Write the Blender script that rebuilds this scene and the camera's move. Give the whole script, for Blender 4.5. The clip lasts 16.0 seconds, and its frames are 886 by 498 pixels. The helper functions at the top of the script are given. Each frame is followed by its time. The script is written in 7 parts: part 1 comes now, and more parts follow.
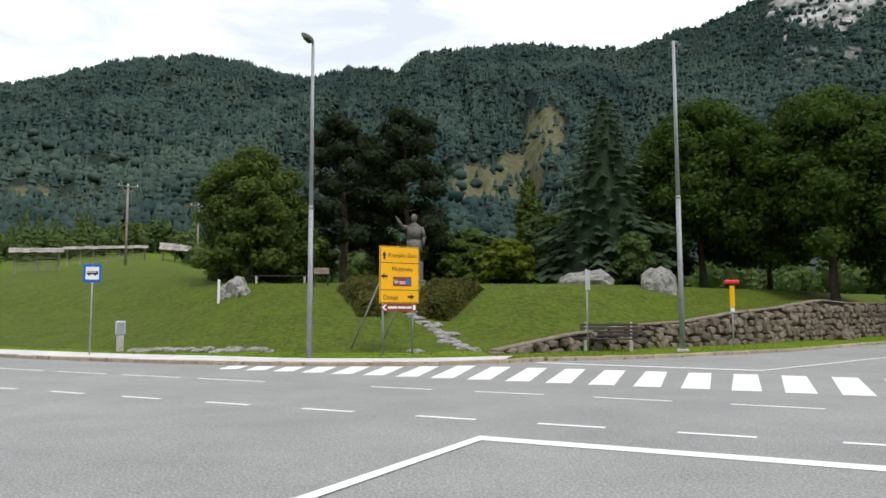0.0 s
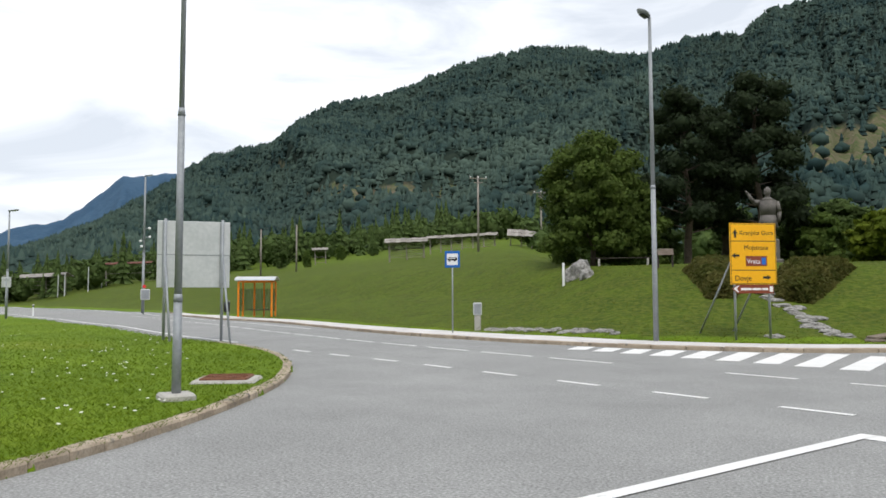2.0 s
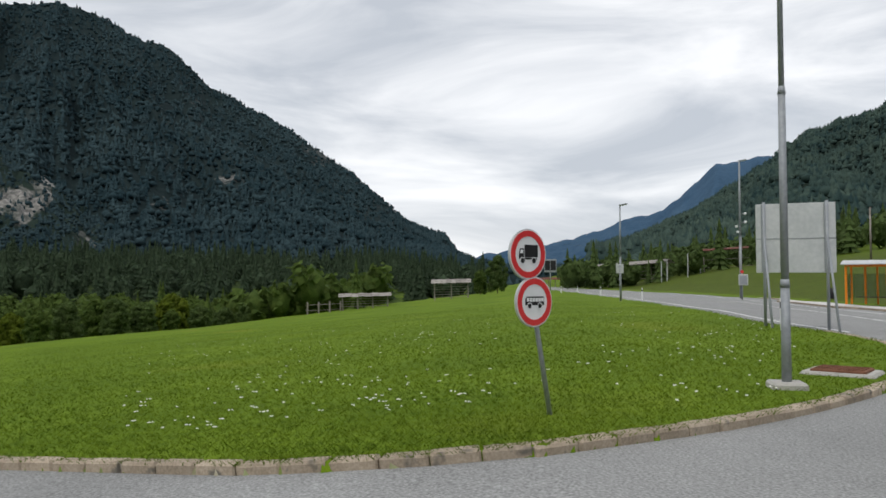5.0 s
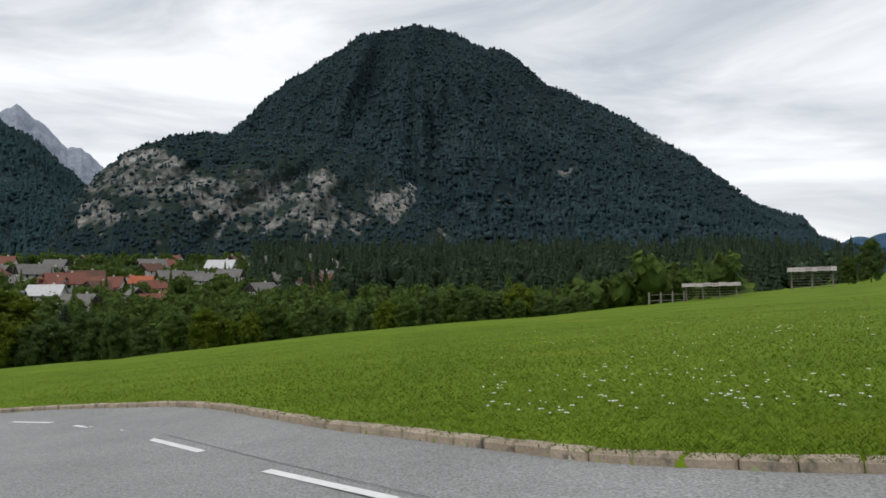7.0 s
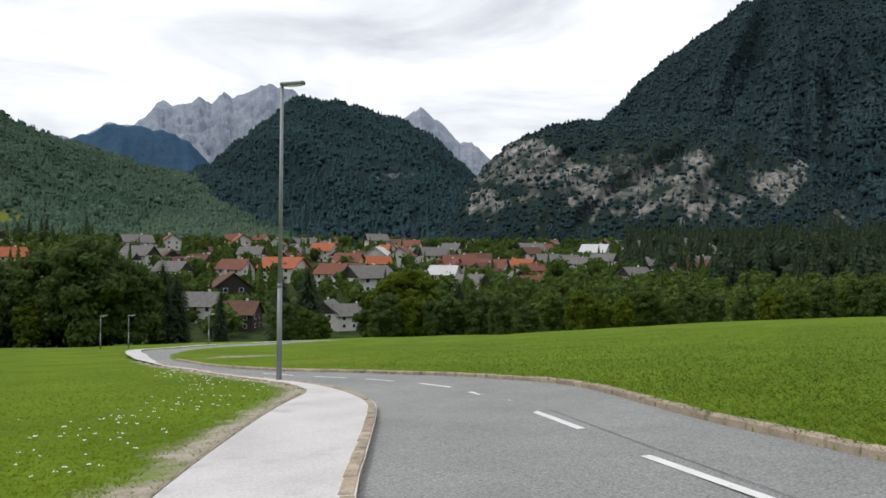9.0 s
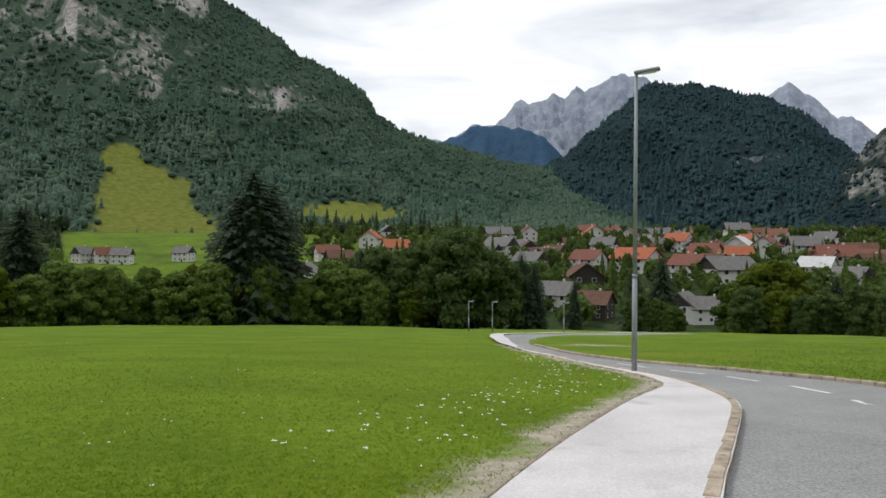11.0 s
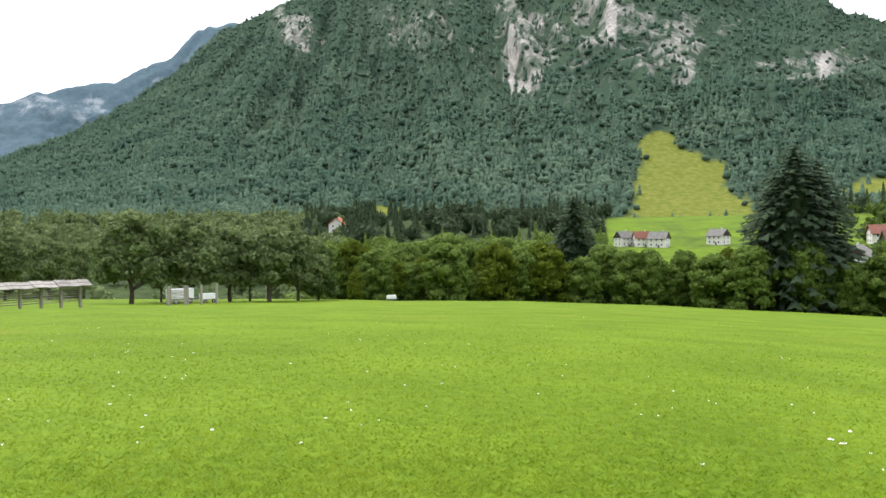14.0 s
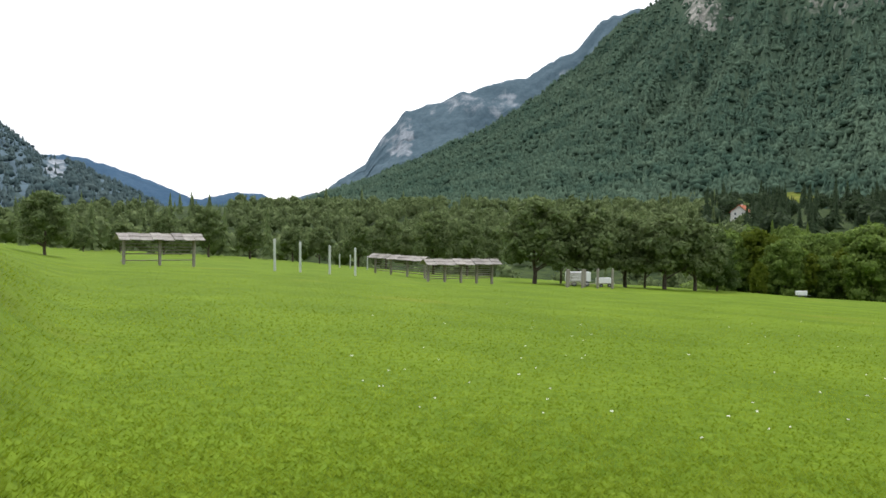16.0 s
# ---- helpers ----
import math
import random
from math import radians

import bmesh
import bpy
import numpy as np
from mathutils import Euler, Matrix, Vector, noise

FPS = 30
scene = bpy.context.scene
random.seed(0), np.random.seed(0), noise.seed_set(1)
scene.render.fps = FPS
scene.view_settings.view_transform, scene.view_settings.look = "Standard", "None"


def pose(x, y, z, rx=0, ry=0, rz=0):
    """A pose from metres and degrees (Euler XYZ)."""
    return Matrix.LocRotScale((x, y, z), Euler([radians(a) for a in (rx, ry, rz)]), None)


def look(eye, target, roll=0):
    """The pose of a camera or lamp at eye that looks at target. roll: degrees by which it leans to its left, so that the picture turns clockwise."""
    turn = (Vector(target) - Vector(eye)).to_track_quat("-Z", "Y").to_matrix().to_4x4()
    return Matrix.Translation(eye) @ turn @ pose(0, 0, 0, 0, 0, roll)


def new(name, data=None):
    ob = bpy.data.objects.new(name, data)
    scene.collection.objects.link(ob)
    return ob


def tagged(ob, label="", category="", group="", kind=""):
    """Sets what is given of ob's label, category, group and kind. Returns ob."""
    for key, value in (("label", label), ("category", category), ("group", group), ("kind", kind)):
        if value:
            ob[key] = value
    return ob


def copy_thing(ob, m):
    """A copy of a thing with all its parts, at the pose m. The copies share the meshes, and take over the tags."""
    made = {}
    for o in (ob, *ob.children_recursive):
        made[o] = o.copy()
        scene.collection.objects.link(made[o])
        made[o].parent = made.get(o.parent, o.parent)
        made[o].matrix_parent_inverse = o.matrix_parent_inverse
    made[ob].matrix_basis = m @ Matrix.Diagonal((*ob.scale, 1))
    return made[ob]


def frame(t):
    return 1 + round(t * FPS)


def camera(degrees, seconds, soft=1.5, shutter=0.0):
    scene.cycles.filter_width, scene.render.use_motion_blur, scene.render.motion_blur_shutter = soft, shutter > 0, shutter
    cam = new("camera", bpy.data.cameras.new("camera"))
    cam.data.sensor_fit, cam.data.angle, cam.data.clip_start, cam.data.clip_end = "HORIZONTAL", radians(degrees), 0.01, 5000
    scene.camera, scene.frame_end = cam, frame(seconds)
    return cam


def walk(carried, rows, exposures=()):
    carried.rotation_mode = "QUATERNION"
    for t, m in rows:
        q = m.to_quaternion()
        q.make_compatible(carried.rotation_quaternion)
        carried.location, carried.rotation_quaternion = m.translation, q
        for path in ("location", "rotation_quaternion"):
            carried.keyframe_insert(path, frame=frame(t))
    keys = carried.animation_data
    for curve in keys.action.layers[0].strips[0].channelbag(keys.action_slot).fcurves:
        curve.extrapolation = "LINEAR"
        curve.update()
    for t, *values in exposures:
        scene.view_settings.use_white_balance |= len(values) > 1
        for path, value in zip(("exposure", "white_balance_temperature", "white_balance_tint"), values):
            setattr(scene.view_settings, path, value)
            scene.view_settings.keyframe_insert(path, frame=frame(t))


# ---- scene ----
cam = camera(61.26, 16.0, soft=1.6)
EYE = 1.5
# seconds, yaw, pitch, roll: one who turns on the spot, left about
ROWS = [
    (0.0, 0.00, 4.99, 0.18),
    (0.5, 6.48, 4.64, -0.31),
    (1.0, 13.55, 4.36, -0.47),
    (1.5, 18.75, 4.12, -0.07),
    (2.0, 25.72, 3.71, 0.18),
    (2.5, 31.48, 3.47, -0.30),
    (3.0, 39.00, 3.21, -0.17),
    (3.5, 47.04, 2.89, 0.04),
    (4.0, 54.38, 2.60, 0.32),
    (4.2, 57.79, 2.59, 0.16),
    (6.3, 85.88, 2.16, 0.65),
    (6.5, 88.93, 1.99, 0.78),
    (7.0, 94.73, 1.91, 0.38),
    (7.5, 103.30, 1.49, 0.60),
    (8.0, 109.91, 0.99, 0.50),
    (8.5, 116.49, 1.04, 0.25),
    (9.0, 122.71, 0.70, -0.47),
    (9.2, 125.88, 0.39, -0.70),
    (11.3, 151.89, 0.06, -0.05),
    (11.5, 153.63, 0.26, 0.13),
    (12.0, 159.80, 0.32, 0.27),
    (12.5, 165.31, 0.32, 0.66),
    (13.0, 170.16, -0.23, 0.17),
    (13.5, 178.85, -0.28, 1.24),
    (14.0, 188.48, -1.38, 0.74),
    (14.5, 196.90, -1.49, -0.01),
    (15.0, 204.03, -1.66, 0.10),
    (15.5, 212.61, -1.88, -0.01),
    (16.0, 218.15, -2.29, -0.28),
]
EXPOSURES = [(0.0, 0.5), (2.0, 0.4), (4.0, 0.05), (6.5, -0.1), (9.0, 0.1), (11.5, 0.12), (12.5, 0.40), (13.3, 0.82), (14.0, 1.3), (15.0, 1.25), (16.0, 0.76)]
REACH = 0.15  # the camera is held this far before the axis on which its bearer turns
walk(cam, [(t, pose(-math.sin(radians(y)) * REACH, math.cos(radians(y)) * REACH, EYE, 90 + p, r, y)) for t, y, p, r in ROWS], EXPOSURES)

# ---- world and sun: a bright overcast sky with thin breaks ----
world = bpy.data.worlds.new("overcast_sky")
scene.world = world
world.use_nodes = True
wn, wl = world.node_tree.nodes, world.node_tree.links
wn.clear()
w_out = wn.new("ShaderNodeOutputWorld")
w_bg = wn.new("ShaderNodeBackground")
w_sky = wn.new("ShaderNodeTexSky")
w_sky.sky_type, w_sky.sun_disc = "NISHITA", False
w_sky.sun_elevation, w_sky.sun_rotation = radians(52), radians(150)
w_sky.air_density, w_sky.dust_density = 1.0, 2.0
w_dim = wn.new("ShaderNodeMix")
w_dim.data_type, w_dim.blend_type = "RGBA", "MULTIPLY"
w_dim.inputs[0].default_value = 1.0
w_dim.inputs[7].default_value = (0.12, 0.12, 0.12, 1)
w_geo = wn.new("ShaderNodeTexCoord")
w_map = wn.new("ShaderNodeMapping")
w_map.inputs["Scale"].default_value = (1.0, 1.0, 4.5)
w_n1 = wn.new("ShaderNodeTexNoise")
w_n1.inputs["Scale"].default_value, w_n1.inputs["Detail"].default_value = 2.3, 7
w_n1.inputs["Roughness"].default_value, w_n1.inputs["Distortion"].default_value = 0.55, 0.6
w_ramp = wn.new("ShaderNodeValToRGB")
w_ramp.color_ramp.elements[0].position, w_ramp.color_ramp.elements[0].color = 0.36, (0.62, 0.66, 0.72, 1)
w_ramp.color_ramp.elements[1].position, w_ramp.color_ramp.elements[1].color = 0.62, (1.12, 1.13, 1.15, 1)
w_mix = wn.new("ShaderNodeMix")
w_mix.data_type = "RGBA"
w_mix.inputs[0].default_value = 0.9
wl.new(w_geo.outputs["Generated"], w_map.inputs["Vector"])
wl.new(w_map.outputs[0], w_n1.inputs["Vector"])
wl.new(w_n1.outputs[0], w_ramp.inputs[0])
wl.new(w_sky.outputs[0], w_dim.inputs[6])
wl.new(w_dim.outputs[2], w_mix.inputs[6])
wl.new(w_ramp.outputs[0], w_mix.inputs[7])
wl.new(w_mix.outputs[2], w_bg.inputs[0])
w_bg.inputs[1].default_value = 1.0
wl.new(w_bg.outputs[0], w_out.inputs[0])

sun = new("sun", bpy.data.lights.new("sun", "SUN"))
sun.data.energy, sun.data.angle, sun.data.color = 1.2, radians(14), (1.0, 0.96, 0.9)
sun.matrix_world = look((0, 0, 0), (-0.35, 0.5, -0.95))


# ---- materials ----
def mat(name, a, b, size=1.0, rough=0.85, metal=0.0, bump=0.3, fine=8.0, spot=None, spot_size=0.3, spot_at=0.62, stretch=(1, 1, 1), rand=0.0, depth=0.02, island=0.0, spec=None):
    """Two base colours mixed by noise of a real size in metres, a finer grain, and perhaps stains of a third colour."""
    m = bpy.data.materials.new(name)
    m.use_nodes = True
    n, l = m.node_tree.nodes, m.node_tree.links
    p = n["Principled BSDF"]
    p.inputs["Roughness"].default_value, p.inputs["Metallic"].default_value = rough, metal
    p.inputs["Specular IOR Level"].default_value = spec if spec is not None else 0.3 if not metal else 0.5
    g = n.new("ShaderNodeNewGeometry")
    mp = n.new("ShaderNodeMapping")
    mp.inputs["Scale"].default_value = stretch
    l.new(g.outputs["Position"], mp.inputs["Vector"])
    n1 = n.new("ShaderNodeTexNoise")
    n1.inputs["Scale"].default_value, n1.inputs["Detail"].default_value = 1.0 / size, 5
    n2 = n.new("ShaderNodeTexNoise")
    n2.inputs["Scale"].default_value, n2.inputs["Detail"].default_value = fine / size, 3
    l.new(mp.outputs[0], n1.inputs["Vector"])
    l.new(mp.outputs[0], n2.inputs["Vector"])
    add = n.new("ShaderNodeMath")
    add.operation = "ADD"
    l.new(n1.outputs[0], add.inputs[0])
    l.new(n2.outputs[0], add.inputs[1])
    rg = n.new("ShaderNodeMapRange")
    rg.inputs["From Min"].default_value, rg.inputs["From Max"].default_value = 0.75, 1.25
    l.new(add.outputs[0], rg.inputs["Value"])
    mix = n.new("ShaderNodeMix")
    mix.data_type = "RGBA"
    mix.inputs[6].default_value, mix.inputs[7].default_value = (*a, 1), (*b, 1)
    l.new(rg.outputs[0], mix.inputs[0])
    out = mix.outputs[2]
    if spot:
        n3 = n.new("ShaderNodeTexNoise")
        n3.inputs["Scale"].default_value, n3.inputs["Detail"].default_value = 1.0 / spot_size, 4
        l.new(g.outputs["Position"], n3.inputs["Vector"])
        st = n.new("ShaderNodeMapRange")
        st.inputs["From Min"].default_value, st.inputs["From Max"].default_value = spot_at, spot_at + 0.1
        l.new(n3.outputs[0], st.inputs["Value"])
        mx = n.new("ShaderNodeMix")
        mx.data_type = "RGBA"
        mx.inputs[7].default_value = (*spot, 1)
        l.new(out, mx.inputs[6])
        l.new(st.outputs[0], mx.inputs[0])
        out = mx.outputs[2]
    if rand or island:
        hv = n.new("ShaderNodeHueSaturation")
        if rand:
            src = n.new("ShaderNodeObjectInfo").outputs["Random"]
        else:
            src = g.outputs["Random Per Island"]
        r2 = n.new("ShaderNodeMapRange")
        k = rand or island
        r2.inputs["To Min"].default_value, r2.inputs["To Max"].default_value = 1 - k, 1 + k
        l.new(src, r2.inputs["Value"])
        l.new(r2.outputs[0], hv.inputs["Value"])
        l.new(out, hv.inputs["Color"])
        out = hv.outputs[0]
    l.new(out, p.inputs["Base Color"])
    if bump:
        bp = n.new("ShaderNodeBump")
        bp.inputs["Strength"].default_value, bp.inputs["Distance"].default_value = bump, depth
        l.new(n2.outputs[0], bp.inputs["Height"])
        l.new(bp.outputs[0], p.inputs["Normal"])
    return m


def masked(m, attribute, colour_a, colour_b, size, soft=0.35, upright=0.55):
    """Lets another ground (rock, bare soil, meadow) show where the mesh attribute and its noise say so."""
    n, l = m.node_tree.nodes, m.node_tree.links
    p = n["Principled BSDF"]
    old = p.inputs["Base Color"].links[0].from_socket
    at = n.new("ShaderNodeAttribute")
    at.attribute_name = attribute
    g = n.new("ShaderNodeNewGeometry")
    ns = n.new("ShaderNodeTexNoise")
    ns.inputs["Scale"].default_value, ns.inputs["Detail"].default_value, ns.inputs["Roughness"].default_value = 1.0 / size, 9, 0.68
    mp = n.new("ShaderNodeMapping")
    mp.inputs["Scale"].default_value = (1, 1, upright)
    l.new(g.outputs["Position"], mp.inputs["Vector"])
    l.new(mp.outputs[0], ns.inputs["Vector"])
    ad = n.new("ShaderNodeMath")
    ad.operation = "ADD"
    l.new(at.outputs["Fac"], ad.inputs[0])
    l.new(ns.outputs[0], ad.inputs[1])
    rg = n.new("ShaderNodeMapRange")
    rg.inputs["From Min"].default_value, rg.inputs["From Max"].default_value = 1.0 - soft / 4, 1.0 + soft / 2
    l.new(ad.outputs[0], rg.inputs["Value"])
    n5 = n.new("ShaderNodeTexNoise")
    n5.inputs["Scale"].default_value, n5.inputs["Detail"].default_value = 7.0 / size, 6
    l.new(mp.outputs[0], n5.inputs["Vector"])
    cr = n.new("ShaderNodeMix")
    cr.data_type = "RGBA"
    cr.inputs[6].default_value, cr.inputs[7].default_value = (*colour_a, 1), (*colour_b, 1)
    c5 = n.new("ShaderNodeMapRange")
    c5.inputs["From Min"].default_value, c5.inputs["From Max"].default_value = 0.35, 0.65
    l.new(n5.outputs[0], c5.inputs["Value"])
    l.new(c5.outputs[0], cr.inputs[0])
    mx = n.new("ShaderNodeMix")
    mx.data_type = "RGBA"
    l.new(rg.outputs[0], mx.inputs[0])
    l.new(old, mx.inputs[6])
    l.new(cr.outputs[2], mx.inputs[7])
    l.new(mx.outputs[2], p.inputs["Base Color"])
    return m


GRASS = mat("meadow_grass", (0.078, 0.135, 0.007), (0.142, 0.216, 0.014), 3.5, 0.9, bump=0.8, fine=22, spot=(0.15, 0.19, 0.016), spot_size=9, spot_at=0.62, depth=0.05)
masked(GRASS, "bare", (0.30, 0.26, 0.20), (0.42, 0.38, 0.31), 1.2)
masked(GRASS, "bank", (0.034, 0.060, 0.008), (0.094, 0.108, 0.019), 1.6, 1.2)
masked(GRASS, "valley", (0.018, 0.034, 0.012), (0.05, 0.075, 0.02), 25, 0.5)
GRASS.node_tree.nodes["Principled BSDF"].inputs["Specular IOR Level"].default_value = 0.08
ASPHALT = mat("worn_asphalt", (0.232, 0.234, 0.230), (0.288, 0.290, 0.284), 5.0, 0.86, bump=0.4, fine=160, depth=0.006, spec=0.2)


def speckled(m, size, dark, light):
    """Fine chippings of darker and paler stone in a paved surface."""
    n, l = m.node_tree.nodes, m.node_tree.links
    p = n["Principled BSDF"]
    old = p.inputs["Base Color"].links[0].from_socket
    g = n.new("ShaderNodeNewGeometry")
    last = old
    for k, (scale, lo, hi) in enumerate(((size, dark, light), (size * 4, 1 - (1 - dark) * 0.2, 1 + (light - 1) * 0.2), (size * 55, 0.93, 1.06))):
        ns = n.new("ShaderNodeTexNoise")
        ns.inputs["Scale"].default_value, ns.inputs["Detail"].default_value, ns.inputs["Roughness"].default_value = 1.0 / scale, 2, 0.6
        l.new(g.outputs["Position"], ns.inputs["Vector"])
        r = n.new("ShaderNodeMapRange")
        r.inputs["From Min"].default_value, r.inputs["From Max"].default_value = 0.34, 0.66
        r.inputs["To Min"].default_value, r.inputs["To Max"].default_value = lo, hi
        l.new(ns.outputs[0], r.inputs["Value"])
        hv = n.new("ShaderNodeHueSaturation")
        l.new(last, hv.inputs["Color"])
        l.new(r.outputs[0], hv.inputs["Value"])
        last = hv.outputs[0]
    l.new(last, p.inputs["Base Color"])
    return m


PAVING = mat("pale_pavement", (0.52, 0.50, 0.49), (0.63, 0.605, 0.595), 1.4, 0.85, bump=0.3, fine=50, spot=(0.46, 0.45, 0.44), spot_size=0.9, depth=0.004)
KERB = mat("kerb_stone", (0.29, 0.235, 0.17), (0.45, 0.375, 0.29), 0.35, 0.9, bump=0.6, fine=14, spot=(0.16, 0.145, 0.12), spot_size=0.22, spot_at=0.6, rand=0.14, depth=0.008)
PAINT = mat("road_paint", (0.66, 0.66, 0.65), (0.78, 0.78, 0.77), 0.6, 0.7, bump=0.3, fine=30, spot=(0.42, 0.42, 0.42), spot_size=0.12, spot_at=0.66, depth=0.003)
speckled(ASPHALT, 0.027, 0.70, 1.30)
speckled(PAVING, 0.03, 0.9, 1.08)
TAR = mat("tar_joint", (0.07, 0.07, 0.072), (0.11, 0.11, 0.112), 0.5, 0.6)


def leaf_mat(name, a, b, size=1.2, island=0.25):
    m = mat(name, a, b, size, 0.75, bump=0, island=island, spec=0.1)
    n, l = m.node_tree.nodes, m.node_tree.links
    p = n["Principled BSDF"]
    t, x = n.new("ShaderNodeBsdfTranslucent"), n.new("ShaderNodeMixShader")
    x.inputs[0].default_value = 0.4
    l.new(p.inputs["Base Color"].links[0].from_socket, t.inputs["Color"])
    l.new(p.outputs[0], x.inputs[1])
    l.new(t.outputs[0], x.inputs[2])
    l.new(x.outputs[0], n["Material Output"].inputs[0])
    return m


from mathutils import geometry


# ---- the lie of the land ----
def polar(az, d):
    """The place at d metres from the eye, az degrees to the left of north."""
    return (-math.sin(radians(az)) * (d + REACH), math.cos(radians(az)) * (d + REACH))


def outward(points):
    """Plan points reckoned from the eye, moved out by the camera's reach."""
    return [(x * (1 + REACH / math.hypot(x, y)), y * (1 + REACH / math.hypot(x, y))) for x, y in points]


FALL_AZ = [-60, 45, 62, 85, 98, 111, 118, 125, 135, 148, 156, 165, 181, 192, 209, 220, 234, 249, 300]
FALL = [0, 0, 0, .038, .052, .073, .085, .091, .096, .098, .094, .091, .083, .078, .07, .062, .042, .028, 0]
EDGE_AZ = [45, 62, 78, 88, 98, 111, 118, 125, 148, 165, 181, 192, 209, 220, 234, 249]
EDGE = [900, 260, 120, 85, 75, 80, 90, 100, 112, 112, 112, 100, 125, 150, 210, 320]
KERB_NW = [(-302, 163.6), (-85.2, 69.8), (-46.1, 46.7), (-27.9, 35.9), (-16.0, 27.4), (-9.8, 24.1), (-6.9, 23.0), (-3.9, 22.3), (-0.4, 22.3), (1.8, 23.3), (3.0, 24.2), (5.8, 25.0), (8.3, 26.3), (13.8, 29.9), (21.9, 37.2), (60, 71)]


def smooth(a, b, x):
    q = np.clip((x - a) / (b - a), 0, 1)
    return q * q * (3 - 2 * q)


def wall_top(x):
    """The height of the retaining wall along the bank."""
    return np.interp(x, [1.6, 5, 7.8, 10.5, 13.4, 16.8, 20.7, 24, 30], [0.12, 0.7, 1.0, 1.12, 1.5, 1.75, 2.2, 2.05, 2.05]) * (np.asarray(x) > 1.6)


def bank_front(x):
    """The line along which bank and wall begin behind the northern pavement."""
    return np.interp(x, [-302, -85, -46, -28, -16, -9.8, -4, 1.7, 5, 8.3, 13.8, 21.9, 60], [167, 74, 51, 39.5, 30.8, 27.0, 25.6, 26.8, 28.8, 31.0, 34.8, 42.0, 76])


def ground(x, y):
    x, y = np.asarray(x, float), np.asarray(y, float)
    r = np.hypot(x, y)
    az = np.degrees(np.arctan2(-x, y))
    az = np.where(az < -60, az + 360, az)
    z = -np.interp(az, FALL_AZ, FALL) * r
    edge = np.interp(az, EDGE_AZ, EDGE)
    low = -19 + 0.085 * (np.clip(r, 190, 520) - 190)
    south = smooth(60, 75, az) * (1 - smooth(245, 262, az))
    z = z + south * (low - z) * smooth(0, 85, r - edge)
    # the bank, the park and the field north of the road
    n = (y - bank_front(x)) * 0.86
    share = np.interp(az, [-40, 32, 40, 46, 52, 58, 64], [1, 1, 0.95, 0.92, 0.8, 0.5, 0.0])
    west = smooth(12, 22, az)
    rise = 3.0 * smooth(-1.5, 13 + 6 * west - 4.5 * smooth(0, 7, x), n) + np.maximum(n - 9, 0) * (0.03 + 0.12 * west)
    rise = np.where(x > 1.6, np.where(n > 0.35, np.maximum(rise, wall_top(x)), 0), rise)
    z = z + np.where((az > -60) & (az < 70), rise * share * (n > -1.5), 0)
    # the bank of the road east of the meadow
    z = z + smooth(243, 256, az) * (1 - smooth(300, 330, az)) * np.minimum(np.maximum(r - 2, 0) * 0.16, 2.2)
    # fine unevenness away from the road
    return z + 0.05 * np.sin(x * 0.31 + 1.3 * np.sin(y * 0.17)) * np.sin(y * 0.27) * smooth(25, 60, r)


def gz(x, y):
    return float(ground(x, y))


def inside(poly, x, y):
    px, py = np.array(poly).T
    hit = np.zeros(np.shape(x), bool)
    j = len(px) - 1
    for i in range(len(px)):
        cross = ((py[i] > y) != (py[j] > y)) & (x < (px[j] - px[i]) * (y - py[i]) / (py[j] - py[i] + 1e-12) + px[i])
        hit ^= cross
        j = i
    return hit


def rounded(points, step=0.8, closed=False):
    """A line bent smoothly through its points (Catmull-Rom), in short steps."""
    p = [Vector(q) for q in points]
    out = []
    last = len(p) if closed else len(p) - 1
    for i in range(last):
        a, b, c, d = (p[i - 1] if i or closed else p[0]), p[i], p[(i + 1) % len(p)], p[(i + 2) % len(p) if closed else min(i + 2, len(p) - 1)]
        k = max(1, int((c - b).length / step))
        k = min(k, 60)
        for s in range(k):
            t = s / k
            out.append(0.5 * ((2 * b) + (c - a) * t + (2 * a - 5 * b + 4 * c - d) * t * t + (3 * b - a - 3 * c + d) * t ** 3))
    if not closed:
        out.append(p[-1])
    return [tuple(v) for v in out]


def along(points):
    """Cumulative lengths of a line."""
    s = [0.0]
    for a, b in zip(points, points[1:]):
        s.append(s[-1] + math.dist(a, b))
    return s


def at_length(points, s, q):
    i = int(np.clip(np.searchsorted(s, q) - 1, 0, len(points) - 2))
    t = (q - s[i]) / max(s[i + 1] - s[i], 1e-9)
    a, b = Vector(points[i]), Vector(points[i + 1])
    d = (b - a).normalized()
    return a + (b - a) * t, d


def finish(name, bm, material, parent=None, smooth_faces=False):
    me = bpy.data.meshes.new(name)
    bm.normal_update()
    bm.to_mesh(me)
    bm.free()
    for m in material if isinstance(material, (list, tuple)) else [material]:
        me.materials.append(m)
    if smooth_faces:
        me.shade_smooth()
    ob = new(name, me)
    ob.parent = parent
    return ob


def part(name, bm, material, parent, label="", smooth_faces=False):
    ob = finish(name, bm, material, parent, smooth_faces)
    return tagged(ob, label)


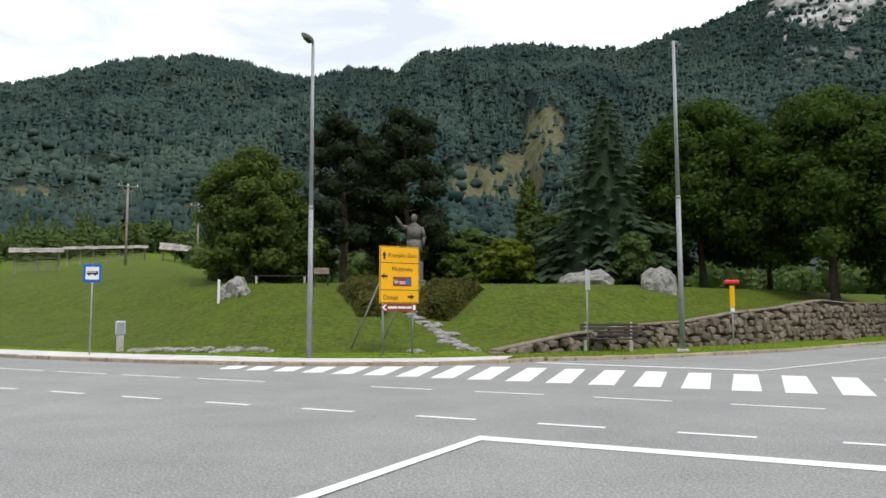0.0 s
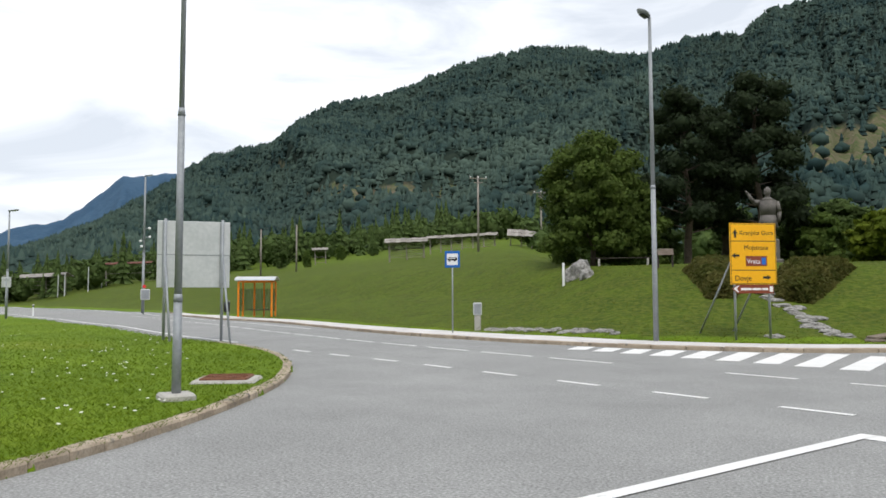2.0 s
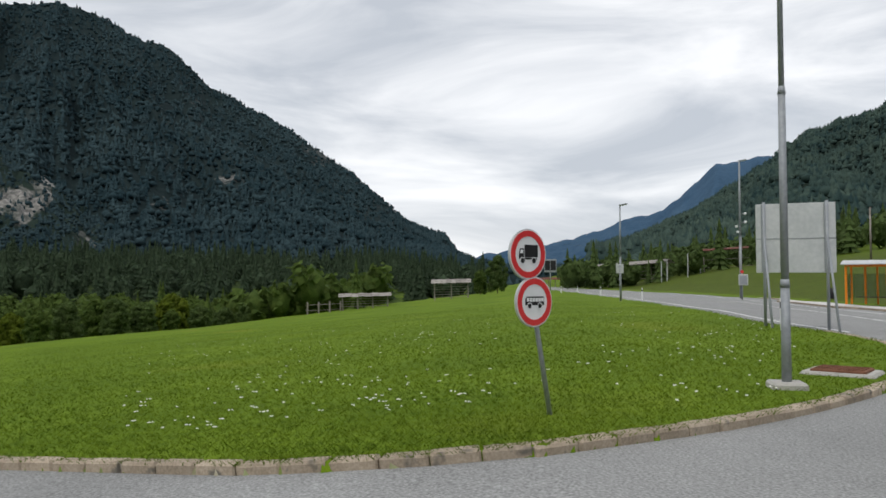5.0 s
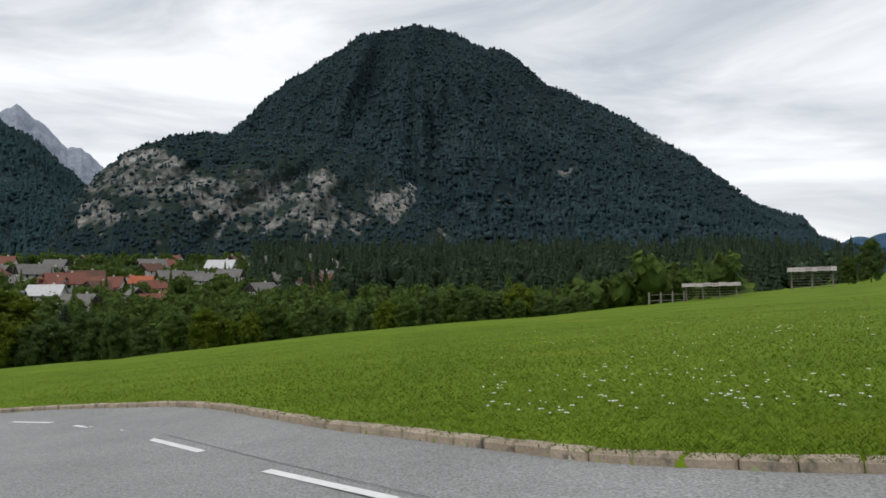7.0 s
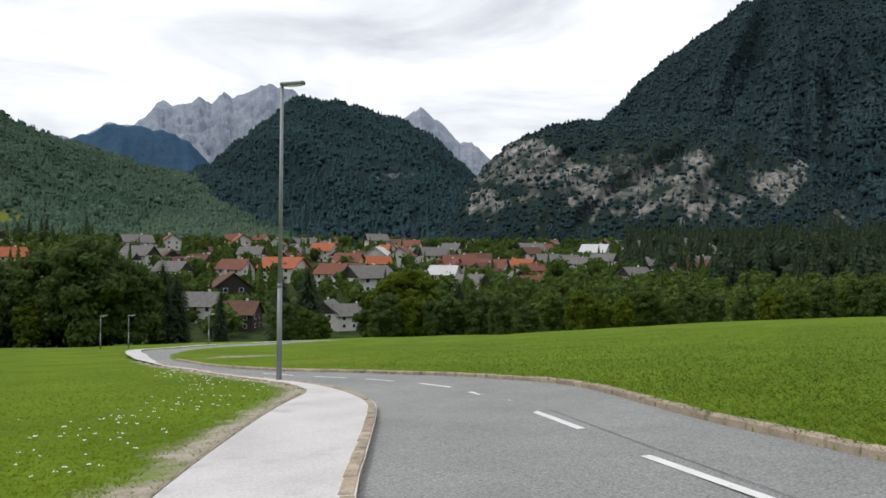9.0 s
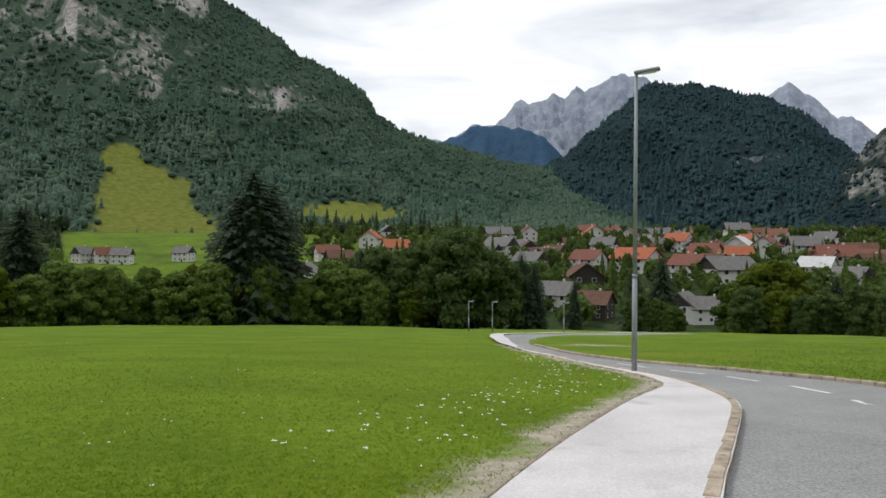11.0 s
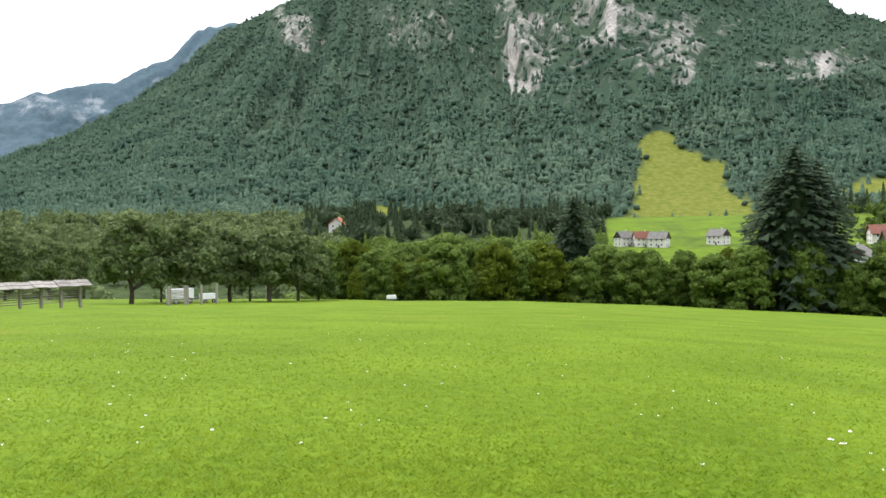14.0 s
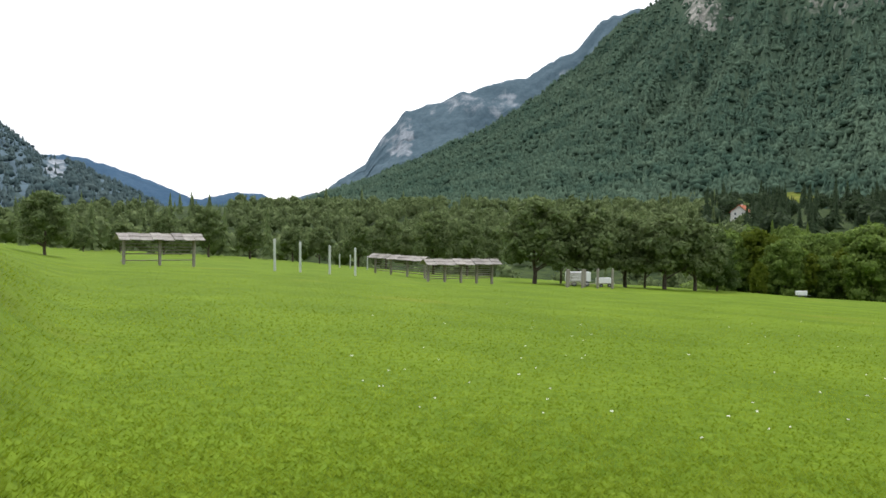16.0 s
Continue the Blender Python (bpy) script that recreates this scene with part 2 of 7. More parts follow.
def from_arrays(name, verts, faces, material, smooth_faces=False, attributes=None):
    me = bpy.data.meshes.new(name)
    verts = np.asarray(verts, np.float32)
    faces = np.asarray(faces, np.int32)
    k = faces.shape[1]
    me.vertices.add(len(verts))
    me.vertices.foreach_set("co", verts.ravel())
    me.loops.add(faces.size)
    me.loops.foreach_set("vertex_index", faces.ravel())
    me.polygons.add(len(faces))
    me.polygons.foreach_set("loop_start", np.arange(0, faces.size, k, dtype=np.int32))
    me.update(calc_edges=True)
    for key, values in (attributes or {}).items():
        a = me.attributes.new(key, "FLOAT", "POINT")
        a.data.foreach_set("value", np.asarray(values, np.float32))
    me.materials.append(material)
    if smooth_faces:
        me.shade_smooth()
    me.validate()
    return new(name, me)


# the kerb lines of the junction, in metres from the eye
NEAR_KERB = rounded(outward([(-180, 97.4), (-70.4, 46.4), (-34.2, 28.1), (-22.4, 21.4), (-16.5, 18.6), (-13.2, 16.5), (-10.6, 14.0), (-8.8, 11.6), (-7.7, 9.6), (-6.8, 7.4), (-6.25, 5.6), (-6.0, 4.2), (-5.85, 3.2), (-6.22, 2.2), (-6.82, 1.2), (-7.75, 0.1), (-10.0, -2.15), (-12.15, -3.85), (-15.0, -6.1), (-17.0, -8.4), (-18.6, -11.4), (-19.5, -15.6), (-20.6, -21.8), (-23.4, -28.4), (-29.6, -38.7), (-38.9, -49.0), (-50, -55.5), (-75, -62)]), 0.7)
FAR_KERB = rounded(KERB_NW, 0.8)
WALK_KERB = rounded(outward([(1.2, 0.6), (-1.5, -1.2), (-5.0, -4.05), (-7.2, -5.65), (-11.0, -8.5), (-12.9, -10.6), (-14.4, -12.8), (-15.8, -15.6), (-17.3, -19.4), (-19.9, -24.6), (-23.2, -31.0), (-32.5, -45.0), (-45.0, -62.0), (-58, -66.5), (-76, -70)]), 0.7)
WALK_BACK = rounded(outward([(0.2, -2.0), (-2.2, -3.9), (-4.0, -5.45), (-6.6, -7.5), (-10.0, -10.0), (-12.6, -11.7), (-13.7, -12.9), (-14.9, -14.8), (-16.6, -18.6), (-19.2, -23.9), (-22.4, -30.3), (-31.4, -45.4), (-44.4, -63.2), (-58, -68.2), (-76, -71.6)]), 0.7)
ROAD = NEAR_KERB + list(reversed(WALK_KERB)) + [(4.5, 1.0), (14, -1.5), (40, 6), (60, 40)] + list(reversed(FAR_KERB))


def sheet(name, poly, lift, material, pitch=1.6):
    """A flat-lying surface with this outline that follows the land."""
    px, py = np.array(poly).T
    gx, gy = np.meshgrid(np.arange(-78, 62, pitch), np.arange(-74, 74, pitch))
    gx, gy = gx.ravel(), gy.ravel()
    ok = inside(poly, gx, gy)
    pts = [Vector(p) for p in poly] + [Vector((x, y)) for x, y in zip(gx[ok], gy[ok])]
    n = len(poly)
    v, _, f, *_ = geometry.delaunay_2d_cdt(pts, [(i, (i + 1) % n) for i in range(n)], [list(range(n))], 1, 1e-4)
    xy = np.array([q[:] for q in v])
    z = ground(xy[:, 0], xy[:, 1]) + lift
    bm = bmesh.new()
    vs = [bm.verts.new((x, y, h)) for (x, y), h in zip(xy, z)]
    for t in f:
        bm.faces.new([vs[i] for i in t])
    bm.normal_update()
    down = [q for q in bm.faces if q.normal.z < 0]
    bmesh.ops.reverse_faces(bm, faces=down)
    return finish(name, bm, material)


road = tagged(sheet("road", ROAD, 0.0, ASPHALT), "worn grey asphalt junction with white road markings", "road", kind="structure")
walk_poly = WALK_KERB + list(reversed(WALK_BACK))
pavement = tagged(sheet("pavement", walk_poly, 0.10, PAVING), "pale grey asphalt pavement with a stone kerb", "pavement", kind="structure")
north_front = [q for q in FAR_KERB if -62 < q[0] < 2.4]
north_back = rounded([(2.4, 25.7), (-0.4, 24.6), (-4.3, 24.5), (-8, 25.9), (-11.1, 27.2), (-17.4, 31.0), (-30.2, 39.7), (-60, 58)], 0.8)
pavement_north = tagged(sheet("pavement_north", [q for q in north_front] + north_back, 0.10, PAVING), "pale pavement along the main road below the bank", "pavement", kind="structure")

# ground: one sheet from the eye's feet to the horizon
az_steps = np.radians(np.arange(0, 360, 0.5))
radii = [0.4]
while radii[-1] < 4700:
    radii.append(radii[-1] * 1.022 + 0.015)
radii = np.array(radii)
A, R = np.meshgrid(az_steps, radii)
GX, GY = -np.sin(A) * R, np.cos(A) * R
GZ = ground(GX, GY)
cut = inside(ROAD, GX, GY) | inside(walk_poly, GX, GY) | inside(north_front + north_back, GX, GY)
deg = np.degrees(A)
deg = np.where(deg > 300, deg - 360, deg)


def near_line(points, x, y):
    d = np.full(np.shape(x), 1e9)
    p = np.array(points)
    for a, b in zip(p[:-1], p[1:]):
        ab = b - a
        t = np.clip(((x - a[0]) * ab[0] + (y - a[1]) * ab[1]) / (ab @ ab + 1e-9), 0, 1)
        d = np.minimum(d, np.hypot(x - a[0] - t * ab[0], y - a[1] - t * ab[1]))
    return d


close = R < 60
bare = np.zeros_like(GX)
back_d = np.full_like(GX, 99.0)
back_d[close] = near_line(WALK_BACK[:60], GX[close], GY[close])
kerb_d = np.full_like(GX, 99.0)
kerb_d[close] = near_line(NEAR_KERB, GX[close], GY[close])
bare = np.where(back_d < 1.0, 0.80 - 0.55 * back_d, 0) + np.where((kerb_d < 0.6) & (GY < 3), 0.5 - 0.6 * kerb_d, 0)
for bx, by, br in ((-29.5, -32.5, 4.5), (-9.0, 10.1, 0.9)):
    bare = np.maximum(bare, 0.75 - np.hypot(GX - bx, GY - by) / br * 0.6)
bank_n = (GY - bank_front(GX)) * 0.86
bank = np.where((deg > -45) & (deg < 60) & (bank_n > 0) & (R < 400), 0.95 - 0.3 * smooth(25, 60, bank_n), 0)
valley = np.where((deg > 62) & (deg < 250), 0.9 * smooth(66, 76, deg) * smooth(12, 40, R - np.interp(deg, EDGE_AZ, EDGE)), 0)
bank = np.maximum(bank, np.where(R < 45, 0.48 * smooth(240, 254, deg), 0))
valley = np.where(((deg > 164) & (deg < 176.5) & (R > 190)) | ((deg > 149) & (deg < 161) & (R > 230) & (R < 520)), 0.45, valley)
GZ = np.where(cut, GZ - 0.35, GZ + 0.09)
rows_n, cols_n = GX.shape
idx = np.arange(rows_n * cols_n).reshape(rows_n, cols_n)
nxt = np.roll(idx, -1, axis=1)
faces = np.stack([idx[:-1], nxt[:-1], nxt[1:], idx[1:]], -1).reshape(-1, 4)
terrain = from_arrays("ground", np.stack([GX, GY, GZ], -1).reshape(-1, 3), faces[:, ::-1], GRASS, True, {"bare": bare.ravel(), "bank": bank.ravel(), "valley": valley.ravel()})
tagged(terrain, "green mown meadow with small white flowers", "meadow", kind="structure")

# ---- mountains ----
def crag(x, y, z, size, octaves=6):
    return np.array([noise.fractal((a / size, b / size, c / size), 1.0, 2.1, octaves) for a, b, c in zip(x, y, z)])


def mountain(name, line, r0, r1, material, label, base=-10.0, rough=1.0, bow=1.0, patches=(), step=0.25, rows=34, gully=6.0, ridge=1.0, crags=1.0):
    """A mountainside that climbs from the valley at r0 to a crest at r1 with this skyline (azimuth, elevation), and falls away behind.
    patches: (attribute, azimuth, elevation, half width, half height, strength) of bare rock or meadow."""
    la, le = np.array(sorted(line)).T
    az = np.arange(la[0], la[-1] + step / 2, step)
    jag = np.array([noise.fractal((a * 0.9, r1 * 0.01, 3.7), 0.9, 2.0, 5) for a in az])
    el = np.interp(az, la, le) + 0.22 * rough * jag
    front, back = np.linspace(0, 1, rows), np.array([1.06, 1.2, 1.45])
    f = np.concatenate([front, back])
    crest = np.tan(np.radians(el)) * r1 + EYE
    A, F = np.meshgrid(az, f)
    C = np.meshgrid(crest, f)[0]
    E0 = np.meshgrid(np.zeros_like(az), f)[0] + base
    Rr = r0 + (r1 - r0) * np.minimum(F, 1) + (r1 - r0) * 0.9 * np.maximum(F - 1, 0)
    up = np.minimum(F, 1) ** bow
    up = np.where(F > 1, 1 - (F - 1) * 1.6, up)
    Z = E0 + (C - E0) * up
    Z[0] -= 45  # the foot runs down into the ground
    X, Y = -np.sin(np.radians(A)) * Rr, np.cos(np.radians(A)) * Rr
    fade = np.clip(np.sin(np.clip(F, 0, 1) * math.pi), 0, 1) ** 0.7
    view = np.degrees(np.arctan2(Z - EYE, Rr))
    for key, pa, pe, wa, we, s in patches:
        if key == "open" and s > 0.75:
            fade = fade * (1 - 0.95 * (1 - smooth(0.7, 1.7, np.hypot((A - pa) / wa, (view - pe) / we))))
    ribs = np.array([noise.fractal((a * 0.16 * gully / 6, b * 0.5, r1 * 0.003), 0.8, 2.2, 5) for a, b in zip(A.ravel() + 14 * F.ravel() * np.sin(A.ravel() * 0.13), F.ravel() * 2.2)]).reshape(A.shape)
    Rr = Rr - ribs * fade * (r1 - r0) * 0.12 * ridge
    X, Y = -np.sin(np.radians(A)) * Rr, np.cos(np.radians(A)) * Rr
    Z = Z + crag(X.ravel(), Y.ravel(), Z.ravel(), (r1 - r0) * 0.06).reshape(A.shape) * fade * (r1 - r0) * 0.008 * rough * crags
    view = np.degrees(np.arctan2(Z - EYE, Rr))
    attributes = {"rock": np.zeros(A.shape), "open": np.zeros(A.shape)}
    wander = np.array([noise.fractal((a * 0.55, b * 0.7, r1 * 0.013), 0.7, 2.2, 5) for a, b in zip(A.ravel(), view.ravel())]).reshape(A.shape)
    for key, pa, pe, wa, we, s in patches:
        q = np.hypot((A - pa) / wa, (view - pe) / we) + wander * (0.55 if key == "rock" and wa > 1 else 0.18)
        attributes[key] = np.maximum(attributes[key], s * (1 - smooth(0.55, 1.25, q)))
    n_r, n_c = A.shape
    i = np.arange(n_r * n_c).reshape(n_r, n_c)
    quads = np.stack([i[:-1, :-1], i[:-1, 1:], i[1:, 1:], i[1:, :-1]], -1).reshape(-1, 4)
    V = np.stack([X, Y, Z], -1)
    ob = from_arrays(name, V.reshape(-1, 3), quads[:, ::-1], material, True, {k: v.ravel() for k, v in attributes.items()})
    tagged(ob, label, "mountain", kind="structure")
    return V[:rows], attributes["rock"][:rows], attributes["open"][:rows]


def slope_mat(name, a, b, rock_a=(0.30, 0.29, 0.28), rock_b=(0.50, 0.49, 0.47), grass_a=(0.075, 0.115, 0.025), grass_b=(0.13, 0.16, 0.045), size=200, rock_size=55, upright=0.55):
    m = mat(name, a, b, size, 0.95, bump=0.7, fine=12, depth=4, spec=0.03)
    masked(m, "open", grass_a, grass_b, 40, 0.3)
    return masked(m, "rock", rock_a, rock_b, rock_size, 0.3, upright)


# near slopes: coloured dark for shade between crowns, with a little haze blue
SLOPE_N = slope_mat("wooded_slope_north", (0.011, 0.020, 0.018), (0.024, 0.036, 0.026), grass_a=(0.062, 0.092, 0.032), grass_b=(0.150, 0.120, 0.085))
SLOPE_W = slope_mat("wooded_slope_west", (0.011, 0.020, 0.022), (0.020, 0.032, 0.032), rock_a=(0.15, 0.147, 0.14), rock_b=(0.40, 0.385, 0.36), rock_size=42)
SLOPE_CLIFF = slope_mat("broken_limestone_cliff", (0.014, 0.025, 0.022), (0.026, 0.040, 0.032), rock_a=(0.12, 0.118, 0.112), rock_b=(0.36, 0.345, 0.32), rock_size=48, upright=1.25)
SLOPE_S = slope_mat("wooded_slope_south", (0.031, 0.056, 0.037), (0.054, 0.083, 0.052), rock_a=(0.20, 0.19, 0.18), rock_b=(0.42, 0.39, 0.36), grass_a=(0.105, 0.135, 0.022), grass_b=(0.170, 0.175, 0.042), rock_size=42)
# distance haze is painted into these four base colours as blue
SLOPE_MID = slope_mat("wooded_slope_haze_tint", (0.012, 0.024, 0.028), (0.020, 0.034, 0.035), rock_a=(0.2, 0.22, 0.24), rock_b=(0.3, 0.32, 0.34))
SLOPE_BLUE_HAZE = slope_mat("wooded_ridge_haze_tint", (0.034, 0.074, 0.128), (0.054, 0.102, 0.160), rock_a=(0.3, 0.36, 0.45), rock_b=(0.42, 0.5, 0.6))
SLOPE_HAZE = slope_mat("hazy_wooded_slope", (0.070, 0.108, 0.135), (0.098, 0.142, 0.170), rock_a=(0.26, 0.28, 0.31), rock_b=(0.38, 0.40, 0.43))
ALPINE = slope_mat("pale_limestone_haze_tint", (0.18, 0.21, 0.26), (0.33, 0.36, 0.42), rock_a=(0.22, 0.25, 0.30), rock_b=(0.42, 0.45, 0.50), size=90)

north = mountain("mountain_north", [(-46, 21), (-36, 21), (-31.6, 22.2), (-25.8, 22.6), (-21.6, 20.9), (-17.6, 20.0), (-13.4, 19.3), (-7.2, 20.2), (-3, 20), (1.4, 19.6), (3.7, 18.3), (6.7, 18.5), (10.6, 17.5), (14.9, 18.2), (18.7, 18.5), (24.4, 17.5), (29.4, 15.4), (31.9, 14.9), (34.3, 14.5), (37.5, 12.6), (39.1, 11.2), (43.2, 10.3), (45.5, 8.6), (49, 6.2), (53, 4.0), (58, 2.4)], 260, 1500, SLOPE_N, "steep wooded mountainside with clearings and rock", base=6, bow=1.15, gully=6, ridge=0.8,
    patches=[("open", -8.0, 13.4, 2.0, 2.6, 0.74), ("open", -2.5, 9.6, 3.2, 2.6, 0.74), ("open", -6, 10.3, 3, 2.8, 0.72), ("open", 30, 7.8, 8, 1.4, 0.64), ("open", 25, 9.8, 4, 0.8, 0.55), ("open", 37.5, 9.9, 1.6, 0.7, 0.6), ("open", 18, 7.2, 5, 1.3, 0.56), ("rock", -28, 20.6, 4, 2.0, 0.56), ("rock", -20, 19.4, 4, 0.8, 0.42), ("rock", -27, 17, 3.5, 1.6, 0.4)])
west = mountain("mountain_west", [(60, 0.5), (64.5, 1.0), (66.1, 1.6), (68, 2.4), (69, 3.7), (71.5, 4.4), (73.7, 6.3), (77.5, 9.2), (81.2, 11.6), (84, 12.8), (87, 14.3), (89.4, 16.6), (91.7, 17), (94.4, 18.2), (97.4, 18.6), (100.9, 17.8), (102.2, 16.9), (106.8, 14.1), (110.5, 10.6), (114, 8), (119, 4.5), (124, 1.5)], 850, 2600, SLOPE_W, "dark wooded conical mountain with pale rock bands", base=12, gully=6, bow=1.1, ridge=0.8,
    patches=[("rock", 79, 9.4, 1.6, 1.2, 0.42), ("rock", 85.3, 7.6, 1.6, 1.0, 0.44), ("rock", 90, 5.5, 1.0, 1.0, 0.42), ("rock", 74, 5.2, 1.4, 1, 0.36), ("rock", 88, 12.5, 2, 1.2, 0.33)])
cliff = mountain("cliff_hill", [(90, 1.5), (94, 5.0), (98.3, 8.0), (101.5, 9.6), (104.3, 10.5), (107, 10.7), (110.5, 10.4), (113.7, 10.1), (116, 9.6), (117.8, 8.7), (119.6, 7), (121.4, 4.6), (122.6, 2.3), (124, 0.8)], 760, 1180, SLOPE_CLIFF, "wooded hill with a broad pale limestone cliff", base=10, rough=1.3, gully=12, bow=0.85, step=0.12, rows=60, ridge=0.7, crags=2.2,
    patches=[("rock", 116.5, 7.0, 4.5, 2.3, 0.53), ("rock", 110.5, 5.6, 5, 2.6, 0.52), ("rock", 104.3, 5.2, 2.6, 3.0, 0.55), ("rock", 98.3, 5.4, 2.2, 2.0, 0.55), ("rock", 95, 2.8, 1.4, 1.0, 0.52), ("rock", 119.8, 4.5, 2.0, 2.4, 0.5), ("rock", 108, 5.6, 13, 3.2, 0.45)])
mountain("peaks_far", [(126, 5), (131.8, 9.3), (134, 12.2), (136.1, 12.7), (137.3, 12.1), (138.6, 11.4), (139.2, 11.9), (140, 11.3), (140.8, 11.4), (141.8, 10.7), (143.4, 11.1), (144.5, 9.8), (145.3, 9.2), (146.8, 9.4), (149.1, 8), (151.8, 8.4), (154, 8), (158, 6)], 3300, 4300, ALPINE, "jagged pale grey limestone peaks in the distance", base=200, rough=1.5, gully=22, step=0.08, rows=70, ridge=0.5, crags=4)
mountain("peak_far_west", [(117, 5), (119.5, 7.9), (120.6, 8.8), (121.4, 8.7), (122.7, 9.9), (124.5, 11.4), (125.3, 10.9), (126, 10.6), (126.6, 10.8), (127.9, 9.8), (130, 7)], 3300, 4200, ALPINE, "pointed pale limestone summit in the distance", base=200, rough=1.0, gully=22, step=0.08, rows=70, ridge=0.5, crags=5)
mountain("ridge_blue_south", [(137, 5), (139.5, 6.2), (141.5, 8.2), (143.2, 9.0), (145.3, 9.1), (146.9, 9.2), (148.5, 8.2), (151, 7.0), (154, 5)], 2700, 3250, SLOPE_BLUE_HAZE, "hazy blue wooded foothill below the peaks", base=80, gully=12)
mid = mountain("mountain_middle", [(117, 2), (119.6, 5.2), (120.7, 6.7), (123.1, 8.8), (125.8, 10.5), (128.4, 11.1), (131.4, 11.8), (134, 11.8), (138.1, 8.5), (140.5, 6.5), (142.9, 5.2), (147, 3.6), (152, 2)], 1000, 2700, SLOPE_MID, "dark wooded mountain above the village, tinted blue for haze", base=8, gully=9,
    patches=[("rock", 126.5, 6.2, 2.6, 0.8, 0.4)])
south = mountain("mountain_south", [(133, 2.6), (137, 4.6), (140.2, 5.8), (144, 6.2), (149, 7.8), (151.9, 8.5), (154.2, 9.8), (155.4, 11.6), (156.5, 12.3), (160.1, 14), (162.3, 15.7), (165.3, 17.2), (167.3, 18.6), (170, 20.5), (176, 23.5), (184, 22.5), (192, 19.4), (199.6, 16.9), (201.4, 16.1), (205, 14.2), (208.5, 11.0), (212, 8.6), (216, 6.4), (221, 4.2), (226, 2.3), (230, 0.8), (236, -0.6)], 640, 2200, SLOPE_S, "long wooded mountainside with pale crags and screes", base=2, gully=7, bow=1.25, rows=64, step=0.16, ridge=0.6,
    patches=[("rock", 182.3, 13.5, 2.6, 5.0, 0.52), ("rock", 176.3, 15.5, 4.5, 3.6, 0.50), ("rock", 171.8, 12.6, 3.4, 2.8, 0.50), ("rock", 183.1, 12.6, 0.35, 3.6, 0.8), ("rock", 182.3, 10.5, 0.7, 0.8, 0.7), ("rock", 175.7, 15.0, 0.5, 2.2, 0.75), ("rock", 161.4, 10.8, 0.5, 1.4, 0.7), ("rock", 176, 14, 12, 4.5, 0.40), ("rock", 162, 10.8, 4.2, 1.8, 0.50), ("rock", 168, 17.6, 2.6, 2.6, 0.62), ("rock", 190, 15.2, 4.5, 2.2, 0.44), ("rock", 199.5, 14.6, 2.6, 1.6, 0.52),
             ("open", 170.3, 0.8, 5.6, 2.6, 0.9), ("open", 170.9, 3.6, 3.9, 2.2, 0.9), ("open", 172.4, 5.9, 1.7, 1.5, 0.88), ("open", 156, 2.2, 5.2, 1.3, 0.8), ("open", 193.0, 1.2, 2.6, 0.9, 0.8), ("open", 200, 1.6, 2, 0.5, 0.6)])
far_south = mountain("mountain_southeast", [(198, 14), (201.4, 15.8), (206.4, 14.4), (208.1, 12.5), (209.4, 12), (211.9, 10.6), (215.5, 9.8), (221.1, 8.1), (223.4, 5.3), (224.2, 4), (227.5, 2.0), (231, 1.0), (236, -0.4)], 2300, 3000, SLOPE_HAZE, "far shoulder of the long mountain with pale cliffs, tinted blue for haze", base=10, gully=14, rows=50, step=0.15, crags=3, patches=[("rock", 208, 11.0, 1.5, 1.6, 0.42), ("rock", 215, 8.6, 7, 1.2, 0.42), ("rock", 222, 6.3, 1.8, 1.8, 0.48)])
nw = mountain("ridge_blue_northwest", [(40, 7), (45, 9), (47.6, 8.75), (49, 8.5), (51.1, 6.7), (52.8, 5.3), (55.8, 4.6), (59.2, 3.3), (62, 2.8), (66, 2.2), (70, 1.0)], 1700, 3200, SLOPE_BLUE_HAZE, "hazy blue wooded ridge closing the valley", base=10, gully=8)
east_far = mountain("ridge_blue_east", [(222, 3.4), (226, 2.6), (230, 0.9), (231.9, 1.8), (233.5, 2.0), (236.7, 1.4), (240.4, 3.0), (243.7, 4.1), (248, 4.3), (256, 4), (264, 3)], 2600, 3900, SLOPE_BLUE_HAZE, "hazy blue ridge at the end of the valley", base=0, gully=8)
east = mountain("mountain_east", [(234, -1.2), (238, 0.4), (241, 2.0), (244, 3.6), (246.5, 4.4), (248.7, 6.1), (251.7, 6.9), (258, 9), (266, 12), (278, 15), (292, 18), (304, 20), (316, 21)], 500, 1900, SLOPE_HAZE, "wooded mountainside tinted blue for haze", base=-6, gully=8, patches=[("rock", 245.4, 3.2, 1.0, 1.2, 0.55)])


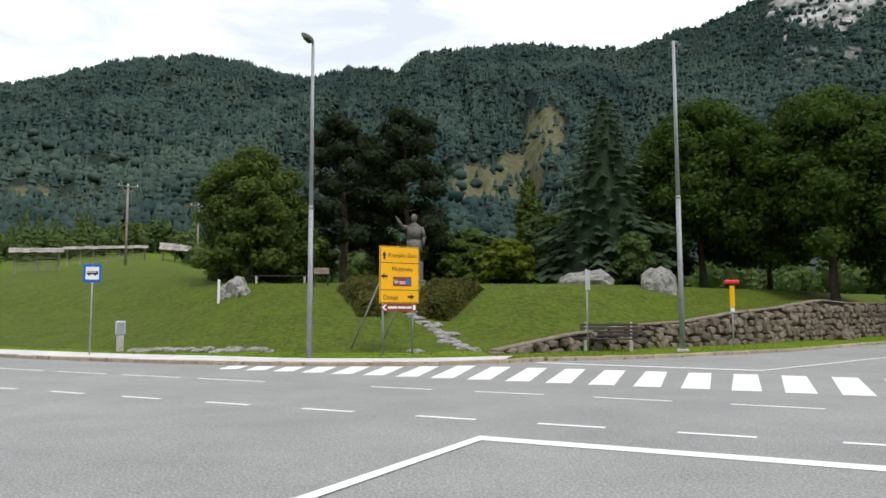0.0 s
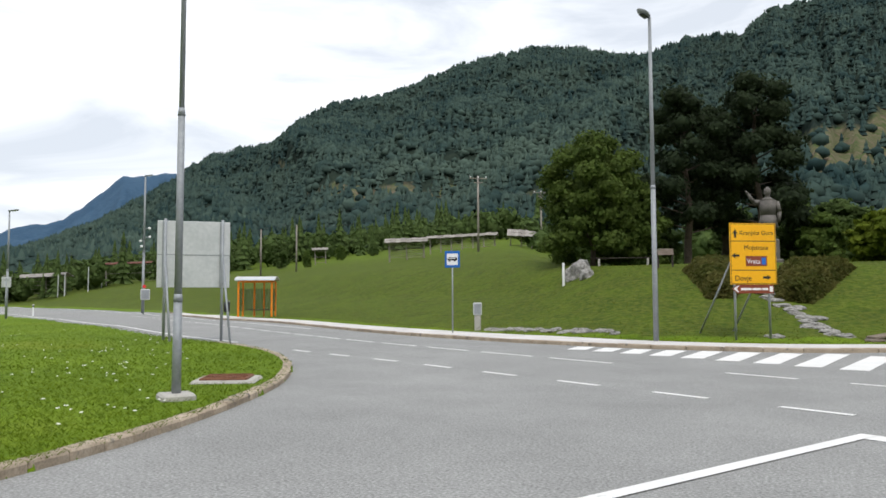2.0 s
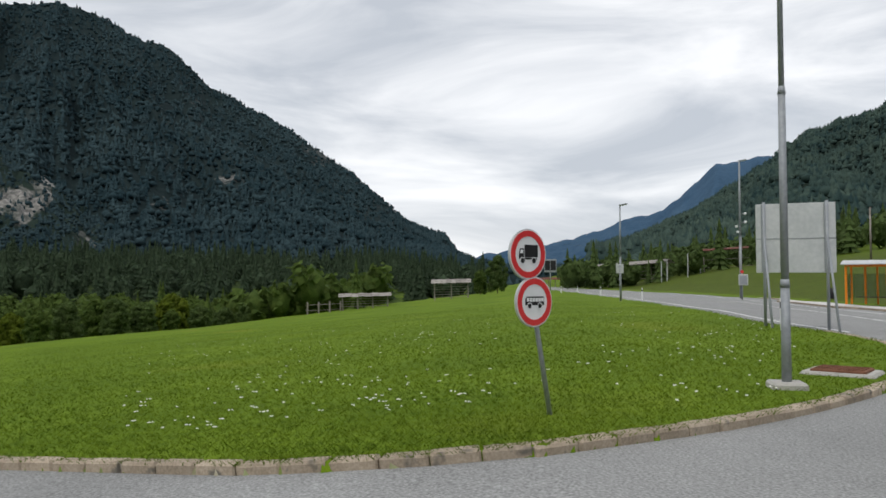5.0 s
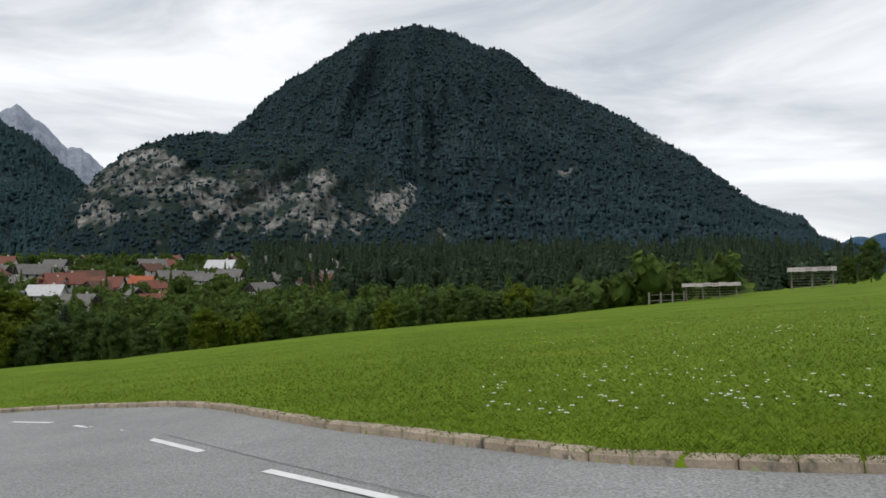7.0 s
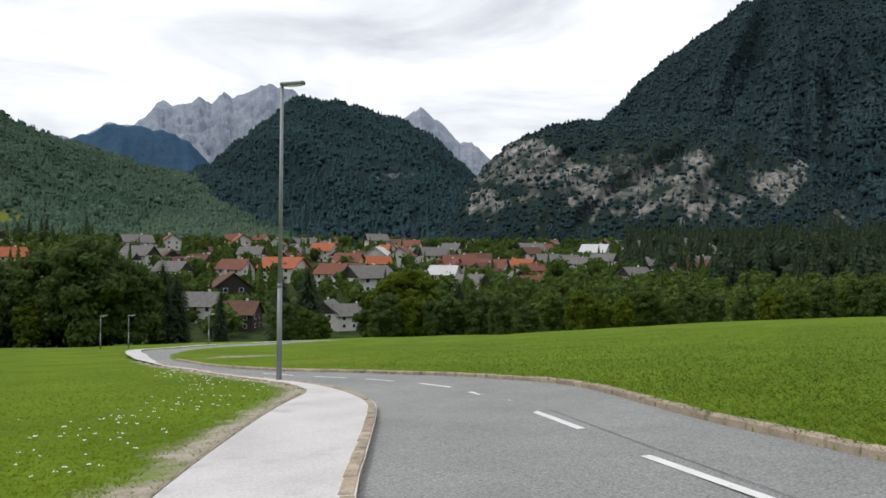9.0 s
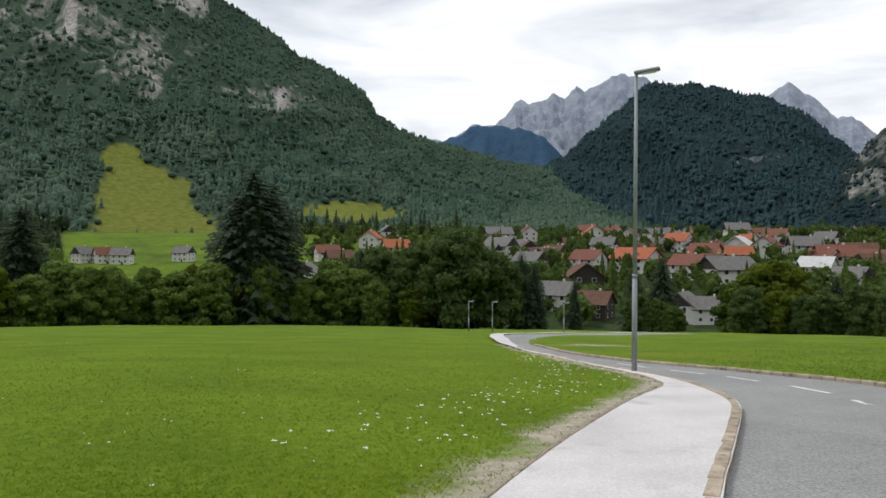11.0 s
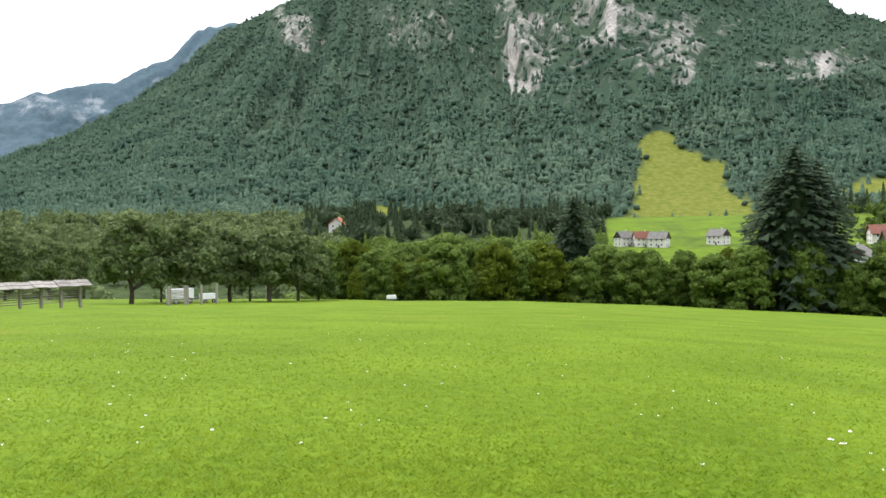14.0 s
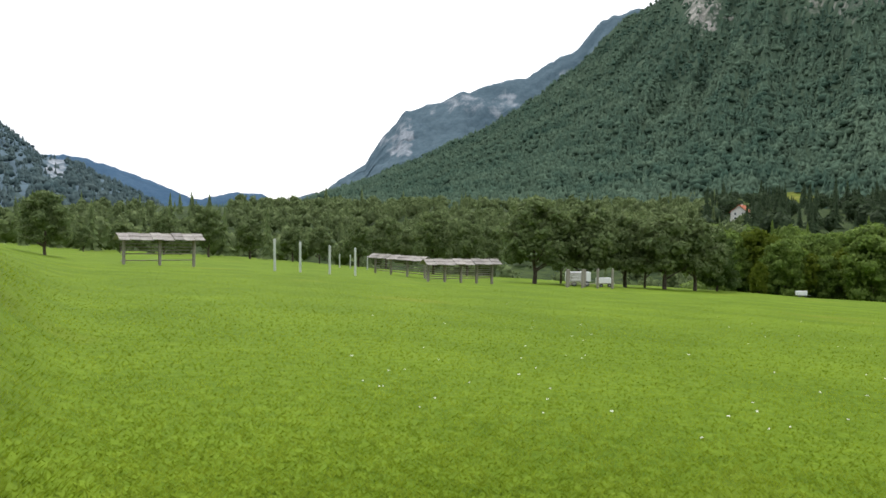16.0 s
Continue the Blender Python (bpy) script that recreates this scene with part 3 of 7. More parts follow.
# ---- woods on the slopes: low conifers and round crowns, scattered ----
def crown_shapes():
    shapes = []
    for k in range(3):
        rng = random.Random(k)
        v, f = [], []
        for tier, (z0, z1, rad) in enumerate(((0.05, 0.55, 0.20), (0.32, 0.8, 0.15), (0.6, 1.0, 0.09))):
            b = len(v)
            for i in range(5):
                a = i * 2 * math.pi / 5 + tier + rng.random() * 0.5
                q = rad * rng.uniform(0.75, 1.25)
                v.append((math.cos(a) * q, math.sin(a) * q, z0 + rng.uniform(-0.03, 0.03)))
            v.append((0, 0, z1))
            f += [(b + i, b + (i + 1) % 5, b + 5) for i in range(5)]
        shapes.append((np.array(v), np.array(f)))
    for k in range(3):
        bm = bmesh.new()
        bmesh.ops.create_icosphere(bm, subdivisions=1, radius=0.33)
        rng = random.Random(10 + k)
        for w in bm.verts:
            w.co *= rng.uniform(0.72, 1.25)
            w.co.z = w.co.z * 1.15 + 0.42
        bm.verts.index_update()
        shapes.append((np.array([w.co[:] for w in bm.verts]), np.array([[w.index for w in q.verts] for q in bm.faces])))
        bm.free()
    return shapes


CROWNS = crown_shapes()


def scatter(name, places, heights, material, label, leafy=0.3, seed=1):
    rng = np.random.default_rng(seed)
    vs, fs, base = [], [], 0
    kinds = np.where(rng.random(len(places)) < leafy, rng.integers(3, 6, len(places)), rng.integers(0, 3, len(places)))
    for k, (sv, sf) in enumerate(CROWNS):
        pick = kinds == k
        m = int(pick.sum())
        if not m:
            continue
        turn = rng.random(m) * 6.283
        h = heights[pick] * (1.0 if k < 3 else 0.85)
        c, s = np.cos(turn), np.sin(turn)
        w = h * 1.5
        x = (sv[None, :, 0] * c[:, None] - sv[None, :, 1] * s[:, None]) * w[:, None]
        y = (sv[None, :, 0] * s[:, None] + sv[None, :, 1] * c[:, None]) * w[:, None]
        z = sv[None, :, 2] * h[:, None]
        v = np.stack([x, y, z], -1) + places[pick][:, None, :]
        vs.append(v.reshape(-1, 3))
        fs.append((sf[None] + (np.arange(m) * len(sv))[:, None, None] + base).reshape(-1, 3))
        base += m * len(sv)
    ob = from_arrays(name, np.concatenate(vs), np.concatenate(fs), material)
    return tagged(ob, label, "forest", kind="stuff")


def on_slope(data, count, seed, low=0.0, high=1.0, power=1.0):
    V, rock, free = data
    rng = np.random.default_rng(seed)
    n_r, n_c = rock.shape
    fr = (low + (high - low) * rng.random(count) ** power) * (n_r - 1.001)
    fc = rng.random(count) * (n_c - 1.001)
    i, j = fr.astype(int), fc.astype(int)
    a, b = (fr - i)[:, None], (fc - j)[:, None]
    p = (V[i, j] * (1 - a) + V[i + 1, j] * a) * (1 - b) + (V[i, j + 1] * (1 - a) + V[i + 1, j + 1] * a) * b
    clear = np.maximum(np.where(rock[i, j] > 0.2, rock[i, j] + 0.25, 0), free[i, j] * 1.25)
    keep = rng.random(count) > clear
    return p[keep] - np.array([0, 0, 0.8])


def forest(name, data, count, tall, material, label, leafy, seed, **kw):
    p = on_slope(data, count, seed, **kw)
    h = tall * np.random.default_rng(seed + 50).uniform(0.6, 1.25, len(p))
    return scatter(name, p, h, material, label, leafy, seed)


# blue raised throughout: haze put into the crown colours, most in the last two
WOOD_N = mat("mixed_wood_north", (0.022, 0.043, 0.043), (0.063, 0.093, 0.074), 190, 0.95, bump=0, island=0.13, spec=0.02)
WOOD_W = mat("mixed_wood_west", (0.018, 0.036, 0.043), (0.041, 0.067, 0.074), 240, 0.95, bump=0, island=0.13, spec=0.02)
WOOD_S = mat("mixed_wood_south", (0.043, 0.079, 0.057), (0.090, 0.133, 0.089), 220, 0.95, bump=0, island=0.14, spec=0.02)
WOOD_F = mat("mixed_wood_far_haze_tint", (0.025, 0.051, 0.059), (0.040, 0.071, 0.076), 160, 0.95, bump=0, island=0.14, spec=0.02)
WOOD_E = mat("mixed_wood_east_haze_tint", (0.048, 0.078, 0.082), (0.080, 0.112, 0.112), 160, 0.95, bump=0, island=0.14, spec=0.02)
forest("wood_north", north, 44000, 10, WOOD_N, "dense mixed spruce and beech wood", 0.4, 1)
forest("wood_west", west, 24000, 13, WOOD_W, "dense dark spruce wood", 0.45, 2)
forest("wood_cliff", cliff, 11000, 6.5, WOOD_W, "pines and bushes between pale rocks", 0.5, 3)
forest("wood_south", south, 56000, 11.5, WOOD_S, "dense spruce wood on a mountainside", 0.3, 4, power=1.2)
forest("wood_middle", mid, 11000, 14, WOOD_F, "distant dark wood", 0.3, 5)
forest("wood_east", east, 11000, 12, WOOD_E, "distant wood tinted blue for haze", 0.4, 6)

# ---- tools for things ----
METAL = mat("galvanised_steel", (0.27, 0.29, 0.31), (0.35, 0.37, 0.39), 0.5, 0.62, 0.35, bump=0.1, fine=9, spot=(0.30, 0.31, 0.31), spot_size=0.2)
METAL_PALE = mat("pale_aluminium_back", (0.50, 0.52, 0.53), (0.60, 0.61, 0.62), 1.0, 0.5, 0.3, bump=0.05)
CONCRETE = mat("cast_concrete", (0.36, 0.35, 0.32), (0.48, 0.46, 0.43), 0.3, 0.9, bump=0.4, fine=12, spot=(0.25, 0.24, 0.22), spot_size=0.15)
RUST = mat("rusty_iron", (0.13, 0.055, 0.03), (0.22, 0.10, 0.06), 0.2, 0.85, bump=0.5)
YELLOW = mat("yellow_sign_face", (0.80, 0.40, 0.006), (0.86, 0.45, 0.01), 1.0, 0.4, bump=0)
BLACK = mat("black_film", (0.012, 0.012, 0.013), (0.02, 0.02, 0.022), 1.0, 0.5, bump=0)
WHITE = mat("white_sign_face", (0.76, 0.77, 0.78), (0.82, 0.82, 0.83), 1.0, 0.4, bump=0)
RED = mat("red_film", (0.62, 0.03, 0.035), (0.70, 0.05, 0.05), 1.0, 0.4, bump=0)
BLUE = mat("blue_sign_face", (0.012, 0.11, 0.42), (0.016, 0.13, 0.48), 1.0, 0.4, bump=0)
BROWN_SIGN = mat("brown_sign_face", (0.20, 0.045, 0.02), (0.25, 0.06, 0.03), 1.0, 0.4, bump=0)
ORANGE = mat("orange_painted_steel", (0.70, 0.19, 0.01), (0.80, 0.25, 0.02), 0.6, 0.45, bump=0.05)
WOOD_OLD = mat("weathered_grey_wood", (0.20, 0.175, 0.15), (0.34, 0.31, 0.28), 0.5, 0.9, bump=0.5, fine=10, stretch=(1, 1, 0.3))
WOOD_DARK = mat("dark_stained_wood", (0.035, 0.028, 0.024), (0.07, 0.058, 0.05), 0.4, 0.75, bump=0.4)
BARK = mat("tree_bark", (0.055, 0.042, 0.032), (0.12, 0.095, 0.075), 0.3, 0.95, bump=0.8, fine=7)
STONE = mat("field_stone", (0.115, 0.088, 0.068), (0.24, 0.20, 0.165), 0.35, 0.92, bump=0.8, fine=8, spot=(0.10, 0.105, 0.075), spot_size=0.4, rand=0.28, depth=0.03)
LIMESTONE = mat("pale_boulder", (0.15, 0.145, 0.135), (0.40, 0.39, 0.37), 0.5, 0.95, bump=1.0, fine=7, spot=(0.13, 0.13, 0.12), spot_size=0.5, spot_at=0.55, depth=0.05)
BRONZE = mat("dark_bronze", (0.095, 0.088, 0.08), (0.17, 0.155, 0.14), 0.4, 0.7, 0.2, bump=0.2)
GLASS_DARK = mat("window_pane", (0.03, 0.035, 0.04), (0.06, 0.065, 0.07), 1.0, 0.15, bump=0)


def glass_mat():
    m = mat("clear_shelter_glass", (0.5, 0.55, 0.55), (0.6, 0.62, 0.62), 1.0, 0.05, bump=0)
    p = m.node_tree.nodes["Principled BSDF"]
    p.inputs["Transmission Weight"].default_value = 0.95
    p.inputs["IOR"].default_value = 1.1
    return m


GLASS = glass_mat()


def box(bm, size, at=(0, 0, 0), rz=0.0, rx=0.0, bevel=0.0, ry=0.0):
    one = bmesh.new()
    bmesh.ops.create_cube(one, size=1.0)
    bmesh.ops.scale(one, vec=size, verts=one.verts[:])
    if bevel:
        bmesh.ops.bevel(one, geom=one.edges[:], offset=min(bevel, 0.45 * min(size)), segments=1, affect="EDGES", profile=0.5)
    bmesh.ops.transform(one, matrix=pose(*at, rx, ry, rz), verts=one.verts[:])
    keep = bpy.data.meshes.new("piece")
    one.to_mesh(keep)
    one.free()
    bm.from_mesh(keep)
    bpy.data.meshes.remove(keep)


def rod(bm, a, b, r0, r1=None, sides=10, cap=True):
    a, b = Vector(a), Vector(b)
    r1 = r0 if r1 is None else r1
    turn = (b - a).to_track_quat("Z", "Y").to_matrix()
    rings = []
    for c, r in ((a, r0), (b, r1)):
        rings.append([bm.verts.new(c + turn @ Vector((math.cos(i * 2 * math.pi / sides) * r, math.sin(i * 2 * math.pi / sides) * r, 0))) for i in range(sides)])
    for i in range(sides):
        f = bm.faces.new((rings[0][i], rings[0][(i + 1) % sides], rings[1][(i + 1) % sides], rings[1][i]))
        f.smooth = True
    if cap:
        bm.faces.new(reversed(rings[0]))
        bm.faces.new(rings[1])


def disc(bm, r, y, depth, sides=40, z=0.0, x=0.0, inner=0.0):
    """A round plate that faces -y, perhaps a ring."""
    ring = lambda q, yy: [bm.verts.new((x + math.cos(i * 2 * math.pi / sides) * q, yy, z + math.sin(i * 2 * math.pi / sides) * q)) for i in range(sides)]
    fo, bo = ring(r, y), ring(r, y + depth)
    fi, bi = (ring(inner, y), ring(inner, y + depth)) if inner else (None, None)
    for i in range(sides):
        j = (i + 1) % sides
        bm.faces.new((fo[i], bo[i], bo[j], fo[j]))
        if inner:
            bm.faces.new((fo[j], fi[j], fi[i], fo[i]))
            bm.faces.new((fi[i], fi[j], bi[j], bi[i]))
            bm.faces.new((bo[i], bi[i], bi[j], bo[j]))
    if not inner:
        bm.faces.new(fo)
        bm.faces.new(list(reversed(bo)))


def plate(bm, points, y, depth):
    """A flat plate with this outline in x and z, facing -y."""
    f = [bm.verts.new((x, y, z)) for x, z in points]
    b = [bm.verts.new((x, y + depth, z)) for x, z in points]
    bm.faces.new(f)
    bm.faces.new(list(reversed(b)))
    for i in range(len(f)):
        j = (i + 1) % len(f)
        bm.faces.new((f[i], b[i], b[j], f[j]))
    bmesh.ops.recalc_face_normals(bm, faces=bm.faces[:])


def quick(name, maker, material, parent, label="", smooth_faces=False):
    bm = bmesh.new()
    maker(bm)
    return part(name, bm, material, parent, label, smooth_faces)


def thing(name, x, y, turn=0.0, label="", category="", group="", z=None):
    """The empty at a thing's base; its front looks along -y turned by so many degrees."""
    ob = new(name)
    ob.empty_display_size = 0.2
    ob.matrix_world = pose(x, y, gz(x, y) + 0.09 if z is None else z, 0, 0, turn)
    return tagged(ob, label, category, group)


def facing(x, y):
    """The turn by which a front along -y looks at the eye."""
    return math.degrees(math.atan2(-x, y))


def letters(text, size, material, parent, x, y, z, name="lettering"):
    """Raised lettering on a sign face that looks along -y."""
    cu = bpy.data.curves.new(name, "FONT")
    cu.body, cu.size, cu.extrude, cu.align_x = text, size, 0.002, "CENTER"
    tmp = bpy.data.objects.new(name, cu)
    scene.collection.objects.link(tmp)
    me = bpy.data.meshes.new_from_object(tmp.evaluated_get(bpy.context.evaluated_depsgraph_get()))
    bpy.data.objects.remove(tmp)
    me.materials.clear()
    me.materials.append(material)
    ob = new(name, me)
    ob.parent = parent
    ob.matrix_local = pose(x, y, z, 90, 0, 0)
    return ob


# ---- road markings: every stroke a piece of the road ----
def stroke(name, points, width, parent, lift=0.006, material=None):
    """A painted line along these points."""
    s = along(points)
    k = max(2, int(s[-1] / 1.2) + 1)
    bm = bmesh.new()
    rows = []
    for q in np.linspace(0, s[-1], k):
        c, d = at_length(points, s, q)
        n = Vector((-d.y, d.x)) * width / 2
        rows.append([bm.verts.new((p.x, p.y, gz(p.x, p.y) + lift)) for p in (c + n, c - n)])
    for a, b in zip(rows, rows[1:]):
        bm.faces.new((a[0], a[1], b[1], b[0]))
    ob = finish(name, bm, material or PAINT, parent)
    if ob.data.polygons and ob.data.polygons[0].normal.z < 0:
        ob.data.flip_normals()
    return ob


def dashes(points, length, gap, width, start=0.0, stop=1e9, name="dash"):
    s = along(points)
    q = start
    while q + length < min(s[-1], stop):
        stroke(name, [at_length(points, s, q + length * i / 3)[0][:] for i in range(4)], width, road)
        q += length + gap


def first_at(points, x):
    """How far along a line this x lies."""
    return next(q for q, p in zip(along(points), points) if p[0] <= x)


ROW_B = rounded([(12, 5.7), (4.6, 9.0), (2.1, 10.2), (-0.3, 11.35), (-3.1, 12.75), (-6.7, 14.6), (-8.7, 15.65), (-13.5, 17.9), (-19, 20.9)], 0.1)
dashes(ROW_B, 0.93, 0.92, 0.13, first_at(ROW_B, 0.47) - 1.85 * 4, first_at(ROW_B, 0.47))
dashes(ROW_B, 0.97, 1.10, 0.13, first_at(ROW_B, 0.47), first_at(ROW_B, -14.2))
ROW_A = rounded([(14, 8.0), (5.9, 12.1), (1.8, 14.3), (-2.4, 16.35), (-6.1, 18.25), (-10.4, 20.5), (-16.5, 24.0), (-28, 31.5), (-46, 42.8), (-85, 64.4), (-190, 110)], 0.1)
dashes(ROW_A, 1.40, 0.94, 0.12, first_at(ROW_A, -0.16) - 2.34 * 4, first_at(ROW_A, -2.6))
dashes(ROW_A, 2.0, 0.6, 0.12, first_at(ROW_A, -3.95), first_at(ROW_A, -2.6) + 60)
stroke("edge_line", [(-17.5, 20.2), (-22.4, 22.6), (-34.2, 29.6), (-70.4, 48.3), (-150, 86)], 0.14, road)
stroke("edge_line", [(-22, 30.6), (-46.1, 45.9), (-85.2, 68.8), (-180, 110)], 0.14, road)
stroke("stop_line", [(0.4, 9.42), (4.4, 7.45), (9, 5.2)], 0.30, road)
stroke("guide_line", [(-1.9, 5.0), (-1.2, 6.3), (0.52, 9.5)], 0.16, road, 0.011)
stroke("turn_line", [(2.9, 23.5), (5.6, 21.75), (8.4, 19.95)], 0.28, road)
stroke("turn_line", rounded([(8.35, 19.95), (11.5, 22.6), (15, 25.6), (22, 31)], 0.8), 0.13, road, 0.011)
for a, b in map(outward, (((-2.6, 2.6), (-3.9, 1.3)), ((-6.1, -0.9), (-7.8, -2.5)), ((-9.5, -3.9), (-12.15, -6.2)), ((-12.85, -6.75), (-14.35, -8.5)), ((-15.3, -9.55), (-16.25, -11.1)), ((-16.75, -12.35), (-17.35, -13.8)), ((-17.55, -14.7), (-17.9, -16.3)), ((-18.3, -17.6), (-18.9, -19.6)))):
    stroke("dash", [a, b], 0.12, road)
stroke("tar_seam", rounded([(-5.2, 0.4), (-7.0, -1.35), (-9.45, -3.5), (-12.2, -5.85), (-14.5, -8.3), (-16.2, -10.8)], 0.5), 0.011, road, 0.005, TAR)
for i in range(-5, 15):
    # the crossing runs from the near right to the far pavement
    c, d = Vector((5.87 - 0.845 * i, 14.8 + 0.45 * i)), Vector((0.37 - 0.03 * i, 0.93)).normalized()
    up = 4.3
    while up > 0.5 and c.y + d.y * up > np.interp(c.x + d.x * up, *np.array(KERB_NW).T) - 0.3:
        up -= 0.1
    if up > 0.6:
        stroke("crossing_stripe", [tuple(c), tuple(c + d * up)], 0.55, road)


# ---- kerbs: stone by stone ----
def kerb(name, points, length, width, height, side, label, lift=0.0, start=0.0, stop=1e9):
    base = thing(name, *points[0], 0, label, "kerb")
    base["kind"] = "structure"
    base.matrix_world = Matrix.Identity(4)
    meshes = []
    for k in range(4):
        rng = random.Random(k)
        bm = bmesh.new()
        box(bm, (length - 0.012, width, height + 0.3), (0, 0, (height - 0.3) / 2), bevel=0.022)
        for v in bm.verts:
            v.co += Vector((rng.uniform(-1, 1) * 0.004, rng.uniform(-1, 1) * 0.008, rng.uniform(-1, 1) * 0.006))
        me = bpy.data.meshes.new("kerb_stone")
        bm.normal_update()
        bm.to_mesh(me)
        bm.free()
        me.materials.append(KERB)
        meshes.append(me)
    s = along(points)
    q, i = start + length / 2, 0
    rng = random.Random(7)
    while q < min(s[-1], stop) - length / 2:
        c, d = at_length(points, s, q)
        n = Vector((-d.y, d.x)) * side * width / 2
        p = c + n
        slope = math.degrees(math.atan2(gz(*(c + d * 0.3)) - gz(*(c - d * 0.3)), 0.6))
        ob = new("kerb_stone", meshes[i % 4])
        ob.parent = base
        ob.matrix_local = pose(p.x, p.y, gz(p.x, p.y) + lift + rng.uniform(-0.008, 0.008), rng.uniform(-1, 1), -slope, math.degrees(math.atan2(d.y, d.x)) + rng.uniform(-0.6, 0.6))
        q += length
        i += 1
    return base


s_near = along(NEAR_KERB)
first = next(s for s, p in zip(s_near, NEAR_KERB) if p[0] > -17.5)
kerb("kerb_near", NEAR_KERB, 0.46, 0.2, 0.10, -1, "worn grey-brown stone kerb between road and meadow", start=first, stop=first + 66)
kerb("kerb_pavement", WALK_KERB, 0.75, 0.16, 0.115, 1, "pale stone kerb of the pavement", start=2.0, stop=44)
kerb("kerb_back", WALK_BACK, 0.9, 0.06, 0.105, 1, "thin stone edging behind the pavement", start=1.0, stop=36)
s_far = along(FAR_KERB)
far_first = next(s for s, p in zip(s_far, FAR_KERB) if p[0] > -60)
kerb("kerb_north", FAR_KERB, 1.0, 0.16, 0.12, 1, "reddish grey stone kerb below the bank", start=far_first, stop=far_first + 118)

# ---- the junction: lamps, signs and street furniture ----
def lamp_post(x, y, height, radius, label, arm=0.9, head_turn=0.0, joints=(0.3,), head="cobra", base=True, category="street lamp"):
    ob = thing("street_lamp", x, y, facing(x, y) + head_turn, label, category, "street lamps")
    bm = bmesh.new()
    cuts = [0.0] + [height * j for j in joints] + [height]
    rad = [radius, radius * 0.82, radius * 0.6, radius * 0.5]
    for i, (a, b) in enumerate(zip(cuts, cuts[1:])):
        rod(bm, (0, 0, a), (0, 0, b), rad[i], rad[i] * 0.9 if i < len(cuts) - 2 else rad[i] * 0.72, 14)
        if i:
            rod(bm, (0, 0, a - 0.06), (0, 0, a + 0.05), rad[i - 1] * 1.02, rad[i] * 1.05, 14)
    part("pole", bm, METAL, ob, "grey galvanised tapered pole")
    if base:
        quick("footing", lambda b: box(b, (0.46, 0.46, 0.12), (0, 0, 0.03), 12, bevel=0.03), CONCRETE, ob, "square concrete footing")
    if head == "cobra":
        def make(b):
            sections = ((0.0, 0.035, 0.03), (-0.10, 0.10, 0.055), (-0.30, 0.15, 0.075), (-0.5, 0.14, 0.07), (-0.66, 0.07, 0.035), (-0.70, 0.02, 0.012))
            rings = []
            for yy, rx, rz in sections:
                rings.append([b.verts.new((math.cos(k * math.pi / 6) * rx, -arm * 0 + yy, height + 0.02 + math.sin(k * math.pi / 6) * rz - yy * 0.12)) for k in range(12)])
            for p, q in zip(rings, rings[1:]):
                for k in range(12):
                    b.faces.new((p[k], p[(k + 1) % 12], q[(k + 1) % 12], q[k]))
            b.faces.new(rings[-1])
            b.faces.new(list(reversed(rings[0])))
            bmesh.ops.recalc_face_normals(b, faces=b.faces[:])
        quick("lamp_head", make, METAL, ob, "grey oval lamp head", True)
        quick("lens", lambda b: box(b, (0.18, 0.36, 0.03), (0, -0.34, height - 0.035), rx=-7, bevel=0.01), GLASS_DARK, ob)
    else:
        quick("lamp_head", lambda b: box(b, (0.26, 0.72, 0.09), (0, -0.30, height + 0.03), rx=-6, bevel=0.03), METAL, ob, "flat grey lamp head")
        quick("lens", lambda b: box(b, (0.18, 0.4, 0.02), (0, -0.36, height - 0.025), rx=-6), WHITE, ob)
    return ob


def place(az, d):
    return polar(az, d)


lamp_post(*place(10.0, 24.7), 10.45, 0.085, "tall grey street lamp on the bank's foot", head_turn=-30, joints=(0.47,), base=False)
lamp_post(*place(-17.54, 29.6), 11.9, 0.10, "tall grey street lamp beside the stone wall", head_turn=172, joints=(0.49,))
lamp_post(*place(44.93, 11.2), 9.6, 0.066, "grey street lamp on a concrete footing in the grass", head_turn=90, joints=(0.148, 0.425))
lamp_post(*place(134.9, 22.0), 8.5, 0.078, "slim grey street lamp beside the pavement", head_turn=82, joints=(0.32,), head="flat", base=False)
for az, d, h in ((145.4, 85, 3.5), (147.2, 88, 3.6), (140.0, 92, 3.6), (125.3, 150, 6.0)):
    x, y = place(az, d)
    ob = lamp_post(x, y, h, 0.07, "slim street lamp far down the village road", head_turn=80, joints=(0.5,), head="flat", base=False)
    ob.matrix_world = pose(x, y, gz(x, y) if d < 120 else 1.5 + d * math.tan(radians(-6.9)), 0, 0, facing(x, y) + 80)
lamp_post(*place(47.5, 75), 12.9, 0.125, "tall street lamp with cameras beside the main road", head_turn=80, joints=(0.45,), head="flat", base=False)
lamp_post(*place(55.85, 62.5), 7.8, 0.09, "street lamp on the far road verge", head_turn=60, joints=(0.45,), head="flat", base=False)


def post(ob, height, r=0.03, x=0.0, y=0.03, lean=0.0, name="post", z0=-0.25):
    return quick(name, lambda b: rod(b, (x, y, z0), (x + lean, y, height), r, r, 12), METAL, ob, "grey steel tube")


def glyph_bus(bm, w, z, y):
    """A small side view of a coach."""
    h = w * 0.42
    plate(bm, [(-w / 2, z - h * 0.3), (w / 2, z - h * 0.3), (w / 2, z + h * 0.42), (w / 2 - 0.04 * w, z + h / 2), (-w / 2 + 0.06 * w, z + h / 2), (-w / 2, z + h * 0.2)], y, 0.003)
    for q in (-0.28, 0.27):
        disc(bm, w * 0.09, y - 0.001, 0.004, 14, z - h * 0.36, q * w)


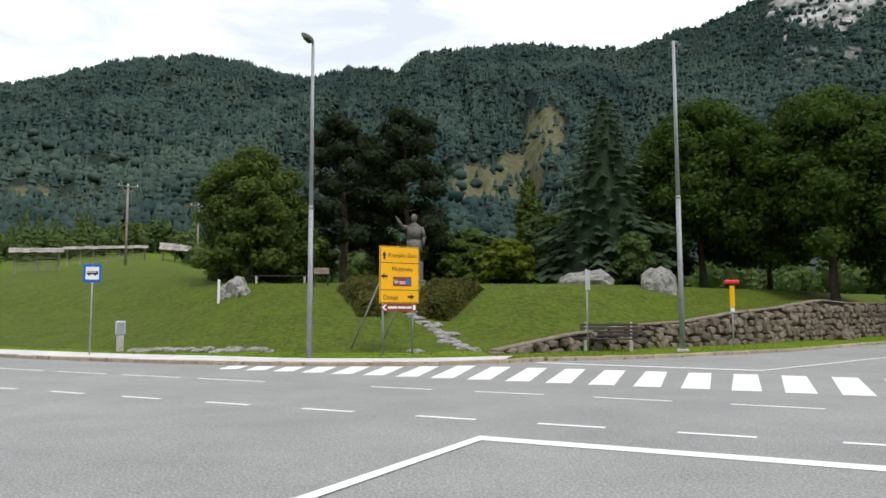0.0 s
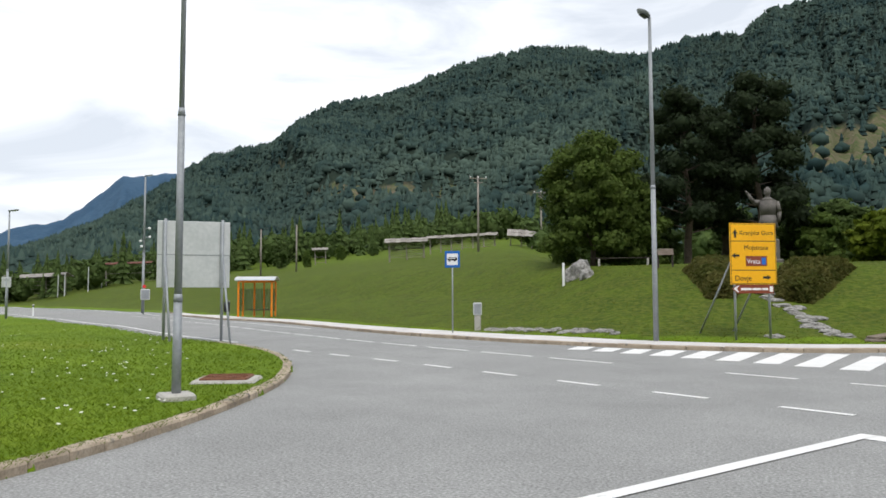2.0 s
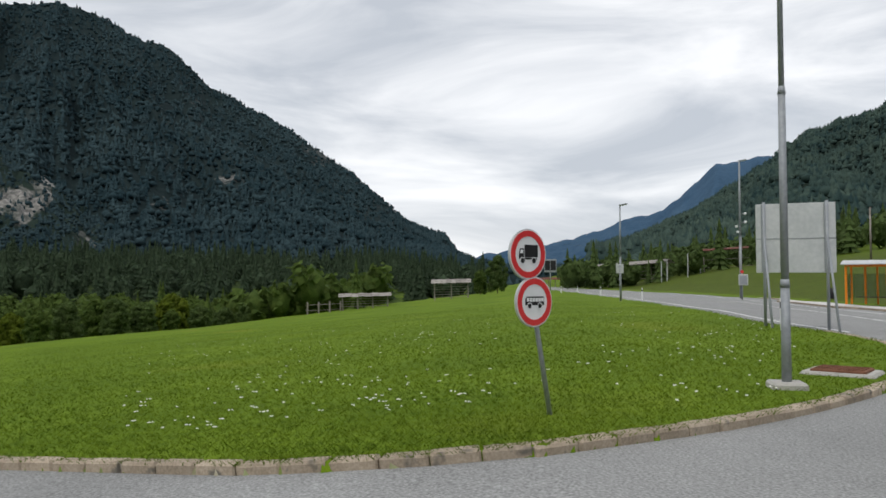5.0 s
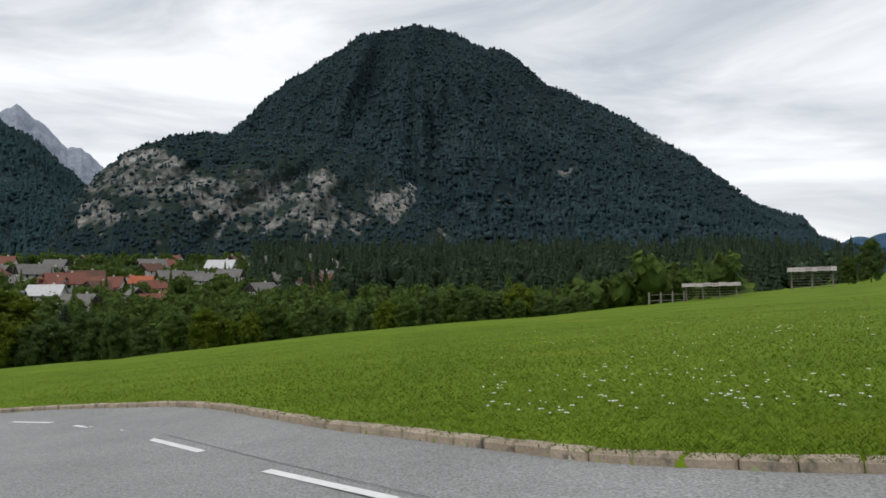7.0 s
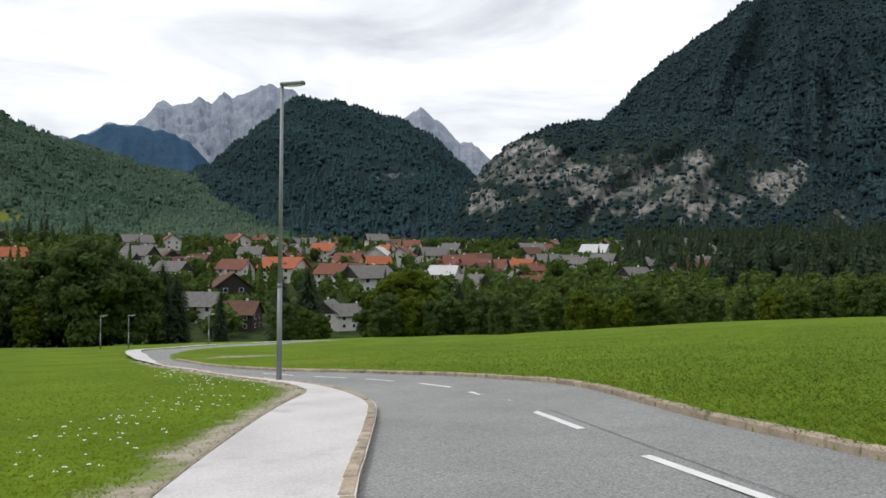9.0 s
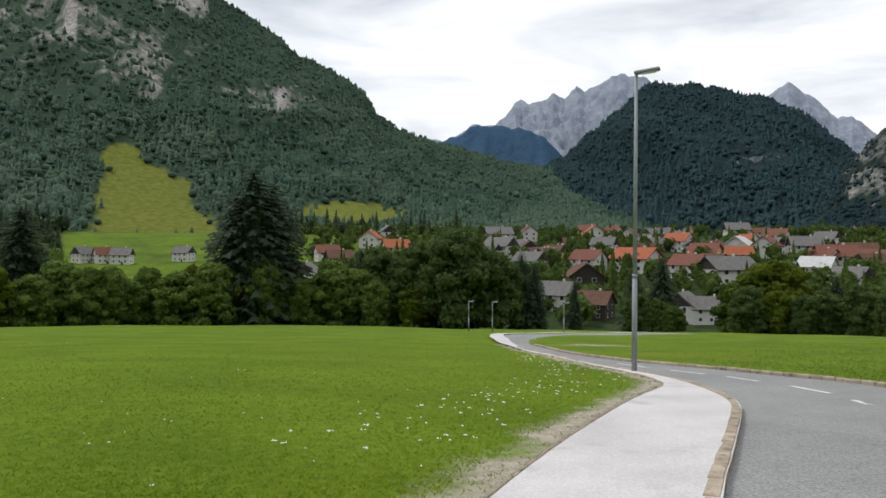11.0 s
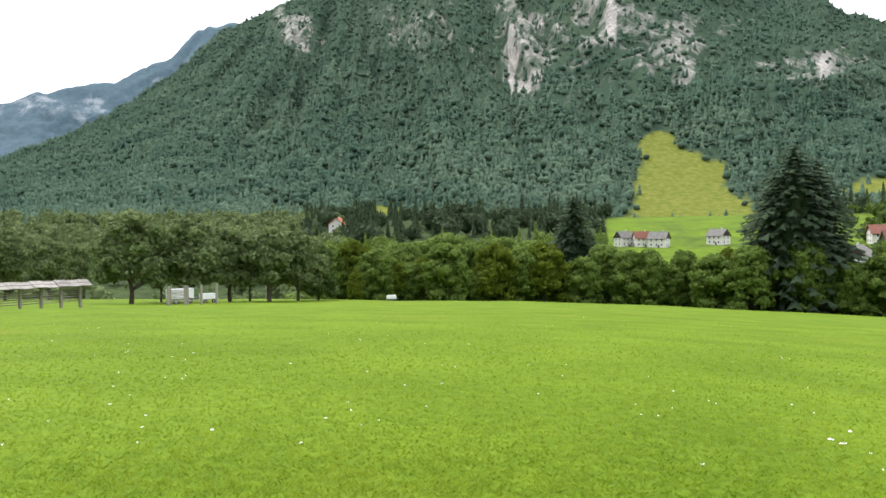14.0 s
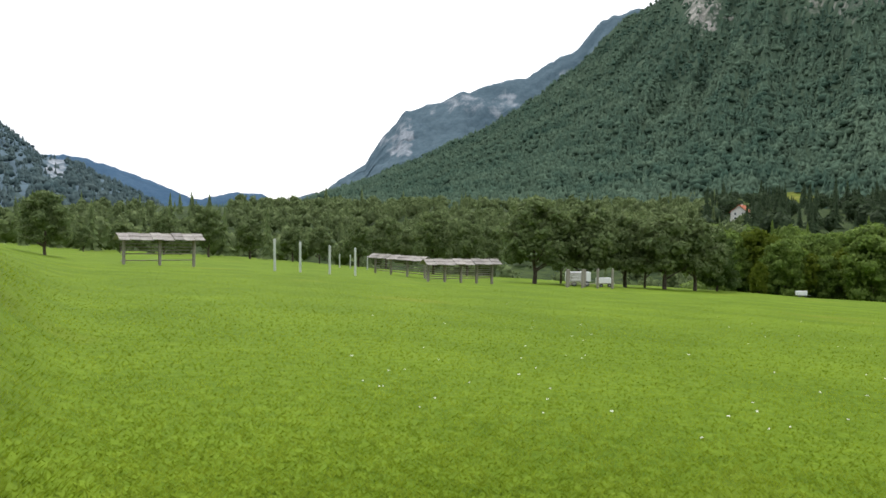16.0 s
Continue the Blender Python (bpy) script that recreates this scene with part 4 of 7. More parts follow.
def glyph_lorry(bm, w, z, y):
    """A small side view of a box lorry, cab to the left."""
    h = w * 0.72
    plate(bm, [(-w * 0.20, z - h * 0.16), (w / 2, z - h * 0.16), (w / 2, z + h / 2), (-w * 0.20, z + h / 2)], y, 0.003)
    plate(bm, [(-w * 0.46, z - h * 0.28), (w * 0.46, z - h * 0.28), (w * 0.46, z - h * 0.19), (-w * 0.46, z - h * 0.19)], y, 0.003)
    plate(bm, [(-w / 2, z - h * 0.28), (-w * 0.24, z - h * 0.28), (-w * 0.24, z + h * 0.30), (-w * 0.45, z + h * 0.30), (-w / 2, z + h * 0.02)], y, 0.003)
    for q in (-0.32, 0.28):
        disc(bm, w * 0.105, y - 0.003, 0.004, 16, z - h * 0.34, q * w)


def ban_sign():
    x, y = place(61.35, 8.15)
    k = 0.915
    ob = thing("prohibition_sign", x, y, facing(x, y) + 46, "leaning steel post with two round red-ringed signs", "road sign", z=0.009)
    ob.scale = (k, k, k)
    quick("post", lambda b: rod(b, (0.12, 0.03, -0.2), (-0.37, 0.03, 2.16), 0.03, 0.03, 12), METAL, ob)
    for z, gl, sx in ((1.965, glyph_lorry, -0.33), (1.415, glyph_bus, -0.23)):
        face = quick("sign_plate", lambda b: disc(b, 0.285, -0.012, 0.022, 44, z, sx), WHITE, ob, "round white plate")
        quick("rim", lambda b: disc(b, 0.292, -0.010, 0.028, 44, z, sx, 0.280), METAL_PALE, face, "folded aluminium rim")
        quick("ring", lambda b: disc(b, 0.273, -0.018, 0.004, 44, z, sx, 0.205), RED, face, "red ring")
        g = quick("pictogram", lambda b: gl(b, 0.30, z, -0.019), BLACK, face, "black vehicle pictogram")
        g.location.x = sx
        for q in (-0.096, 0.084) if gl is glyph_lorry else (-0.084, 0.081):
            zz = z - (0.30 * 0.72 * 0.34 if gl is glyph_lorry else 0.30 * 0.42 * 0.36)
            quick("wheel_rim", lambda b: disc(b, 0.040, -0.021, 0.002, 20, zz, sx + q, 0.030), WHITE, face)
        if gl is glyph_lorry:
            quick("cab_window", lambda b: plate(b, [(sx - 0.138, z + 0.008), (sx - 0.088, z + 0.008), (sx - 0.088, z + 0.050), (sx - 0.128, z + 0.050)], -0.023, 0.002), WHITE, face)
        else:
            wn_ = quick("pictogram_windows", lambda b: [plate(b, [(q - 0.019, z + 0.004), (q + 0.019, z + 0.004), (q + 0.019, z + 0.048), (q - 0.019, z + 0.048)], -0.024, 0.002) for q in (-0.115, -0.068, -0.021, 0.026, 0.073, 0.120)], WHITE, face)
            wn_.location.x = sx
        quick("clamp", lambda b: box(b, (0.16, 0.03, 0.04), (sx, 0.02, z), bevel=0.008), METAL, ob)


ban_sign()


def direction_sign():
    x, y = place(3.3, 25.6)
    ob = thing("direction_sign", x, y, facing(x, y) + 30, "yellow direction sign on two braced steel posts", "road sign", z=0.12)
    w, z0, z1 = 1.56, 1.76, 3.70
    quick("sign_face", lambda b: box(b, (w, 0.03, z1 - z0), (0, 0, (z0 + z1) / 2), bevel=0.006), YELLOW, ob)
    quick("border", lambda b: [plate(b, q, -0.019, 0.003) for q in (
        [(-w / 2 + .02, z1 - .035), (w / 2 - .02, z1 - .035), (w / 2 - .02, z1 - .02), (-w / 2 + .02, z1 - .02)],
        [(-w / 2 + .02, z0 + .02), (w / 2 - .02, z0 + .02), (w / 2 - .02, z0 + .035), (-w / 2 + .02, z0 + .035)],
        [(-w / 2 + .02, z0 + .02), (-w / 2 + .035, z0 + .02), (-w / 2 + .035, z1 - .02), (-w / 2 + .02, z1 - .02)],
        [(w / 2 - .035, z0 + .02), (w / 2 - .02, z0 + .02), (w / 2 - .02, z1 - .02), (w / 2 - .035, z1 - .02)],
        [(-w / 2 + .03, 2.20), (w / 2 - .03, 2.20), (w / 2 - .03, 2.222), (-w / 2 + .03, 2.222)],
        [(-w / 2 + .03, 3.12), (w / 2 - .03, 3.12), (w / 2 - .03, 3.142), (-w / 2 + .03, 3.142)])], BLACK, ob, "thin black lines")
    letters("Kranjska Gora", 0.195, BLACK, ob, 0.12, -0.02, 3.33)
    letters("Mojstrana", 0.205, BLACK, ob, 0.10, -0.02, 2.86)
    letters("Dovje", 0.235, BLACK, ob, -0.36, -0.02, 1.88)
    tab = quick("brown_panel", lambda b: plate(b, [(-0.26, 2.34), (0.46, 2.34), (0.46, 2.66), (-0.26, 2.66)], -0.02, 0.004), BROWN_SIGN, ob, "brown panel on the sign")
    letters("Vrata", 0.21, WHITE, tab, 0.0, -0.022, 2.42)
    quick("symbol", lambda b: plate(b, [(0.27, 2.39), (0.42, 2.39), (0.42, 2.61), (0.27, 2.61)], -0.024, 0.003), BLUE, tab, "small blue square")
    arrow = [(-0.035, -0.13), (0.035, -0.13), (0.035, 0.02), (0.10, -0.02), (0.0, 0.14), (-0.10, -0.02), (-0.035, 0.02)]
    for ax, az_, turn in ((-0.60, 3.37, 0), (-0.60, 2.67, 90), (0.44, 1.98, -90)):
        c, s = math.cos(radians(turn)), math.sin(radians(turn))
        quick("arrow", lambda b: plate(b, [(ax + px * c - pz * s, az_ + px * s + pz * c) for px, pz in arrow], -0.02, 0.003), BLACK, ob)
    low = quick("museum_sign", lambda b: plate(b, [(-0.74, 1.62), (-0.56, 1.48), (0.66, 1.48), (0.66, 1.75), (-0.56, 1.75)], -0.015, 0.02), BROWN_SIGN, ob, "small brown arrow sign")
    quick("arrow_head", lambda b: plate(b, [(-0.70, 1.62), (-0.56, 1.52), (-0.50, 1.52), (-0.60, 1.62), (-0.50, 1.72), (-0.56, 1.72)], -0.02, 0.003), WHITE, low)
    quick("unreadable_words", lambda b: [box(b, (q, 0.004, 0.07), (xx, -0.019, 1.615)) for xx, q in ((-0.27, 0.36), (0.09, 0.30), (0.37, 0.20))], WHITE, low, "pale bars of small words")
    quick("symbol", lambda b: plate(b, [(0.52, 1.53), (0.63, 1.53), (0.63, 1.70), (0.52, 1.70)], -0.02, 0.003), WHITE, low)
    for px, zb in ((-0.62, -0.15), (0.54, -0.1)):
        quick("post", lambda b: rod(b, (px, 0.05, zb), (px, 0.05, z1 - 0.05), 0.038, 0.038, 12), METAL, ob)
        quick("brace", lambda b: rod(b, (px, 0.06, 2.7), (px - 0.35, 1.75, 0.15), 0.03, 0.03, 10), METAL, ob)
    for z in (2.1, 3.3):
        quick("rail", lambda b: box(b, (w - 0.1, 0.03, 0.05), (0, 0.03, z)), METAL, ob)


direction_sign()


def bus_stop_sign():
    x, y = place(25.0, 29.8)
    ob = thing("bus_stop_sign", x, y, facing(x, y) - 8, "blue and white bus stop sign on a thin post", "road sign", z=0.22)
    post(ob, 3.05, 0.03)
    quick("sign_face", lambda b: box(b, (0.60, 0.025, 0.66), (0, 0, 2.80), bevel=0.03), BLUE, ob)
    quick("white_field", lambda b: plate(b, [(-0.22, 2.57), (0.22, 2.57), (0.22, 3.03), (-0.22, 3.03)], -0.018, 0.004), WHITE, ob)
    quick("pictogram", lambda b: glyph_bus(b, 0.38, 2.80, -0.022), BLACK, ob, "black bus pictogram")
    quick("pictogram_windows", lambda b: [plate(b, [(q - 0.02, 2.815), (q + 0.02, 2.815), (q + 0.02, 2.86), (q - 0.02, 2.86)], -0.026, 0.002) for q in (-0.14, -0.08, -0.02, 0.04, 0.10)], WHITE, ob)


bus_stop_sign()


def meter_box():
    x, y = place(23.1, 31.0)
    ob = thing("utility_box", x, y, facing(x, y), "small grey meter box on a concrete foot", "utility box")
    quick("foot", lambda b: box(b, (0.26, 0.2, 0.75), (0, 0, 0.25), bevel=0.02), CONCRETE, ob)
    quick("cabinet", lambda b: box(b, (0.36, 0.28, 0.52), (0, 0, 0.88), bevel=0.03), METAL_PALE, ob)
    quick("door", lambda b: box(b, (0.28, 0.012, 0.42), (0, -0.145, 0.88), bevel=0.004), METAL, ob)


meter_box()


def back_sign(az, d, z_mid, turned=140):
    """A traffic sign seen mostly from behind."""
    x, y = place(az, d)
    ob = thing("sign_from_behind", x, y, facing(x, y) + turned, "grey back of a road sign on a steel post", "road sign")
    post(ob, z_mid + 0.3, 0.03)
    quick("sign_plate", lambda b: box(b, (0.6, 0.02, 0.75), (0, -0.01, z_mid), bevel=0.03), METAL_PALE, ob)
    quick("clamp", lambda b: box(b, (0.4, 0.03, 0.04), (0, 0.02, z_mid + 0.15)), METAL, ob)


back_sign(-10.87, 27.9, 2.65, 75)
back_sign(55.9, 61.5, 2.6, 170)


def hydrant_sign():
    x, y = place(-21.0, 33.6)
    ob = thing("hydrant_marker", x, y, facing(x, y) + 10, "thin post with yellow and red marker plates", "marker post")
    post(ob, 2.35, 0.032, z0=-0.3)
    quick("yellow_plate", lambda b: box(b, (0.2, 0.05, 0.92), (0.0, -0.02, 2.1), bevel=0.02), YELLOW, ob)
    quick("red_cap", lambda b: box(b, (0.62, 0.10, 0.17), (0, -0.02, 2.72), bevel=0.05), RED, ob)
    quick("white_tag", lambda b: box(b, (0.17, 0.02, 0.16), (0, -0.04, 1.55), bevel=0.01), WHITE, ob)


hydrant_sign()


def board_back():
    x, y = place(44.05, 27.5)
    ob = thing("sign_board_back", x, y, facing(x, y) + 182, "large grey sign board from behind on braced posts", "road sign", z=-0.05)
    w, z0, z1 = 2.42, 1.92, 4.24
    quick("board", lambda b: box(b, (w, 0.03, z1 - z0), (0, 0, (z0 + z1) / 2), bevel=0.012), METAL_PALE, ob, "pale aluminium sheet")
    quick("seam", lambda b: box(b, (w, 0.012, 0.03), (0, 0.022, 3.06)), METAL, ob)
    for px in (-0.95, 0.95):
        quick("post", lambda b: rod(b, (px, 0.07, -0.3), (px, 0.07, z1 + 0.06), 0.05, 0.05, 12), METAL, ob)
        quick("brace", lambda b: rod(b, (px, 0.08, 3.1), (px - 0.22, 1.5, -0.2), 0.04, 0.04, 10), METAL, ob)
        quick("rail", lambda b: box(b, (0.07, 0.04, z1 - z0 - 0.05), (px + 0.06, 0.035, (z0 + z1) / 2)), METAL, ob)


board_back()


def manhole():
    x, y = place(41.5, 13.4)
    ob = thing("manhole", x, y, 30, "rusty iron manhole cover in a pale concrete frame", "manhole")
    quick("frame", lambda b: box(b, (1.05, 0.95, 0.12), (0, 0, -0.01), bevel=0.04), CONCRETE, ob)
    lid = quick("cover", lambda b: box(b, (0.78, 0.72, 0.05), (0, 0, 0.06), bevel=0.012), RUST, ob, "rusty iron cover")
    quick("rib", lambda b: [box(b, (0.7, 0.03, 0.02), (0, q * 0.1, 0.085)) for q in range(-3, 4)], RUST, lid)


manhole()


def bus_shelter():
    x, y = place(39.6, 55.5)
    ob = thing("bus_shelter", x, y, facing(x, y) - 12, "orange steel bus shelter with a pale curved roof", "bus shelter", z=0.18)
    w, d, h = 2.35, 1.4, 2.5
    for px in (-w / 2, -0.35, w / 2):
        for py in (-d / 2, d / 2):
            if px == -0.35 and py < 0:
                continue
            quick("post", lambda b: box(b, (0.12, 0.12, h), (px, py, h / 2), bevel=0.01), ORANGE, ob)
    for px in (0.35, 0.9):
        quick("post", lambda b: box(b, (0.1, 0.1, h), (px, d / 2, h / 2), bevel=0.01), ORANGE, ob)

    def roof(b):
        rows = []
        for i in range(9):
            q = -1 + i / 4
            rows.append([b.verts.new((px, q * (d / 2 + 0.25), h + 0.06 + 0.26 * (1 - q * q) + dz)) for px in (-w / 2 - 0.25, w / 2 + 0.25) for dz in (0, 0.05)])
        for p, q in zip(rows, rows[1:]):
            b.faces.new((p[1], p[3], q[3], q[1]))
            b.faces.new((p[0], q[0], q[2], p[2]))
            b.faces.new((p[0], p[1], q[1], q[0]))
            b.faces.new((p[2], q[2], q[3], p[3]))
        b.faces.new((rows[0][0], rows[0][2], rows[0][3], rows[0][1]))
        b.faces.new((rows[-1][0], rows[-1][1], rows[-1][3], rows[-1][2]))
        bmesh.ops.recalc_face_normals(b, faces=b.faces[:])
    quick("roof", roof, METAL_PALE, ob, "pale curved roof sheet")
    quick("beam", lambda b: [box(b, (w, 0.08, 0.12), (0, py, h)) for py in (-d / 2, d / 2)], ORANGE, ob)
    quick("back_glass", lambda b: box(b, (w - 0.2, 0.012, 1.6), (0, d / 2, 1.2)), GLASS, ob, "clear back pane")
    for px in (-w / 2, w / 2):
        quick("side_glass", lambda b: box(b, (0.012, d - 0.2, 1.6), (px, 0, 1.2)), GLASS, ob)
    quick("bench", lambda b: box(b, (1.8, 0.4, 0.06), (0.2, d / 2 - 0.35, 0.48), bevel=0.01), WOOD_DARK, ob)
    bx, by = place(41.75, 54)
    bin_ = thing("litter_bin", bx, by, 0, "dark round litter bin beside the bus shelter", "litter bin", z=0.2)
    quick("bin_body", lambda b: rod(b, (0, 0, 0.35), (0, 0, 1.05), 0.2, 0.22, 16), BLACK, bin_)
    quick("bin_post", lambda b: rod(b, (0, 0.22, -0.1), (0, 0.22, 1.15), 0.03), METAL, bin_)


bus_shelter()


def traffic_box():
    x, y = place(47.42, 74.6)
    ob = thing("signal_cabinet", x, y, facing(x, y), "grey traffic cabinet with a red lamp on a post", "signal cabinet")
    post(ob, 2.6, 0.05)
    quick("cabinet", lambda b: box(b, (0.82, 0.35, 1.0), (0.1, -0.1, 1.75), bevel=0.04), METAL_PALE, ob)
    quick("door", lambda b: box(b, (0.66, 0.02, 0.84), (0.1, -0.285, 1.75), bevel=0.008), METAL, ob)
    quick("red_lamp", lambda b: disc(b, 0.15, -0.14, 0.1, 20, 2.5), RED, ob)
    for q, z in ((-0.42, 6.7), (0.38, 7.1), (-0.30, 6.2), (0.34, 7.9)):
        bracket = quick("camera_bracket", lambda b: rod(b, (q, -0.1, z), (0.0, 0.3, z), 0.03), METAL, ob)
        quick("camera_housing", lambda b: box(b, (0.22, 0.42, 0.2), (q, -0.15, z), bevel=0.04), WHITE, bracket)


traffic_box()


def display():
    x, y = place(61.0, 150)
    ob = thing("speed_display", x, y, facing(x, y), "dark speed display on a post beside the road", "road sign")
    post(ob, 5.5, 0.09)
    quick("housing", lambda b: box(b, (2.4, 0.3, 2.6), (0, 0, 4.9), bevel=0.05), METAL, ob)
    quick("screen", lambda b: [plate(b, [(q - 0.5, 4.0), (q + 0.5, 4.0), (q + 0.5, 5.9), (q - 0.5, 5.9)], -0.2, 0.03) for q in (-0.56, 0.56)], BLACK, ob)


display()
for az, d in ((60.2, 110), (57.3, 92), (54.3, 76), (59.0, 150), (44.95, 25.2)):
    x, y = place(az, d)
    ob = thing("delineator_post", x, y, facing(x, y), "white plastic road edge post with a dark band", "marker post", "road edge posts")
    quick("body", lambda b: box(b, (0.13, 0.09, 1.05), (0, 0, 0.42), bevel=0.02), WHITE, ob)
    quick("band", lambda b: box(b, (0.135, 0.095, 0.18), (0, 0, 0.76)), BLACK, ob)


# ---- the bank: wall, bench, boulders, steps, beds and figure ----
def bench(x, y, turn, w, label, back=True):
    ob = thing("bench", x, y, turn, label, "bench", "park benches")
    for q in range(4):
        quick("seat_slat", lambda b: box(b, (w, 0.10, 0.045), (0, -0.2 + q * 0.125, 0.46), bevel=0.008), WOOD_DARK, ob)
    if back:
        for q in range(4):
            quick("back_slat", lambda b: box(b, (w, 0.04, 0.10), (0, 0.28 + q * 0.03, 0.58 + q * 0.135), rx=-12, bevel=0.008), WOOD_DARK, ob)
    for q in (-w / 2 + 0.25, w / 2 - 0.25):
        quick("support", lambda b: box(b, (0.12, 0.5, 0.44), (q, 0, 0.2), bevel=0.02), CONCRETE, ob)
        if back:
            quick("back_post", lambda b: box(b, (0.08, 0.07, 0.75), (q, 0.33, 0.72), rx=-12), CONCRETE, ob)


bx, by = place(-12.3, 29.4)
bench(bx, by, facing(bx, by) - 4, 2.2, "dark slatted wooden bench before the stone wall")
bx, by = place(12.2, 44)
bench(bx, by, facing(bx, by), 3.2, "low dark wooden bench in the park", False)


def rock(name, x, y, sx, sy, sz, seed, label, material=None, group="", z=None, cat="boulder"):
    bm = bmesh.new()
    bmesh.ops.create_icosphere(bm, subdivisions=3, radius=1.0)
    for v in bm.verts:
        n = v.co.normalized()
        k = 1 + 0.28 * noise.fractal(n * 1.4 + Vector((seed * 7.1, 0, 0)), 0.8, 2.1, 5) + 0.10 * noise.noise(n * 5 + Vector((seed, 2, 0)))
        v.co = Vector((n.x * sx, n.y * sy, max(n.z, -0.35) * sz)) * k
    me = finish(name, bm, material or LIMESTONE)
    me.matrix_world = pose(x, y, (gz(x, y) + 0.05 if z is None else z), 0, 0, seed * 47)
    return tagged(me, label, cat, group)


rx_, ry_ = place(15.35, 41)
rock("boulder", rx_, ry_, 0.8, 0.55, 0.8, 1, "rough grey boulder on the bank's crest", group="boulders")
rx_, ry_ = place(14.9, 39.8)
rock("boulder", rx_, ry_, 0.5, 0.4, 0.5, 2, "small pale boulder beside a larger one", group="boulders")
rx_, ry_ = place(-10.75, 42.5)
rock("boulder", rx_, ry_, 1.75, 0.8, 0.8, 3, "long flat pale boulder on the bank's crest", group="boulders")
rx_, ry_ = place(-16.15, 42.5)
rock("boulder", rx_, ry_, 0.95, 0.7, 1.35, 4, "tall rounded pale boulder on the bank's crest", group="boulders")
for i, (az, el_r) in enumerate([(3.3, 33.4), (2.9, 33.0), (2.5, 32.3), (2.0, 31.9), (1.5, 31.2), (1.0, 30.7), (0.7, 30.2), (0.2, 29.7), (-0.1, 29.2), (-0.5, 28.7), (-0.9, 28.2), (-1.3, 27.7), (-1.6, 27.3), (0.5, 31.0), (-0.6, 29.6), (1.8, 32.8), (0.0, 28.4), (-2.3, 27.0), (2.1, 26.4)]):
    px, py = place(az, el_r)
    rock("step_stone", px, py, 0.36, 0.28, 0.13, 20 + i, "flat pale stone in the worn path", group="path stones", cat="stone")
for i in range(22):
    az = 22.3 - i * 0.44 + 0.15 * math.sin(i * 2.3)
    px, py = place(az, np.interp(az, [12, 23], [26.9, 31.0]) + 0.3 * math.sin(i * 1.7))
    if i % 5 != 3:
        rock("edge_stone", px, py, 0.22 + 0.16 * ((i * 7) % 3), 0.2, 0.13, 60 + i, "low pale stone in the grass at the bank's foot", group="bank stones", cat="stone")


def stone_wall():
    base = thing("retaining_wall", 0, 0, 0, "dry retaining wall of rough brown stones below the bank", "wall")
    base["kind"] = "structure"
    base.matrix_world = Matrix.Identity(4)
    line = rounded([(1.7, 26.85), (5, 28.85), (8.3, 31.05), (11, 32.9), (13.8, 34.9), (17.5, 38.1), (21.9, 42.1), (30, 49.2)], 0.5)
    s = along(line)
    rng = random.Random(3)
    meshes = []
    for k in range(7):
        bm = bmesh.new()
        bmesh.ops.create_icosphere(bm, subdivisions=1, radius=0.5)
        for v in bm.verts:
            n = v.co.normalized()
            v.co = Vector([math.copysign(abs(c) ** 0.72, c) for c in n]) * 0.5 * (1 + 0.18 * noise.noise(n * 1.9 + Vector((k * 3.3, 0, 0))))
        me = bpy.data.meshes.new("stone")
        bm.normal_update()
        bm.to_mesh(me)
        bm.free()
        me.materials.append(STONE)
        meshes.append(me)
    # backing core, coloured dark for the shade in gaps between stones
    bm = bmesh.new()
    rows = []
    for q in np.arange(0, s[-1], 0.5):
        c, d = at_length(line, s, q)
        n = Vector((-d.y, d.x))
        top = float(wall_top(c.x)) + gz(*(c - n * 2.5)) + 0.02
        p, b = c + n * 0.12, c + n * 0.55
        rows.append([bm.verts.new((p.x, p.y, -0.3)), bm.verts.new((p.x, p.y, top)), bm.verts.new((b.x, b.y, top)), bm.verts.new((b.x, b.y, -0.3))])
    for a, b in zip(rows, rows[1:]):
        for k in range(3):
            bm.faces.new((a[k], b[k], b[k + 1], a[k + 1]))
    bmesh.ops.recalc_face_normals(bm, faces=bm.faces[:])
    part("core", bm, mat("core_gap_shade", (0.07, 0.062, 0.052), (0.11, 0.10, 0.085), 0.3, 0.95), base)
    z, count = 0.0, 0
    while z < 2.3:
        h = rng.uniform(0.27, 0.42)
        q = rng.uniform(0, 0.4)
        while q < s[-1] - 0.5:
            c, d = at_length(line, s, q)
            top = float(wall_top(c.x))
            w = rng.choice((0.32, 0.45, 0.6, 0.85)) * rng.uniform(0.85, 1.15)
            hh = h * rng.uniform(0.7, 1.45)
            if z + hh * 0.6 < top + 0.05 and count < 300:
                hh = min(hh, max(top - z, 0.14))
                ob = new("stone", meshes[count % 7])
                ob.parent = base
                g = gz(*(c - Vector((-d.y, d.x)) * 2.5))
                push = rng.uniform(-0.05, 0.06)
                ob.matrix_local = pose(c.x + d.y * push, c.y - d.x * push, g + z + hh / 2 + rng.uniform(-0.05, 0.05), rng.uniform(-8, 8), rng.uniform(-16, 16), math.degrees(math.atan2(d.y, d.x)) + rng.uniform(-10, 10)) @ Matrix.Diagonal((w * 1.1, 0.42, hh * 1.16, 1))
                count += 1
            q += w * 0.97
        z += h * 0.96
    bm = bmesh.new()
    for q in np.arange(0.2, s[-1] - 1, 0.9):
        c, d = at_length(line, s, q + 0.45)
        n = Vector((-d.y, d.x))
        g = gz(*(c - n * 2.5)) + float(wall_top(c.x)) + 0.03
        sl = math.degrees(math.atan2(float(wall_top(c.x + 0.3 * d.x)) - float(wall_top(c.x - 0.3 * d.x)), 0.6))
